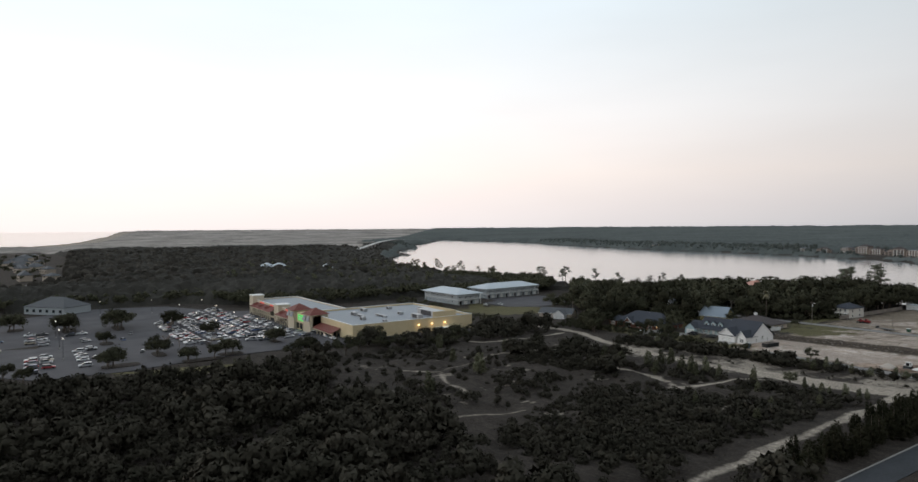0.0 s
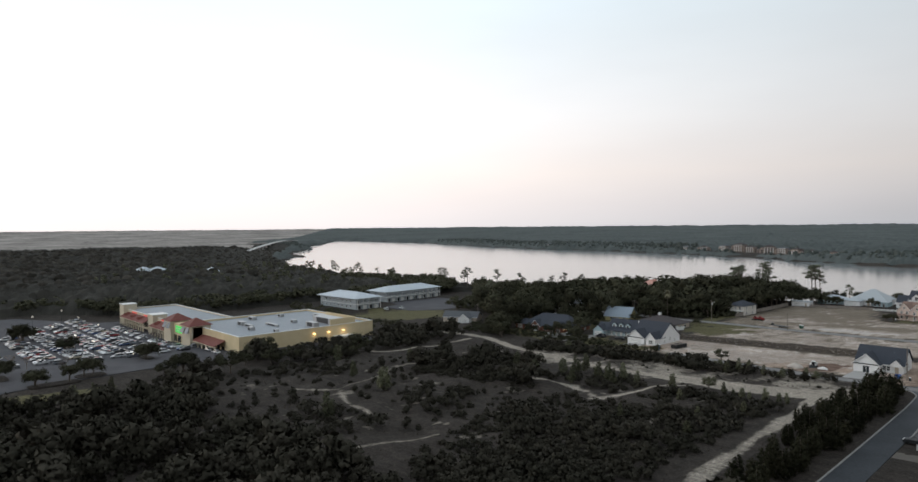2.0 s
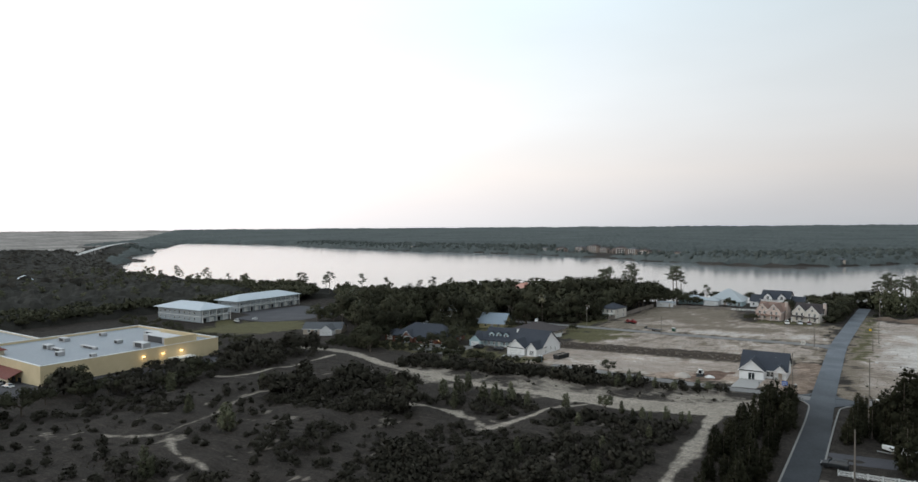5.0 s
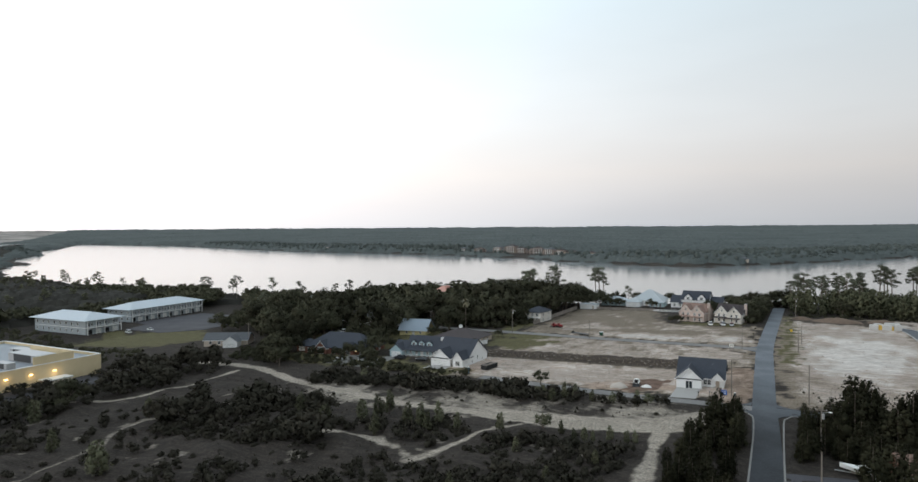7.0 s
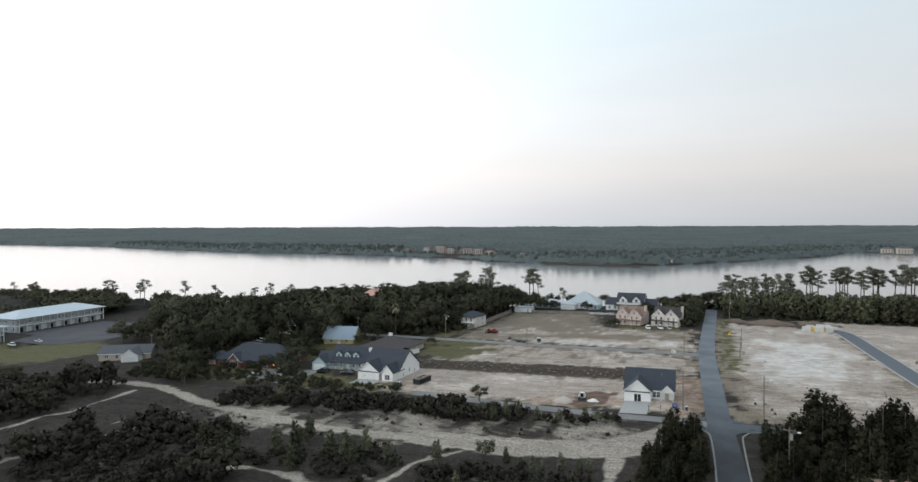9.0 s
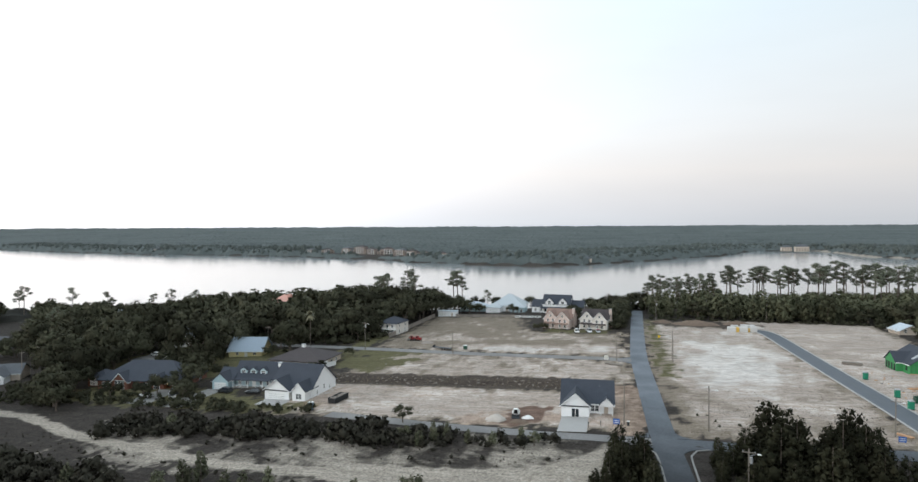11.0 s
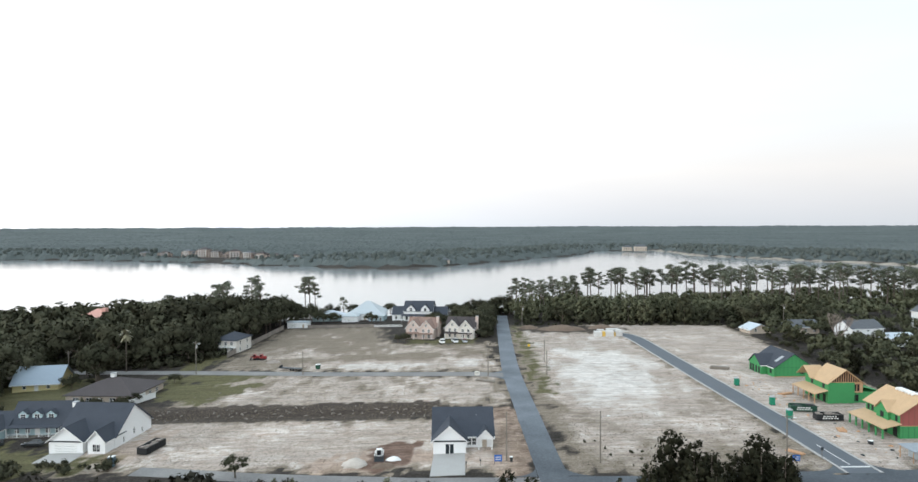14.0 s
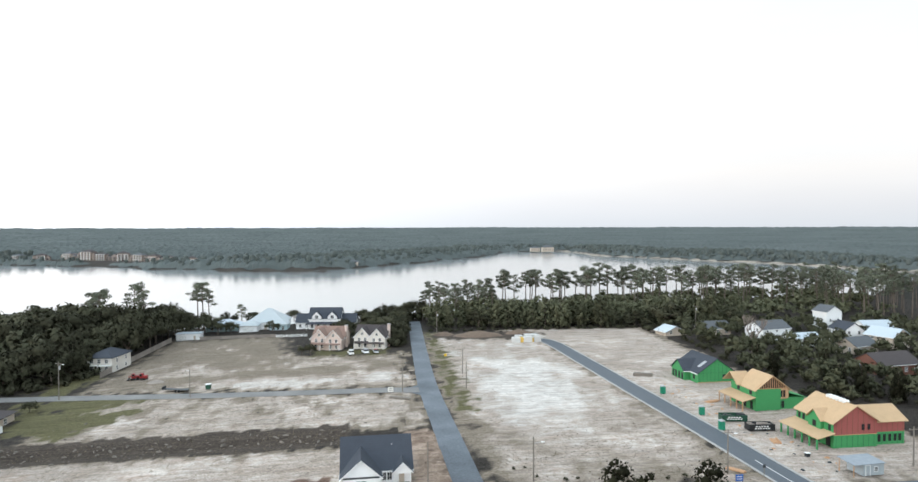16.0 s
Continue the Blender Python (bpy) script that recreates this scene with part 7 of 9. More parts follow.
wd += [(x, y, random.uniform(0.9, 1.4), random.randrange(3)) for x, y in scatter([(-560, 60), (-455, 60), (-455, 205), (-560, 200)], 8.5, 89)]
wd += [(x, y, random.uniform(0.8, 1.3), random.randrange(3)) for x, y in scatter([(-284, 84), (-262, 62), (-240, 60), (-255, 110), (-285, 118)], 8.0, 84, avoid=[([(-255, 122)], 10)])]
wd += [(x, y, random.uniform(0.9, 1.4), random.randrange(3)) for x, y in scatter([(-1600, -330), (-1500, -180), (-1000, -190), (-640, -208), (-600, -300), (-1000, -340)], 44.0, 86)]
wd += [(x, y, random.uniform(1.0, 1.7), random.randrange(3)) for x, y in scatter([(-560, -330), (-484, -330), (-476, -215), (-470, -132), (-482, -118), (-560, -100)], 8.5, 88)]
GAP = [(-290, 98), (-320, 124), (-430, 222)]
belt = [(-455, 140), (-400, 130), (-340, 150), (-262, 150), (-262, 205), (-300, 190), (-345, 188), (-400, 195), (-455, 205)]
wd += [(x, y, random.choice((1.25, 1.55, 1.8)) * random.uniform(0.9, 1.1), random.randrange(3)) for x, y in scatter(belt, 7.5, 87, avoid=[([(-324, 155)], 13), (GAP, 11), PALE])]
thicket("woods", wd, FAR_OAK, M_OAK, "dark oak woods round the shops and flats", "woods")
pw = [(x, y, random.uniform(0.85, 1.2), random.randrange(3)) for x, y in scatter([(-560, -90), (-400, 0), (-400, 185), (-520, 205), (-700, 215), (-760, 0)], 26.0, 85)]
thicket("pine_tops", pw, FAR_PINE, M_PINE, "pines standing above the oak woods", "woods")


# ---- palm and bare trees ----
def build_palm(x, y, height):
    root = tagged(new("palm_tree"), "fan palm with a slim grey trunk beside the side street", "palm")
    root.matrix_world = pose(x, y, gz(x))
    bm = bmesh.new()
    for k in range(8):
        tube((0.05 * math.sin(k), 0.04 * k, height * k / 8 - 0.2), (0.05 * math.sin(k + 1), 0.04 * (k + 1), height * (k + 1) / 8 - 0.2), 0.24 - 0.008 * k, 0.232 - 0.008 * k, 8, bm)
    part("trunk", bm, M_BARK, root)
    r = random.Random(5)
    for k in range(46):
        a, e = k * 2.4, radians(r.uniform(-55, 75))
        bm = bmesh.new()
        prev = None
        ln = r.uniform(2.1, 2.9)
        for j in range(6):
            u = j / 5
            q = Vector((math.cos(a) * math.cos(e) * ln * u, math.sin(a) * math.cos(e) * ln * u, height - 0.2 + math.sin(e) * ln * u - 0.9 * u * u))
            w = (0.06, 0.2, 0.5, 0.62, 0.42, 0.05)[j]
            sdir = Vector((-math.sin(a), math.cos(a), 0)) * w
            cur = [bm.verts.new(q - sdir + Vector((0, 0, -0.12 * w))), bm.verts.new(q + Vector((0, 0, 0.03))), bm.verts.new(q + sdir + Vector((0, 0, -0.12 * w)))]
            if prev:
                bm.faces.new([prev[0], prev[1], cur[1], cur[0]])
                bm.faces.new([prev[1], prev[2], cur[2], cur[1]])
            prev = cur
        part("frond", bm, M_PALM, root)


def bare_tree(x, y, height, seed, label):
    r = random.Random(seed)
    segs = []

    def grow(p, d, ln, rad, depth):
        q = p + d * ln
        segs.append((p[:], q[:], rad, rad * 0.65))
        if depth == 0:
            return
        for _ in range(3 if depth > 1 else 4):
            nd = (d + Vector((r.uniform(-1, 1), r.uniform(-1, 1), r.uniform(-0.2, 0.7))) * 0.62).normalized()
            grow(q - d * ln * r.uniform(0, 0.35), nd, ln * r.uniform(0.6, 0.8), rad * 0.6, depth - 1)
    grow(Vector((0, 0, -0.3)), Vector((0, 0, 1)), height * 0.3, height * 0.02, 5)
    v, f = wood_arrays(segs, 3)
    root = tagged(new("bare_tree"), label, "tree")
    root.matrix_world = pose(x, y, gz(x))
    o = new("crown", mesh_proto("crown", v, f, M_BARE))
    o.parent = root


build_palm(-138.7, 104, 14.0)
bare_tree(121, 116, 21, 1, "leafless pale tree standing among evergreens")
bare_tree(-122, 156, 12, 2, "leafless grey tree at the edge of the woods")
bare_tree(-14, 232, 10, 3, "leafless tree by the water")
bare_tree(-318, 150, 12, 4, "leafless tree against the bright water")
bare_tree(-330, 158, 11, 5, "leafless tree against the bright water")
for k, (bx, by, bh) in enumerate(((-268, -177, 9), (-262, -172, 8), (-240, -164, 9), (-234, -157, 8), (-333, -164, 8), (-300, -151, 8), (-352, -160, 8), (-284, -116, 9), (-296, -113, 8))):
    bare_tree(bx, by, bh, 20 + k, "leafless brown tree on a parking lot island")


# ---- the shopping centre ----
def build_shops():
    h = House("shopping_centre", -386, -101, "cream stucco shopping centre with red tiled canopies and lit signs", category="shopping centre", z=-8.6)
    g = -1.2
    # supermarket: walls, flat roof behind a parapet
    for x0, y0, x1, y1 in ((96, 0, 160, 0.5), (159.5, 0.5, 160, 70), (96, 69.5, 159.5, 70), (96, 0.5, 96.5, 69.5)):
        part("wall", box(x0, y0, g, x1, y1, 8.6), M_CREAM, h.root)
        part("parapet_cap", box(x0 - 0.1, y0 - 0.1, 8.6, x1 + 0.1, y1 + 0.1, 8.75), M_TRIM, h.root)
    part("flat_roof", box(96.5, 0.5, 7.4, 159.5, 69.5, 7.7), M_MEMBRANE, h.root)
    # row of small shops
    for x0, y0, x1, y1 in ((0, 0, 96, 0.5), (0, 0.5, 0.5, 30), (0.5, 29.5, 96, 30)):
        part("wall", box(x0, y0, g, x1, y1, 7.2), M_STUCCO, h.root)
        part("parapet_cap", box(x0 - 0.1, y0 - 0.1, 7.2, x1 + 0.1, y1 + 0.1, 7.35), M_TRIM, h.root)
    part("flat_roof", box(0.5, 0.5, 6.2, 96, 29.5, 6.5), M_MEMBRANE, h.root)
    # end tower and pylons between the shops
    for x0, x1, top in ((-2, 6, 10.0), (50, 58, 8.6)):
        part("tower", box(x0, -2.5, g, x1, 5, top), M_STUCCO, h.root)
        part("tower_cap", box(x0 - 0.3, -2.8, top, x1 + 0.3, 5.3, top + 0.35), M_TRIM, h.root)
    # entrance of the supermarket: broad cream front with two pyramid roofs
    part("entrance_front", box(86, -4.5, g, 120, 1.5, 8.8), M_CREAM, h.root)
    for cx in (90.5, 115.0):
        part("tower", box(cx - 5.0, -6, g, cx + 5.0, 4, 9.6), M_STUCCO, h.root)
        bm = bmesh.new()
        lo = [bm.verts.new((cx + a * 6, -1 + b * 6, 9.6)) for a, b in ((-1, -1), (1, -1), (1, 1), (-1, 1))]
        top = bm.verts.new((cx, -1, 13.0))
        bm.faces.new(lo[::-1])
        for i in range(4):
            bm.faces.new([lo[i], lo[(i + 1) % 4], top])
        part("pyramid_roof", bm, M_TILE, h.root)
        for s in (-1, 1):
            part("awning", prism([(-6.9, 6.2), (-6.0, 8.6), (-6.0, 8.8), (-7.1, 6.2)], "x", cx + s * 2.6 - 1.9, cx + s * 2.6 + 1.9), M_MEMBRANE, h.root)
    h.slab("y-", -4.5, 102.6, 4.6, 8.5, 3.2, 0.0, 0.25, "sign_board", M_SIGNGREEN, h.root, "lit green shop sign")
    for k, (w, z) in enumerate(((6.4, 6.4), (5.0, 5.3))):
        h.slab("y-", -4.75, 102.6, z, w, 0.45, 0.0, 0.08, "sign_bar", M_PAINT, h.root)
    for u in (97.5, 102.6, 107.7):
        h.slab("y-", -4.5, u, 0.0, 4.2, 3.2, -0.2, 0.03, "shop_window", M_GLASS, h.root)
    # red tiled canopies on columns
    for x0, x1, z in ((7, 49, 4.6), (59, 85, 4.4), (121, 146, 4.2)):
        part("canopy", prism([(-5.2, z - 1.0), (0.0, z + 1.1), (0.0, z + 1.3), (-5.2, z - 0.8)], "x", x0, x1), M_TILE, h.root)
        part("canopy_beam", box(x0, -5.0, z - 1.5, x1, -4.5, z - 0.9), M_STUCCO, h.root)
        n = int((x1 - x0) / 4.2)
        for k in range(n + 1):
            u = x0 + 0.4 + (x1 - x0 - 0.8) * k / n
            part("column", box(u - 0.3, -5.0, g, u + 0.3, -4.4, z - 1.5), M_STUCCO, h.root)
        for k in range(n):
            u = x0 + 0.4 + (x1 - x0 - 0.8) * (k + 0.5) / n
            h.slab("y-", 0, u, 0.1, 3.2, 2.6, -0.2, 0.03, "shop_window", M_GLASS, h.root)
        if x0 < 60:
            for k in range(3 if x0 == 7 else 2):
                part("canopy_dormer", prism([(x0 + 6 + k * 12 - 1.2, z + 0.1), (x0 + 6 + k * 12 + 1.2, z + 0.1), (x0 + 6 + k * 12, z + 1.3)], "y", -4.4, -1.0), M_TILE, h.root)
    for u, w in ((18, 8), (38, 6), (68, 7)):
        h.slab("y-", 0, u, 6.0, w, 0.8, 0.0, 0.15, "shop_sign", M_SIGNRED, h.root, "lit red shop sign")
    # roof plant
    for x, y, sx, sy, sz in ((118, 18, 5, 2.6, 1.8), (124, 18.5, 9, 1.4, 1.2), (136, 50, 18, 7, 3.0), (146, 40, 8, 3, 2.2), (122, 58, 10, 4, 2.0), (104, 30, 6, 2.4, 1.6), (128, 28, 12, 1.2, 1.1), (131, 40, 3, 2.4, 1.5), (138, 14, 3.2, 2.4, 1.6), (152, 20, 2, 2, 1.3), (106, 46, 3, 2.5, 1.5)):
        unit = part("roof_unit", box(x, y, 7.7, x + sx, y + sy, 7.7 + sz, bevel=0.1), M_GALV, h.root, "grey metal roof plant")
        part("grille", box(x + sx * 0.2, y - 0.04, 7.9, x + sx * 0.8, y, 7.5 + sz), M_STEEL, unit)
    part("plant_screen", box(132, 60, 7.7, 159, 60.3, 11.4), M_CREAM, h.root)
    part("plant_screen", box(158.6, 46, 7.7, 158.9, 60, 11.4), M_CREAM, h.root)
    # east wall: lamps, doors, loading bay
    for y in (36.5, 44.5, 52.5):
        part("wall_lamp", box(160.0, y - 0.5, 5.6, 160.5, y + 0.5, 6.0, bevel=0.05), M_LAMP, h.root, "lit wall lamp")
        ld = bpy.data.lights.new("wall_lamp_light", "POINT")
        ld.energy, ld.color, ld.shadow_soft_size = 130, (1.0, 0.72, 0.36), 0.3
        lo = new("wall_lamp_light", ld)
        lo.matrix_world = pose(-386 + 161.2, -101 + y, -8.6 + 5.4)
    for y in (9, 34, 58):
        h.slab("x+", 160, y, g, 1.2, 2.3, -0.1, 0.04, "door", M_STEEL, h.root)
    part("loading_bay", box(160, 47, g, 165, 56, 3.4), M_STUCCO, h.root)
    part("loading_bay_roof", box(160.02, 46.8, 3.4, 165.2, 56.2, 3.7), M_TRIM, h.root)
    for u in (49.4, 53.6):
        h.slab("x+", 165, u, g, 3.0, 3.2, -0.1, 0.04, "dock_door", M_GALV, h.root)


PARK_EAST = [(-214, -104), (-222, -140), (-220, -168), (-212, -200), (-214, -228), (-265, -262), (-315, -262), (-315, -100), (-226, -100)]
PARK_WEST = [(-315, -262), (-370, -262), (-440, -235), (-468, -192), (-455, -146), (-420, -128), (-396, -112), (-392, -100), (-315, -100)]
for outline in (PARK_EAST, PARK_WEST):
    pad("parking_lot", outline, M_LOT, 0.25, "wide asphalt parking lot with tree islands", "parking lot")
for x, y, k in ((-180, -184, 0.75), (-184, -178, 0.6), (-187, -172, 0.8), (-189, -166, 0.7), (-177, -190, 0.65), (-192, -160, 0.8), (-175, -196, 0.8)):
    plant(random.choice(YOUNG), x, y, k, group="young trees along the parking lot")
pad("service_lane", [(-226, -100), (-214, -104), (-208, -84), (-209, -40), (-226, -36)], M_LOT, 0.22, "asphalt service lane beside the shops", "road")
build_shops()


def islands():
    r = random.Random(9)
    for x, y, w, d in ((-384, -236, 12, 8), (-366, -211, 26, 7), (-359, -187, 22, 6), (-303, -198, 14, 6), (-227, -200, 10, 14), (-247, -183, 16, 5), (-219, -171, 8, 16), (-226, -158, 10, 10), (-250, -131, 12, 4), (-353, -161, 14, 5), (-300, -150, 10, 4)):
        pts = []
        for k in range(16):
            a = 6.2832 * k / 16
            c, s = math.cos(a), math.sin(a)
            pts.append((x + w / 2 * math.copysign(abs(c) ** 0.6, c), y + d / 2 * math.copysign(abs(s) ** 0.6, s)))
        pad("planted_island", pts, ground.data.materials[0], 0.42, "raised planted island in the parking lot", "island")
        for _ in range(max(2, int(w * d / 40))):
            plant(random.choice(OAKS), x + r.uniform(-w, w) * 0.35, y + r.uniform(-d, d) * 0.35, r.uniform(0.85, 1.2) * (1.45 if x < -340 else 1.0), group="trees on the parking lot islands")


islands()
for x, y, s in ((-206, -132, 0.95), (-210, -128, 0.85), (-206.6, -102, 1.15), (-203, -98, 0.9), (-200, -140, 0.8), (-191, -104, 0.8), (-196, -112, 0.7), (-180, -84, 0.7), (-190, -96, 0.8), (-214, -95, 0.6), (-236, -250, 0.8), (-222, -238, 0.9), (-212, -232, 0.8)):
    plant(random.choice(OAKS), x, y, s * 1.1, group="trees by the parking lot")


# ---- cars ----
def car_paint():
    m = bpy.data.materials.new("car_paint")
    m.use_nodes = True
    n, L = m.node_tree.nodes, m.node_tree.links
    b = n["Principled BSDF"]
    b.inputs["Roughness"].default_value = 0.3
    b.inputs["Coat Weight"].default_value = 0.5
    info = n.new("ShaderNodeObjectInfo")
    ramp = n.new("ShaderNodeValToRGB")
    ramp.color_ramp.interpolation = "CONSTANT"
    cols = [(0, (0.75, 0.76, 0.77)), (0.22, (0.42, 0.43, 0.45)), (0.48, (0.03, 0.032, 0.036)), (0.66, (0.12, 0.13, 0.15)), (0.76, (0.30, 0.02, 0.025)), (0.84, (0.05, 0.09, 0.2)), (0.92, (0.40, 0.35, 0.27))]
    while len(ramp.color_ramp.elements) < len(cols):
        ramp.color_ramp.elements.new(0.5)
    for e, (p, c) in zip(ramp.color_ramp.elements, cols):
        e.position, e.color = p, (*c, 1)
    L.new(info.outputs["Random"], ramp.inputs["Fac"])
    L.new(ramp.outputs["Color"], b.inputs["Base Color"])
    return m


M_CAR = car_paint()


def build_car(kind):
    """A parked car facing +y: painted body, dark glasshouse, four wheels, lights."""
    root = new("car")
    tagged(root, {"sedan": "parked saloon car with dark windows", "suv": "parked tall estate car with dark windows", "pickup": "parked pickup truck with an open bed"}[kind], "car", "cars in the parking lot")
    L, W, H = {"sedan": (4.7, 1.8, 1.42), "suv": (4.8, 1.92, 1.75), "pickup": (5.6, 1.95, 1.8)}[kind]
    b = 0.62 * H
    body = prism([(-L / 2, 0.32), (-L / 2 + 0.1, b * 0.95), (-L * 0.28, b), (L * 0.22, b), (L / 2 - 0.25, b * 0.86), (L / 2, b * 0.6), (L / 2 - 0.05, 0.3)], "x", -W / 2, W / 2)
    bmesh.ops.bevel(body, geom=[e for e in body.edges if abs(e.verts[0].co.x - e.verts[1].co.x) < 0.01], offset=0.09, segments=1, affect="EDGES")
    part("body", body, M_CAR, root)
    y0, y1 = {"sedan": (-L * 0.36, L * 0.22), "suv": (-L * 0.47, L * 0.24), "pickup": (-L * 0.06, L * 0.26)}[kind]
    k = 0.9 if kind == "suv" else 0.7
    cab = bmesh.new()
    lo = [cab.verts.new((x, y, b - 0.02)) for x, y in ((-W / 2 + 0.06, y0), (W / 2 - 0.06, y0), (W / 2 - 0.06, y1), (-W / 2 + 0.06, y1))]
    hi = [cab.verts.new((x, y, H - 0.06)) for x, y in ((-W / 2 + 0.22, y0 + (1 - k) * 1.5), (W / 2 - 0.22, y0 + (1 - k) * 1.5), (W / 2 - 0.22, y1 - 0.75), (-W / 2 + 0.22, y1 - 0.75))]
    cab.faces.new(hi)
    for i in range(4):
        cab.faces.new([lo[i], lo[(i + 1) % 4], hi[(i + 1) % 4], hi[i]])
    part("glasshouse", cab, M_GLASS, root)
    part("roof", box(-W / 2 + 0.2, y0 + (1 - k) * 1.5 - 0.02, H - 0.07, W / 2 - 0.2, y1 - 0.73, H, bevel=0.03), M_CAR, root)
    if kind == "pickup":
        part("bed", box(-W / 2 + 0.12, -L / 2 + 0.14, b - 0.1, W / 2 - 0.12, -L * 0.09, b + 0.01), M_DARK, root)
    for x in (-W / 2 + 0.12, W / 2 - 0.12):
        for y in (-L * 0.31, L * 0.31):
            part("wheel", tube((x - 0.12, y, 0.33), (x + 0.12, y, 0.33), 0.33, 0.33, 10), M_RUBBER, root)
        s = math.copysign(1, x)
        part("headlight", box(s * (W / 2 - 0.45) - 0.2, L / 2 - 0.12, b * 0.62, s * (W / 2 - 0.45) + 0.2, L / 2 - 0.02, b * 0.8), M_TRIM, root)
    return root


CARS = [build_car(k) for k in ("sedan", "suv", "pickup")]
random.seed(12)
spots = []
for y, face in ((-113, 180), (-121, 0), (-126.4, 180), (-134, 0), (-139.4, 180), (-147, 0), (-152.4, 180), (-160, 0), (-165.4, 180)):
    x = -412 + max(0, (-128 - y)) * 1.2 + (50 if y > -116 else 0)
    while x < -256:
        if random.random() < (0.62 if x < -275 else 0.45):
            spots.append((x + random.uniform(-0.2, 0.2), y + random.uniform(-0.3, 0.3), face))
        x += 2.85
for y, face in ((-206, 0), (-211.5, 180), (-224, 0), (-229.5, 180), (-243, 0)):
    x = -360
    while x < -226:
        if random.random() < 0.2:
            spots.append((x, y + random.uniform(-0.3, 0.3), face))
        x += 2.85
spots += [(-258, -188, 80), (-236, -176, 95), (-270, -174, 85), (-246, -106.5, 90), (-262, -107, 90), (-345, -108, 90), (-236, -107, 95), (-300, -176, 70), (-330, -184, 260), (-216, -92, 10), (-310, -190, 100), (-400, -120, 80)]
islands_at = ((-384, -236, 8), (-366, -211, 14), (-359, -187, 12), (-303, -198, 8), (-227, -200, 8), (-247, -183, 8), (-219, -171, 8), (-226, -158, 6), (-250, -131, 5), (-353, -161, 7), (-300, -150, 5))
spots = [s for s in spots if all(math.hypot(s[0] - a, s[1] - b) > c for a, b, c in islands_at)]
for i, (x, y, face) in enumerate(spots):
    src = CARS[random.choice((0, 0, 1, 1, 1, 2))]
    m = pose(x, y, gz(x) + 0.26, 0, 0, face + random.uniform(-2, 2))
    if i < 3:
        CARS[i].matrix_basis = m
    else:
        copy_thing(src, m)
for x, y, face, k, lab in ((-316, 58, 80, 0, "white car parked by the flats"), (-318, 46, 75, 1, "white car parked by the flats"), (7.6, -58.6, 90, 1, "dark car parked on a side drive"), (20.0, -50.2, 95, 0, "white car parked on the side drive"), (-21.5, 140.6, 15, 1, "car parked in front of the twin-gabled house"),
                     (-17.5, 140.2, 8, 0, "car parked in front of the twin-gabled house"), (-26.8, 140.0, 10, 1, "covered vehicle under a pale tarpaulin"), (-143, 21, 60, 1, "car parked in a garden drive"), (-150, 17, 75, 0, "car parked in a garden drive"),
                     (-127.5, 24.5, 80, 1, "dark car parked before the blue cottage"), (-117.5, 24.0, 95, 0, "dark car parked before the blue cottage"), (-141, 17.5, 40, 2, "white car parked in a garden drive"),
                     (-196, 78, 70, 1, "white car parked in a yard among trees"), (-192.5, 77, 75, 0, "white car parked in a yard among trees"), (-189, 75.5, 70, 1, "dark car parked in a yard among trees"), (-185, 73, 72, 0, "white car parked in a yard among trees")):
    c = copy_thing(CARS[k], pose(x, y, gz(x) + 0.1, 0, 0, face))
    tagged(c, lab, "car", "cars by the houses")
    paint = M_SKIPBK if "dark" in lab else M_TRIM if "white" in lab or "pale" in lab else None
    for o in c.children:
        if paint and o.name.split(".")[0] in ("body", "roof"):
            o.data = o.data.copy()
            o.data.materials[0] = paint


# ---- lamp posts in the parking lot ----
def lamp_post(x, y):
    root = tagged(new("street_lamp"), "tall steel parking lot lamp post with a lit head", "street lamp", "parking lot lamps")
    root.matrix_world = pose(x, y, gz(x) + 0.2)
    part("pole", tube((0, 0, -0.2), (0, 0, 9.0), 0.12, 0.08), M_STEEL, root)
    part("base", tube((0, 0, -0.2), (0, 0, 0.7), 0.3, 0.28), M_CONC, root)
    part("arm", box(-1.0, -0.04, 8.95, 1.0, 0.04, 9.03), M_STEEL, root)
    for s in (-1, 1):
        part("lamp_head", box(s * 1.0 - 0.35, -0.2, 8.9, s * 1.0 + 0.35, 0.2, 9.1, bevel=0.05), M_LAMPW, root)


for x, y in ((-400, -132), (-360, -132), (-320, -132), (-275, -132), (-380, -150), (-330, -150), (-285, -150), (-340, -218), (-300, -218), (-262, -218), (-420, -160), (-255, -150), (-430, -190)):
    lamp_post(x, y)


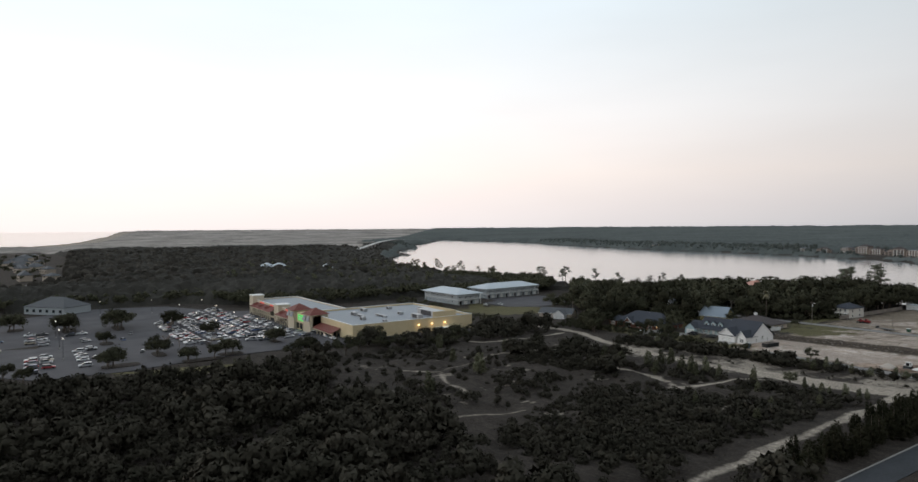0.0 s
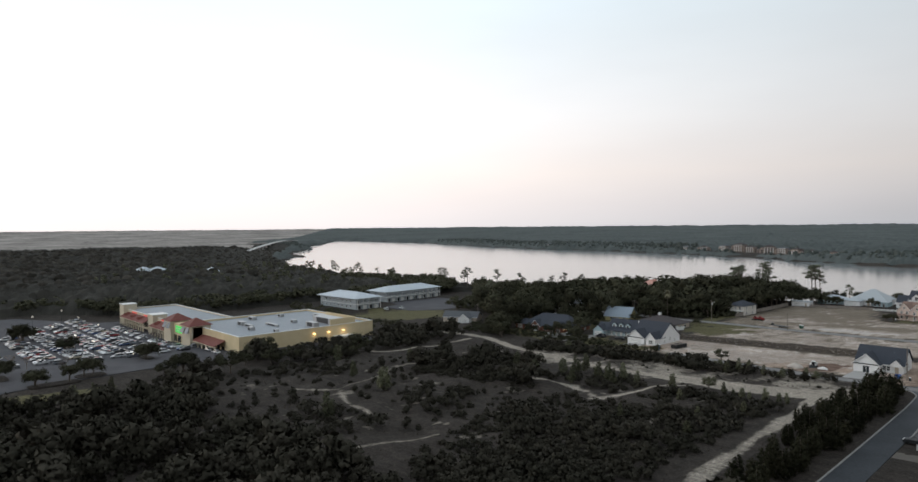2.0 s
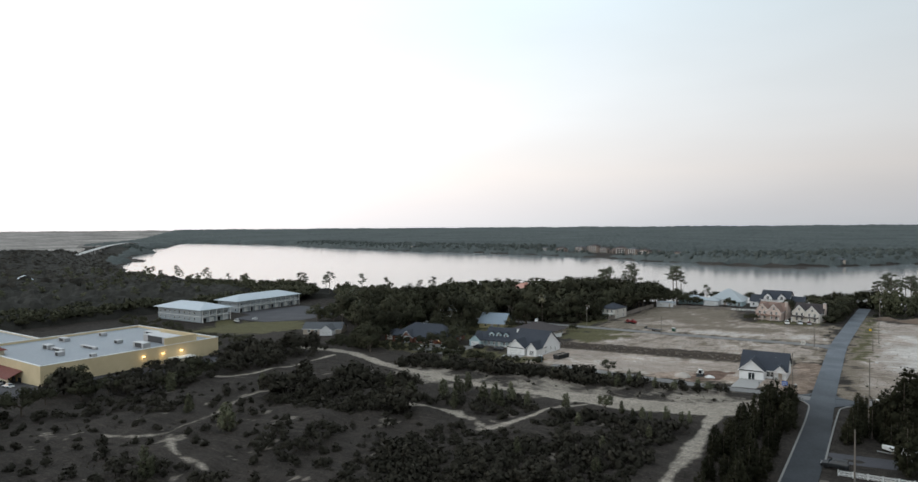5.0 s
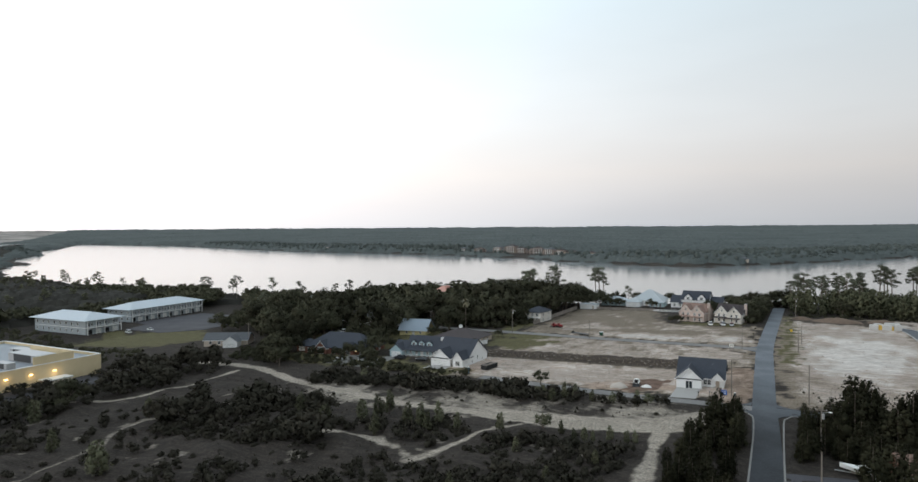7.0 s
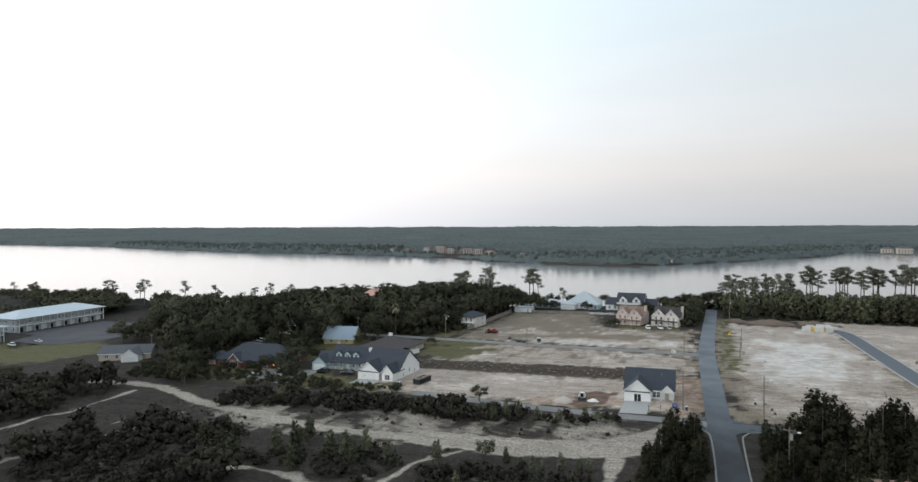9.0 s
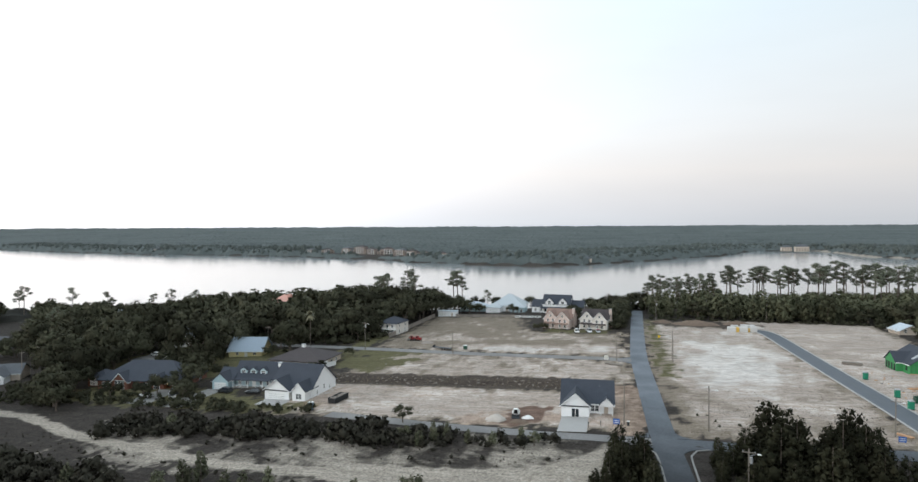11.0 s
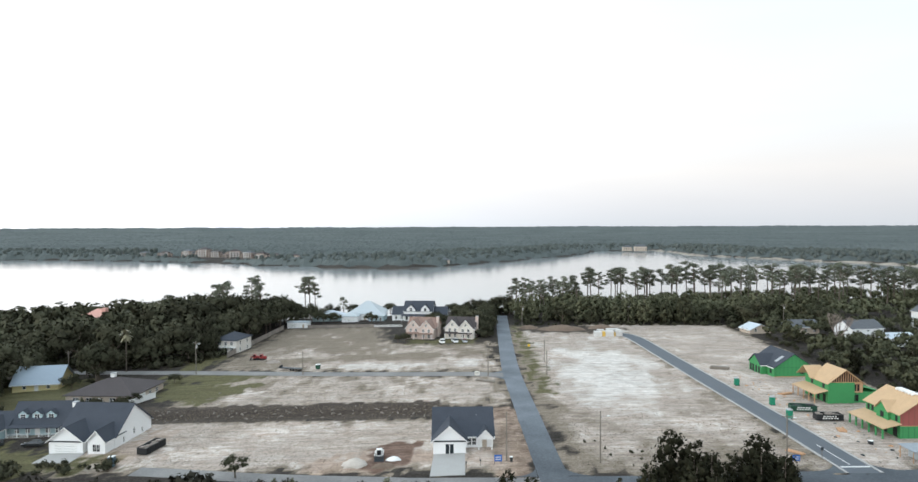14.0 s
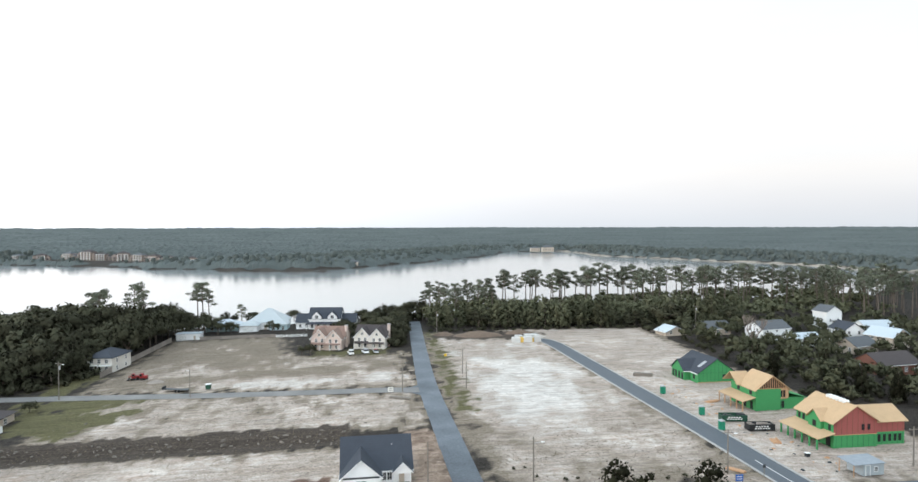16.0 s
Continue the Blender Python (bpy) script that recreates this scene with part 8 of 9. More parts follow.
# ---- flats ----
def flats(name, x, y, w, d, turn, sides, label):
    """Two storeys under a pale metal hip roof; galleries with posts and doors on the sides named."""
    h = House("apartment_building", x, y, label, turn=turn, category="apartments", z=-10.2, group="white blocks of flats")
    h.hip(0, 0, w, d, 7.6, 3.6, M_BLUEGREY, M_METAL_Y if d > w else M_METAL, over=2.2)
    part("band", box(-0.06, -0.06, 3.5, w + 0.06, d + 0.06, 3.8), M_TRIM, h.root)
    for face in sides:
        ln = w if face[0] == "y" else d
        c = {"y-": 0, "x+": w}[face]
        n = int(ln / 4.5)
        out = 1.9
        if face == "y-":
            part("gallery", box(0, -out, 3.55, w, -0.06, 3.75), M_TRIM, h.root)
            part("gallery_rail", box(0, -out, 4.75, w, -out + 0.08, 4.85), M_TRIM, h.root)
        else:
            part("gallery", box(w + 0.06, 0, 3.55, w + out, d, 3.75), M_TRIM, h.root)
            part("gallery_rail", box(w + out - 0.08, 0, 4.75, w + out, d, 4.85), M_TRIM, h.root)
        for k in range(n + 1):
            u = ln * k / n
            p = (u, -out + 0.12) if face == "y-" else (w + out - 0.12, u)
            part("post", box(p[0] - 0.15, p[1] - 0.15, -0.3, p[0] + 0.15, p[1] + 0.15, 7.6), M_TRIM, h.root)
        bal = bmesh.new()
        for k in range(int(ln / 0.9)):
            u = k * 0.9 + 0.4
            if face == "y-":
                box(u, -out, 3.75, u + 0.12, -out + 0.06, 4.75, bal)
            else:
                box(w + out - 0.06, u, 3.75, w + out, u + 0.12, 4.75, bal)
        tagged(part("balusters", bal, M_TRIM, h.root), kind="stuff")
        for k in range(n):
            u = ln * (k + 0.5) / n
            h.slab(face, c, u - 0.9, 4.0, 1.2, 2.3, -0.1, 0.03, "balcony_door", M_GLASS, h.root)
            h.window(face, c, u + 1.0, 4.7, 1.0, 1.4)
            if k % 2:
                h.garage_door(face, c, u, 3.0, 2.4)
            else:
                h.slab(face, c, u, 0.1, 2.6, 2.4, -0.1, 0.03, "carport_opening", M_DARK, h.root)
    if "y-" not in sides:
        for k in range(int(w / 5)):
            h.window("y-", 0, 2.5 + k * 5, 1.2, 1.2, 1.4)
            h.window("y-", 0, 2.5 + k * 5, 4.9, 1.2, 1.4)
    return h


flats("flats_a", -377, 30.0, 44, 20, 2.0, ("x+",), "long pale blue-grey block of flats with white metal roof")
flats("flats_b", -374, 72.0, 20, 56, 4.0, ("x+",), "white galleried block of flats with a metal roof")
pad("flats_drive", [(-331, 54), (-300, 52), (-283, 66), (-290, 120), (-347, 122), (-352, 74), (-336, 70)], M_LOT, 0.16, "asphalt yard beside the flats", "road")


# ---- far things over the water and along the coast ----
def far_block(name, x, y, w, d, h0, label, wall, roof, turn=0, cat="building", rows=3, z=-8.5):
    h = House(name, x, y, label, turn=turn, category=cat, z=z)
    h.block(0, 0, w, d, h0, wall)
    if roof:
        h.hip(0, 0, w, d, h0, w * 0.14 + 1.5, wall, roof, walls=False)
    else:
        part("roof_edge", box(-0.3, -0.3, h0, w + 0.3, d + 0.3, h0 + 0.6), M_TRIM, h.root)
    n = max(2, int(w / 5))
    for r in range(rows):
        for k in range(n):
            h.slab("y-", 0, (k + 0.5) * w / n, 1.2 + r * 3.4, 2.2, 1.9, -0.1, 0.06, "window", M_GLASS, h.root)
    return h


def villa(x, y, w, hh, turn, wall, roof, label):
    """A big waterside villa: a tall middle block with a hip roof, lower gabled wings, white galleries and windows."""
    h = House("villa", x, y, label, turn=turn, category="villa", z=-9, group="villas across the bay")
    h.hip(0, 0, w, 13, hh, w * 0.12 + 1.5, wall, roof, over=0.9)
    for x0, x1, k in ((-w * 0.45, 0.3, 0.74), (w - 0.3, w * 1.4, 0.66)):
        h.gable(x0, 2, x1, 12, hh * k, "y", (x1 - x0) * 0.36, wall, roof, over=0.7)
        for r in range(max(1, int(hh * k / 3.6))):
            h.slab("y-", 2, (x0 + x1) / 2, 1.2 + r * 3.5, (x1 - x0) * 0.5, 1.9, -0.1, 0.08, "window", M_GLASS, h.root)
    for r in range(max(1, int(hh / 3.6))):
        z = 1.0 + r * 3.6
        part("gallery", box(1, -2.2, z + 2.7, w - 1, -0.1, z + 3.0), M_TRIM, h.root)
        for k in range(4):
            u = 1.3 + (w - 2.6) * k / 3
            part("column", box(u - 0.3, -2.1, z - 0.4, u + 0.3, -1.6, z + 2.7), M_TRIM, h.root)
            if k < 3:
                h.slab("y-", 0, u + (w - 2.6) / 6, z, (w - 2.6) / 5, 2.1, -0.1, 0.08, "window", M_GLASS, h.root)


rv = random.Random(31)
M_VILLA = mat("aged_stucco", (0.33, 0.27, 0.235), 0.85, 0.12, 0.2, 2.0, 0.1)
for k, (x, y, w, hh) in enumerate(((-556, 1078, 16, 12), (-522, 1066, 20, 15), (-492, 1052, 15, 11), (-450, 1030, 18, 13), (-420, 1018, 17, 11), (-392, 1006, 14, 10), (-366, 1000, 13, 8), (-604, 1088, 14, 9), (-646, 1094, 13, 8), (-325, 990, 11, 7), (-250, 960, 12, 6), (-700, 1102, 12, 7))):
    villa(x, y, w, hh, rv.uniform(-25, 25), M_VILLA, M_SHINGLE_BR if k % 4 else M_SHINGLE_GR, "large pale villa with galleries and a brown roof across the bay")
for x, y, w, hh in ((352, 1310, 26, 10), (330, 1330, 20, 8), (-60, 840, 14, 6), (120, 1080, 14, 6), (-1010, 1075, 18, 8)):
    far_block("house", x, y, w, 12, hh, "pale waterside house far across the bay", M_BEIGE, M_SHINGLE_GR, rv.uniform(-20, 20), "house", 2, -9)
far_block("apartment_tower", -1640, -300, 58, 30, 27, "broad apartment tower near the sea", M_BEIGE, None, -88, "tower", 7)
for k in range(26):
    far_block("house", -1500 + rv.uniform(0, 880), -310 + rv.uniform(0, 95), rv.uniform(14, 26), 12, rv.uniform(4, 7), "pale roofed town house among trees", M_BEIGE, M_SHINGLE_GR, rv.uniform(-40, 40), "house", 2)
for x, y in ((-690, -6), (-676, 2), (-628, 44)):
    far_block("house", x, y, 18, 12, 12.0, "pale roofed house rising from the woods", M_WHITE, M_METAL, rv.uniform(-30, 30), "house", 4)
far_block("petrol_station", -470, -232, 34, 22, 4.5, "low pale building with wide roof beside the parking lot", M_BLUEGREY, M_SHINGLE_GR, 40, "building", 1, -9.8)


def build_bridge():
    root = tagged(new("bridge"), "long low concrete road bridge over the inlet", "bridge")
    a, b = Vector((-1270, 385, -3)), Vector((-2230, 1060, -4))
    d = (b - a).normalized()
    n = Vector((d.y, -d.x, 0)) * 6
    bm = bmesh.new()
    prev = None
    for k in range(21):
        u = k / 20
        c = a.lerp(b, u) + Vector((0, 0, 11 * math.sin(math.pi * u)))
        cur = [bm.verts.new(c + n + Vector((0, 0, 1.2))), bm.verts.new(c - n + Vector((0, 0, 1.2))), bm.verts.new(c - n), bm.verts.new(c + n)]
        if prev:
            for i in range(4):
                bm.faces.new([prev[i], cur[i], cur[(i + 1) % 4], prev[(i + 1) % 4]])
        prev = cur
    part("deck", bm, M_BLOCK, root)
    for k in range(1, 20):
        c = a.lerp(b, k / 20) + Vector((0, 0, 11 * math.sin(math.pi * k / 20)))
        part("pier", box(c.x - 2, c.y - 2, -14, c.x + 2, c.y + 2, c.z + 0.3), M_CONC, root)


build_bridge()


# ---- fences ----
def fence(points, height, material, label, step=2.4, gap=False):
    root = tagged(new("fence"), label, "fence")
    root.matrix_world = pose(points[0][0], points[0][1], 0)
    ox, oy = points[0]
    for (x0, y0), (x1, y1) in zip(points, points[1:]):
        n = max(1, round(math.hypot(x1 - x0, y1 - y0) / step))
        ln = math.hypot(x1 - x0, y1 - y0) / n
        a = math.degrees(math.atan2(y1 - y0, x1 - x0))
        bm = bmesh.new()
        k = 0.0
        w = 0.09 if gap else 0.2
        while k < ln - w:
            box(k, -0.02, 0.08, k + w, 0.02, height - 0.03 * ((int(k * 10)) % 3), bm)
            k += w * 2.2 if gap else w + 0.012
        for z in (0.35, height * 0.78):
            box(0, 0.02, z, ln, 0.06, z + 0.09, bm)
        first = None
        for i in range(n):
            u = i / n
            x, y = x0 + (x1 - x0) * u, y0 + (y1 - y0) * u
            if first is None:
                pan = tagged(part("panel", bm, material, root), kind="stuff")
                first = pan
            else:
                pan = tagged(new("panel", first.data), kind="stuff")
                pan.parent = root
            pan.matrix_basis = pose(x - ox, y - oy, gz(x), 0, 0, a)
            p = part("post", box(x - ox - 0.07, y - oy - 0.07, gz(x) - 0.3, x - ox + 0.07, y - oy + 0.07, gz(x) + height + 0.1), material, root)
    return root


fence([(-109.8, 124), (-107.6, 192.5)], 2.1, M_FENCE, "long weathered board fence beside the bare lot")
fence([(-96, 194), (-62, 190)], 1.5, M_FENCE, "low weathered board fence before the shore houses")
fence([(-62, 189.5), (-48, 187.5)], 1.2, M_TRIM, "low white fence before the shore houses", gap=True)
fence([(-112.6, 57), (-109.2, 66)], 1.8, M_TRIM, "white board fence beside the bungalow")
fence([(8.4, -62.4), (22.5, -60.8)], 1.1, M_TRIM, "white picket fence along a side drive", gap=True)


# ---- poles and signs ----
def utility_pole(x, y, h, arm=True, transformer=False, lamp=False, lean=0.0, turn=0.0):
    root = tagged(new("utility_pole"), "weathered wooden utility pole" + (" with a grey transformer" if transformer else " with a street lamp" if lamp else " beside the street"), "utility pole", "utility poles")
    root.matrix_world = pose(x, y, gz(x), 0, lean, turn)
    part("pole", tube((0, 0, -0.5), (0, 0, h), 0.17, 0.11, 9), M_POLE, root)
    if arm:
        a = part("crossarm", box(-1.1, -0.06, h - 0.7, 1.1, 0.06, h - 0.55), M_POLE, root)
        for u in (-0.95, 0.0, 0.95):
            part("insulator", tube((u, 0, h - 0.55), (u, 0, h - 0.33), 0.05, 0.04, 6), M_GALV, a)
    if transformer:
        part("transformer", tube((0.36, 0, h - 2.4), (0.36, 0, h - 1.4), 0.26, 0.26, 10), M_GALV, root)
    if lamp:
        b = part("lamp_arm", tube((0, 0, h - 1.2), (1.5, 0, h - 0.8), 0.04, 0.03, 6), M_GALV, root)
        part("lamp_head", box(1.3, -0.14, h - 0.92, 1.95, 0.14, h - 0.74, bevel=0.04), M_TRIM, b)


for args in ((-110.1, 96.3, 11.5, True, True, True), (-9.5, 80.1, 9.0, True), (9.4, 82, 8.0, False), (11.0, 5.3, 10.5, False, False, True), (12.2, -34, 9.5, True, True, True), (-7.8, 6.3, 10.0, False), (9.3, 178.2, 10.5, True, True),
             (50.8, 10.5, 8.5, True, False, True), (-71.2, 89.7, 8.0, False), (10.8, 101, 8.0, False), (11.1, -63.8, 9.5, False), (89.3, 9.0, 8.0, True), (-152, 92, 10.5, True), (62, 191, 10, True, True), (135, 186, 10, True, True), (-218, 36, 10, True)):
    utility_pole(*args, turn=random.uniform(-20, 20))


def board_sign(x, y, w, h, z0, face, label, posts=2, bars=2, turn=0.0, bar=None):
    root = tagged(new("sign"), label, "sign")
    root.matrix_world = pose(x, y, gz(x), 0, 0, turn)
    b = part("board", box(-w / 2, -0.03, z0, w / 2, 0.03, z0 + h, bevel=0.01), face, root)
    for k in range(bars):
        part("lettering_bar", box(-w * 0.36, -0.045, z0 + h * (0.25 + 0.35 * k), w * 0.36, -0.032, z0 + h * (0.38 + 0.35 * k)), bar or M_PAINT, b)
    for u in ((-w / 2 + 0.05, w / 2 - 0.05) if posts == 2 else (0,)):
        part("post", box(u - 0.05, 0.03, -0.4, u + 0.05, 0.11, z0 + h), M_POLE, root)


board_sign(-9.6, 4.6, 1.5, 1.3, 0.5, M_BIN_BLUE, "blue builder's sign with white lettering on posts")
board_sign(50.3, 5.6, 1.5, 1.2, 0.4, M_BIN_BLUE, "blue builder's sign with white lettering on posts")
board_sign(-13.0, 77.4, 1.5, 1.3, 0.9, M_SIGN, "white lot sign on two posts", bar=M_STEEL)
board_sign(7.3, 122, 0.9, 0.9, 1.6, M_YSIGN, "yellow warning sign on a post", posts=1, bars=0)
board_sign(56.3, 7.2, 0.6, 0.6, 2.0, M_STEEL, "small street sign on a post seen from behind", posts=1, bars=0)
for x, y in ((-13.2, 3.6), (-16.0, 2.4)):
    root = tagged(new("mailbox"), "dark post box on a short post", "mailbox")
    root.matrix_world = pose(x, y, gz(x))
    part("post", box(-0.06, -0.06, -0.3, 0.06, 0.06, 1.0), M_POLE, root)
    part("box", prism([(-0.12, 1.0), (0.12, 1.0), (0.12, 1.22), (0, 1.32), (-0.12, 1.22)], "y", -0.3, 0.3), M_STEEL, root)


# ---- building site things ----
def toilet():
    root = tagged(new("portable_toilet"), "green plastic portable toilet with a pale roof by the kerb", "portable toilet", "portable toilets")
    part("cabin", box(-0.58, -0.58, 0.1, 0.58, 0.58, 2.1, bevel=0.05), M_TOILET, root)
    part("base", box(-0.62, -0.62, 0, 0.62, 0.62, 0.12), M_STEEL, root)
    part("roof", prism([(-0.62, 2.1), (0.62, 2.1), (0.45, 2.32), (-0.45, 2.32)], "y", -0.62, 0.62), M_GALV, root)
    d = part("door", box(-0.66, -0.4, 0.15, -0.585, 0.4, 2.0), M_TOILET, root)
    part("handle", box(-0.69, 0.28, 1.0, -0.66, 0.34, 1.2), M_STEEL, d)
    part("vent", tube((0.4, 0.4, 2.2), (0.4, 0.4, 2.6), 0.06, 0.06), M_GALV, root)
    return root


t0 = toilet()
t0.matrix_basis = pose(64.3, 68.4, 0.05, 0, 0, 6)
copy_thing(t0, pose(65.0, 47.4, 0.05, 0, 0, -4))
copy_thing(t0, pose(63.6, 35.4, 0.05, 0, 0, 10))


def skip(x, y, turn, paint, fill, label, length=6.2, lettered=True):
    root = tagged(new("waste_skip"), label, "skip", "waste skips")
    root.matrix_world = pose(x, y, gz(x) + 0.05, 0, 0, turn)
    L, W, H = length / 2, 1.2, 1.5
    for nm, a in (("side", (-L, -W, 0.15, L, -W + 0.08, H)), ("side", (-L, W - 0.08, 0.15, L, W, H)), ("end", (-L, -W + 0.08, 0.15, -L + 0.08, W - 0.08, H)), ("end", (L - 0.08, -W + 0.08, 0.15, L, W - 0.08, H)), ("floor", (-L, -W, 0.1, L, W, 0.2))):
        part(nm, box(*a), paint, root)
    for s in (-1, 1):
        y0 = s * W
        part("top_rail", box(-L, y0 - 0.07, H, L, y0 + 0.07, H + 0.1), paint, root)
        for k in range(8):
            u = -L + 0.35 + k * (2 * L - 0.7) / 7
            part("rib", box(u - 0.05, min(y0, y0 + s * 0.09), 0.15, u + 0.05, max(y0, y0 + s * 0.09), H), paint, root)
    if lettered:
        for row, z in enumerate((0.95, 0.5)):
            for k in range(5 + row):
                u = -1.6 + k * 0.65 - row * 0.25
                part("lettering_bar", box(u, -W - 0.105, z, u + 0.42, -W - 0.09, z + 0.3), M_PAINT, root)
    r = random.Random(int(abs(x) * 10))
    bm = bmesh.new()
    for _ in range(26):
        cx, cy = r.uniform(-L + 0.6, L - 0.6), r.uniform(-W + 0.4, W - 0.4)
        s = r.uniform(0.25, 0.55)
        box(cx - s, cy - s * 0.6, 0.3, cx + s, cy + s * 0.6, 0.9 + r.uniform(0, 0.8), bm)
    tagged(part("rubbish", bm, fill, root, "mixed building waste"), kind="stuff")


skip(70.2, 42.0, -8, M_SKIPGR, M_STEEL, "dark green open waste skip with white lettering")
skip(72.5, 34.4, -4, M_SKIPBK, M_RUBBLE, "black open waste skip heaped with building waste")
skip(-87.0, 19.0, 82, M_SKIPBK, M_RUBBLE, "black open waste skip with pale waste beside the house", 7.0, False)


def lumber(x, y, turn, n, label, ln=4.5, seed=1):
    root = tagged(new("lumber_stack"), label, "timber")
    root.matrix_world = pose(x, y, gz(x) + 0.05, 0, 0, turn)
    r = random.Random(seed)
    for k in range(n):
        row, col = divmod(k, 5)
        off = r.uniform(-0.3, 0.3)
        part("board", box(-ln / 2 + off, col * 0.34 - 0.8, row * 0.22, ln / 2 + off, col * 0.34 - 0.5, row * 0.22 + 0.2), M_LUMBER if n < 9 else M_POLE, root)


lumber(67.6, 90.2, -18, 20, "stack of grey weathered boards on the bare lot", 5.6, 3)
lumber(73.8, 58.5, 20, 8, "few raw boards lying beside the unfinished house", 3.5, 4)
lumber(71.0, 26.0, 75, 6, "few raw boards lying beside the unfinished house", 3.0, 5)
lumber(-10.5, 73.0, -25, 9, "pale felled boards lying by the side street", 6.0, 6)
lumber(53.2, 11.5, -50, 4, "single pale board lying on the verge", 3.5, 7)


def heap(name, x, y, w, d, h, material, label, seed, category="heap"):
    """A loose heap: an uneven mound."""
    r = random.Random(seed)
    v, f = [], []
    n, m = 14, 6
    for j in range(m + 1):
        q = j / m
        for k in range(n):
            a = 6.2832 * k / n
            e = 1 + r.uniform(-0.16, 0.16)
            v.append((w / 2 * (1 - q) * e * math.cos(a), d / 2 * (1 - q) * e * math.sin(a), h * (1 - (1 - q) ** 1.7) * (1 + r.uniform(-0.12, 0.12)) - 0.1 * (j == 0)))
    for j in range(m):
        for k in range(n):
            f.append((j * n + k, j * n + (k + 1) % n, (j + 1) * n + (k + 1) % n, (j + 1) * n + k))
    ob = mesh_object(name, v, f, material, True)
    ob.matrix_world = pose(x, y, gz(x))
    return tagged(ob, label, category)


M_SANDHEAP = mat("pale_sand_heap", (0.50, 0.45, 0.40), 0.95, 0.2, 0.6, 5.0, 0.4)
M_EARTH = mat("brown_earth", (0.17, 0.125, 0.095), 0.95, 0.3, 0.6, 5.0, 0.5)
heap("sand_mound", -38.6, 5.6, 6.0, 3.6, 1.5, M_SANDHEAP, "pale heap of building sand and rubble", 1)
heap("earth_mound", -32.5, 4.6, 5.0, 3.0, 0.7, M_EARTH, "low heap of reddish earth on the lot", 2)
heap("earth_mound", 27, 172, 22, 9, 2.2, M_EARTH, "long brown earth bank at the lot's edge", 3)
heap("earth_mound", 46, 176, 14, 7, 1.6, M_EARTH, "brown earth bank at the lot's edge", 4)
heap("earth_mound", 12, 176, 10, 6, 1.4, M_EARTH, "brown earth bank at the lot's edge", 5)
heap("sand_mound", 52, 166, 8, 5, 1.0, M_SANDHEAP, "pale heap of sand by the new street", 6)
heap("rubble_mound", -88, 112, 6, 3, 0.9, M_RUBBLE, "grey heap of clearing rubble on the lot", 7)


def loader(x, y, turn, paint, label, category="loader"):
    """A compact machine: tracks, engine box, cab with dark windows, arms and bucket."""
    root = tagged(new("compact_loader"), label, category)
    root.matrix_world = pose(x, y, gz(x) + 0.05, 0, 0, turn)
    for s in (-1, 1):
        part("track", box(s * 0.75 - 0.2, -1.2, 0, s * 0.75 + 0.2, 1.2, 0.65, bevel=0.15), M_RUBBER, root)
        part("arm", box(s * 0.85 - 0.08, -0.9, 1.1, s * 0.85 + 0.08, 1.9, 1.3), paint, root)
    part("engine_box", box(-0.7, -1.3, 0.45, 0.7, 0.0, 1.5, bevel=0.08), paint, root)
    cab = part("cab", box(-0.6, 0.0, 0.45, 0.6, 1.0, 2.1, bevel=0.06), paint, root)
    part("cab_window", box(-0.45, 0.98, 0.9, 0.45, 1.02, 1.95), M_DARK, cab)
    part("cab_window", box(-0.62, 0.15, 1.1, -0.585, 0.85, 1.95), M_DARK, cab)
    part("bucket", prism([(1.7, 0.1), (2.5, 0.1), (2.4, 0.2), (1.9, 0.3), (1.8, 0.95), (1.7, 0.95)], "x", -1.0, 1.0), M_STEEL, root)


loader(-34.2, 9.4, 185, M_TRIM, "small white compact loader standing on bare earth")
heap("rubble_mound", -31.0, 8.0, 3.4, 1.8, 0.8, M_TRIM, "pale heap of sacking and sheeting on the lot", 9, "heap")
loader(-93.8, 117.6, 80, M_REDPAINT, "small red tractor loader parked on the lot", "tractor")
loader(-96.6, 118.2, 100, M_REDPAINT, "small red tractor loader parked on the lot", "tractor")


def trailer(x, y, turn):
    root = tagged(new("flat_trailer"), "dark flat trailer parked beside the side street", "trailer")
    root.matrix_world = pose(x, y, gz(x) + 0.05, 0, 0, turn)
    part("deck", box(-4.0, -1.0, 0.6, 4.0, 1.0, 0.8), M_STEEL, root)
    part("drawbar", box(4.0, -0.1, 0.55, 5.5, 0.1, 0.7), M_STEEL, root)
    part("headboard", box(3.8, -1.0, 0.8, 3.95, 1.0, 1.5), M_STEEL, root)
    for u in (-1.4, -0.4):
        for s in (-1, 1):
            part("wheel", tube((u, s * 1.0 - 0.12, 0.35), (u, s * 1.0 + 0.12, 0.35), 0.35, 0.35, 10), M_RUBBER, root)


trailer(-77.5, 97.8, 166)


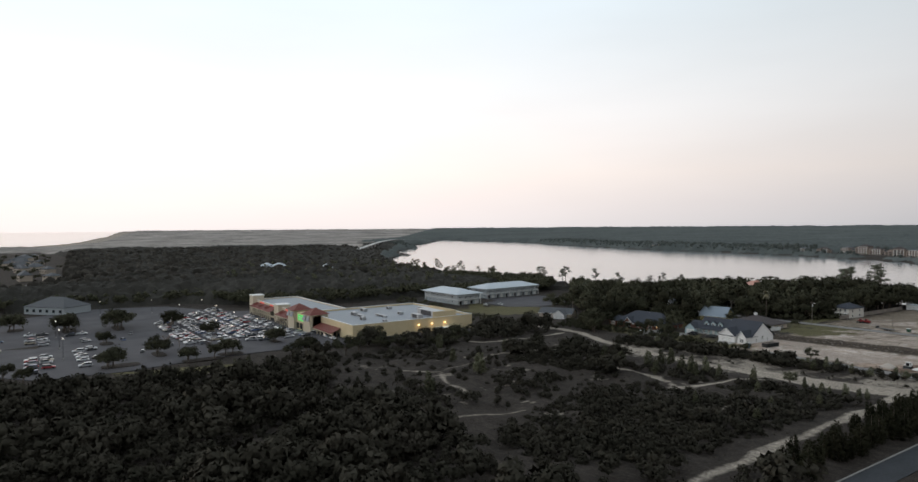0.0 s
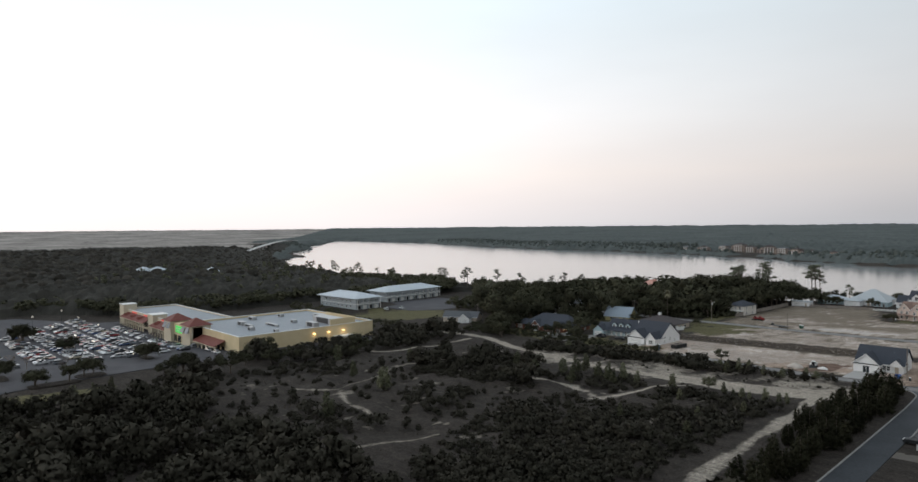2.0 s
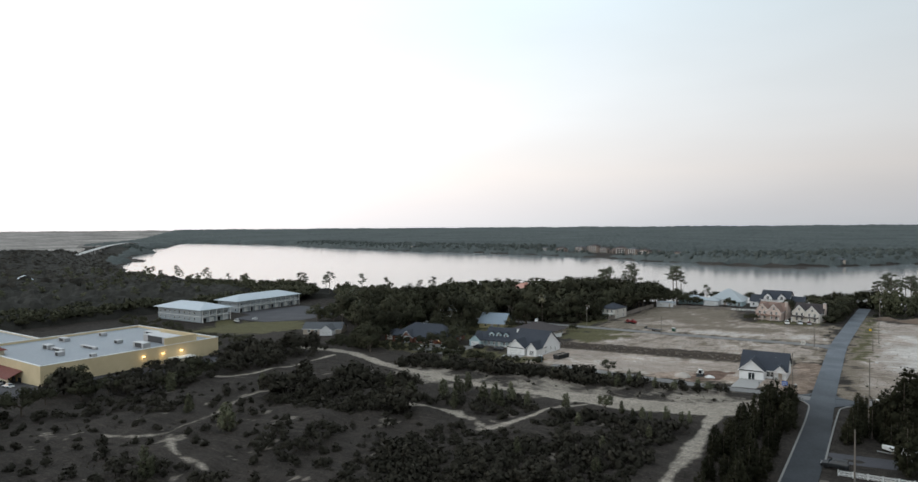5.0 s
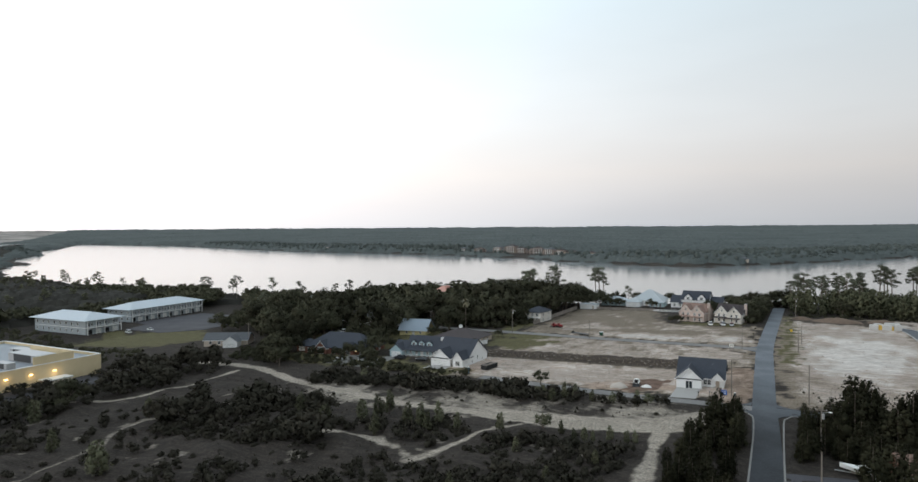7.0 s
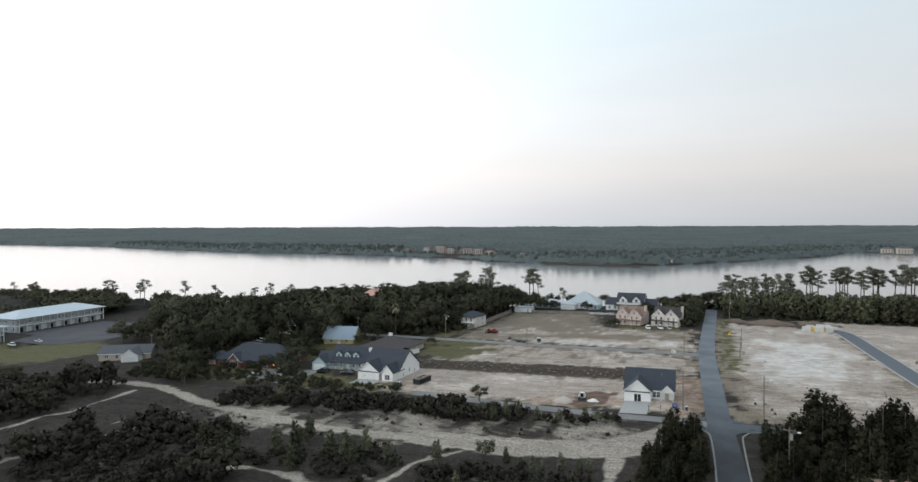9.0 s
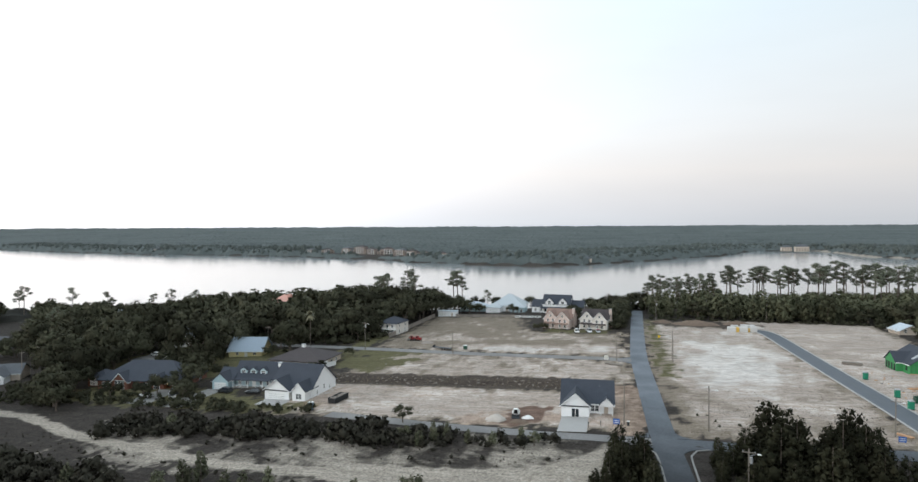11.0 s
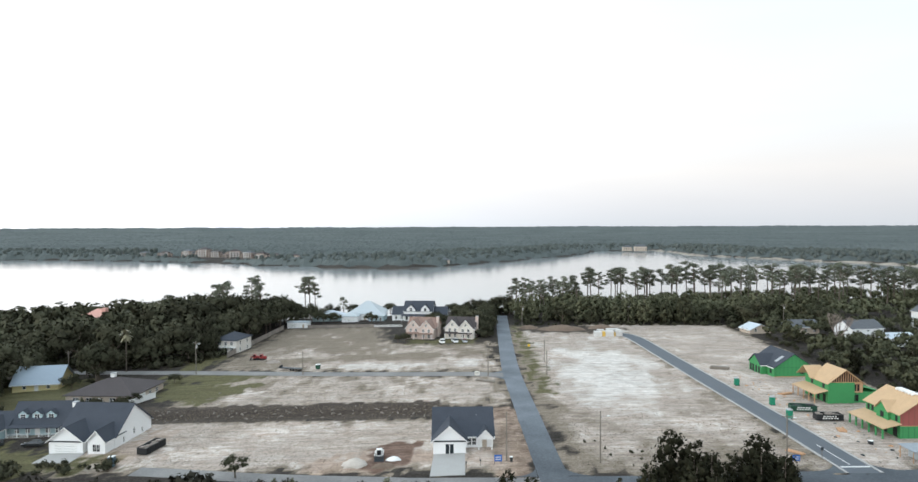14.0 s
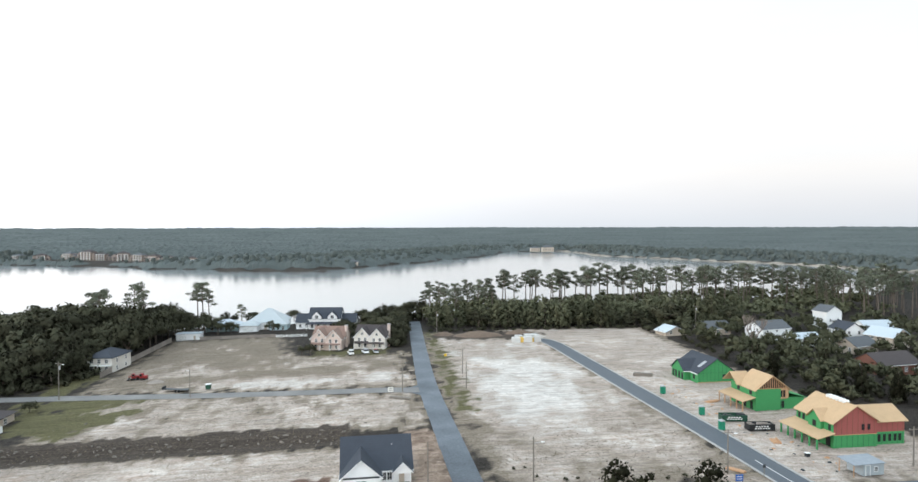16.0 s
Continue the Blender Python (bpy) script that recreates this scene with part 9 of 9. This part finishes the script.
def bin_box(x, y, material, label, w=1.0, h=1.3, turn=0.0):
    root = tagged(new("waste_bin"), label, "bin")
    root.matrix_world = pose(x, y, gz(x) + 0.03, 0, 0, turn)
    part("body", prism([(-w / 2 * 0.8, 0.08), (w / 2 * 0.8, 0.08), (w / 2, h), (-w / 2, h)], "y", -w / 2 * 0.9, w / 2 * 0.9), material, root)
    part("lid", box(-w / 2 - 0.04, -w / 2 * 0.95, h, w / 2 + 0.04, w / 2 * 0.95, h + 0.1, bevel=0.03), M_TRIM, root)
    for s in (-1, 1):
        part("wheel", tube((s * w * 0.35, w * 0.45, 0.1), (s * w * 0.35 + 0.06, w * 0.45, 0.1), 0.1, 0.1, 8), M_RUBBER, root)


bin_box(-68.2, 98.4, M_SKIPGR, "dark green waste bin by the side street", 1.6, 1.5)
bin_box(-90.5, 9.0, M_SLATE, "blue-grey portable toilet with a pale lid by the drive", 1.2, 2.2)
bin_box(-6.9, 5.6, M_STEEL, "dark bin at the foot of the pole", 0.6, 1.0)
bin_box(71.8, 16.5, M_STEEL, "dark gas cylinder cage on the building site", 0.9, 0.8)


def boat(x, y, turn):
    root = tagged(new("motor_boat"), "white open motor boat on a trailer under the trees", "boat")
    root.matrix_world = pose(x, y, gz(x) + 0.05, 0, 0, turn)
    bm = bmesh.new()
    rings = []
    for k in range(8):
        u = k / 7
        w = 1.15 * (1 - max(0, u - 0.45) ** 2 * 3.1)
        w = max(w, 0.04)
        ln = -3.2 + 6.6 * u
        rings.append([bm.verts.new((ln, -w, 1.5 + 0.5 * u * u)), bm.verts.new((ln, -w * 0.75, 0.9 + 0.3 * u * u)), bm.verts.new((ln, 0, 0.55 + 0.75 * u ** 3)), bm.verts.new((ln, w * 0.75, 0.9 + 0.3 * u * u)), bm.verts.new((ln, w, 1.5 + 0.5 * u * u)), bm.verts.new((ln, 0, 1.25 + 0.5 * u * u))])
    for a, b in zip(rings, rings[1:]):
        for i in range(6):
            bm.faces.new([a[i], b[i], b[(i + 1) % 6], a[(i + 1) % 6]])
    bm.faces.new(rings[0][::-1])
    part("hull", bm, M_TRIM, root)
    part("console", box(-0.8, -0.4, 1.3, 0.1, 0.4, 2.2, bevel=0.05), M_TRIM, root)
    part("windscreen", box(0.05, -0.4, 2.2, 0.12, 0.4, 2.6), M_GLASS, root)
    part("outboard_motor", box(-3.7, -0.25, 0.9, -3.2, 0.25, 2.1, bevel=0.08), M_STEEL, root)
    part("trailer_beam", box(-2.8, -0.08, 0.35, 4.2, 0.08, 0.5), M_GALV, root)
    for s in (-1, 1):
        part("wheel", tube((-0.8, s * 0.95 - 0.1, 0.33), (-0.8, s * 0.95 + 0.1, 0.33), 0.33, 0.33, 10), M_RUBBER, root)
        part("bunk", box(-2.2, s * 0.5 - 0.08, 0.5, 1.6, s * 0.5 + 0.08, 0.85), M_POLE, root)


boat(18.2, -45.0, 172)
h = House("house", 24.5, -49.5, "low brick house with a reddish roof under the pines", turn=8.0)
h.gable(0, 0, 14, 10, 2.8, "x", 2.2, M_BRICK, M_SHINGLE_TAN)
for u in (3.0, 7.0, 11.0):
    h.window("y-", 0, u, 0.9, 1.2, 1.3)
h.window("x-", 0, 5.0, 0.9, 1.2, 1.3)

# litter of boards, blocks and brush on the lots
random.seed(77)


def litter(name, poly, spacing, seed, lo, hi, material, label, thin=0.3):
    bm = bmesh.new()
    for x, y in scatter(poly, spacing, seed):
        if random.random() < 0.5:
            continue
        s = random.uniform(lo, hi)
        a = random.uniform(0, 6.283)
        c, sn = math.cos(a), math.sin(a)
        vs = []
        for dz, k in ((0, 1), (s * random.uniform(0.3, 0.7), 0.6)):
            for u, w in ((-1, -thin), (1, -thin), (1, thin), (-1, thin)):
                u, w = u * s * k, w * s * k
                vs.append(bm.verts.new((x + u * c - w * sn, y + u * sn + w * c, land_z(x, y) + dz - 0.03)))
        for q in ((0, 1, 5, 4), (1, 2, 6, 5), (2, 3, 7, 6), (3, 0, 4, 7), (4, 5, 6, 7)):
            bm.faces.new([vs[i] for i in q])
    me = bpy.data.meshes.new(name)
    bm.to_mesh(me)
    bm.free()
    me.materials.append(material)
    return tagged(new(name, me), label, "litter", kind="stuff")


litter("brush_litter", [(-104, 38), (-24, 38), (-24, 49), (-104, 52)], 2.2, 5, 0.2, 0.7, M_POLE, "torn roots and branches along the dark ditch", 0.25)
litter("brush_litter", [(-98, 54), (-8, 52), (-8, 76), (-98, 88)], 6.0, 6, 0.15, 0.5, M_POLE, "scraps of brush scattered over the bare lot", 0.3)
litter("building_litter", [(66, 6), (76, 8), (75, 75), (67, 85)], 2.8, 7, 0.15, 0.6, M_LUMBER, "offcuts and scraps scattered round the unfinished houses", 0.3)
litter("building_litter", [(66, 6), (76, 8), (75, 75), (67, 85)], 4.0, 8, 0.15, 0.45, M_STEEL, "dark scraps scattered round the unfinished houses", 0.6)
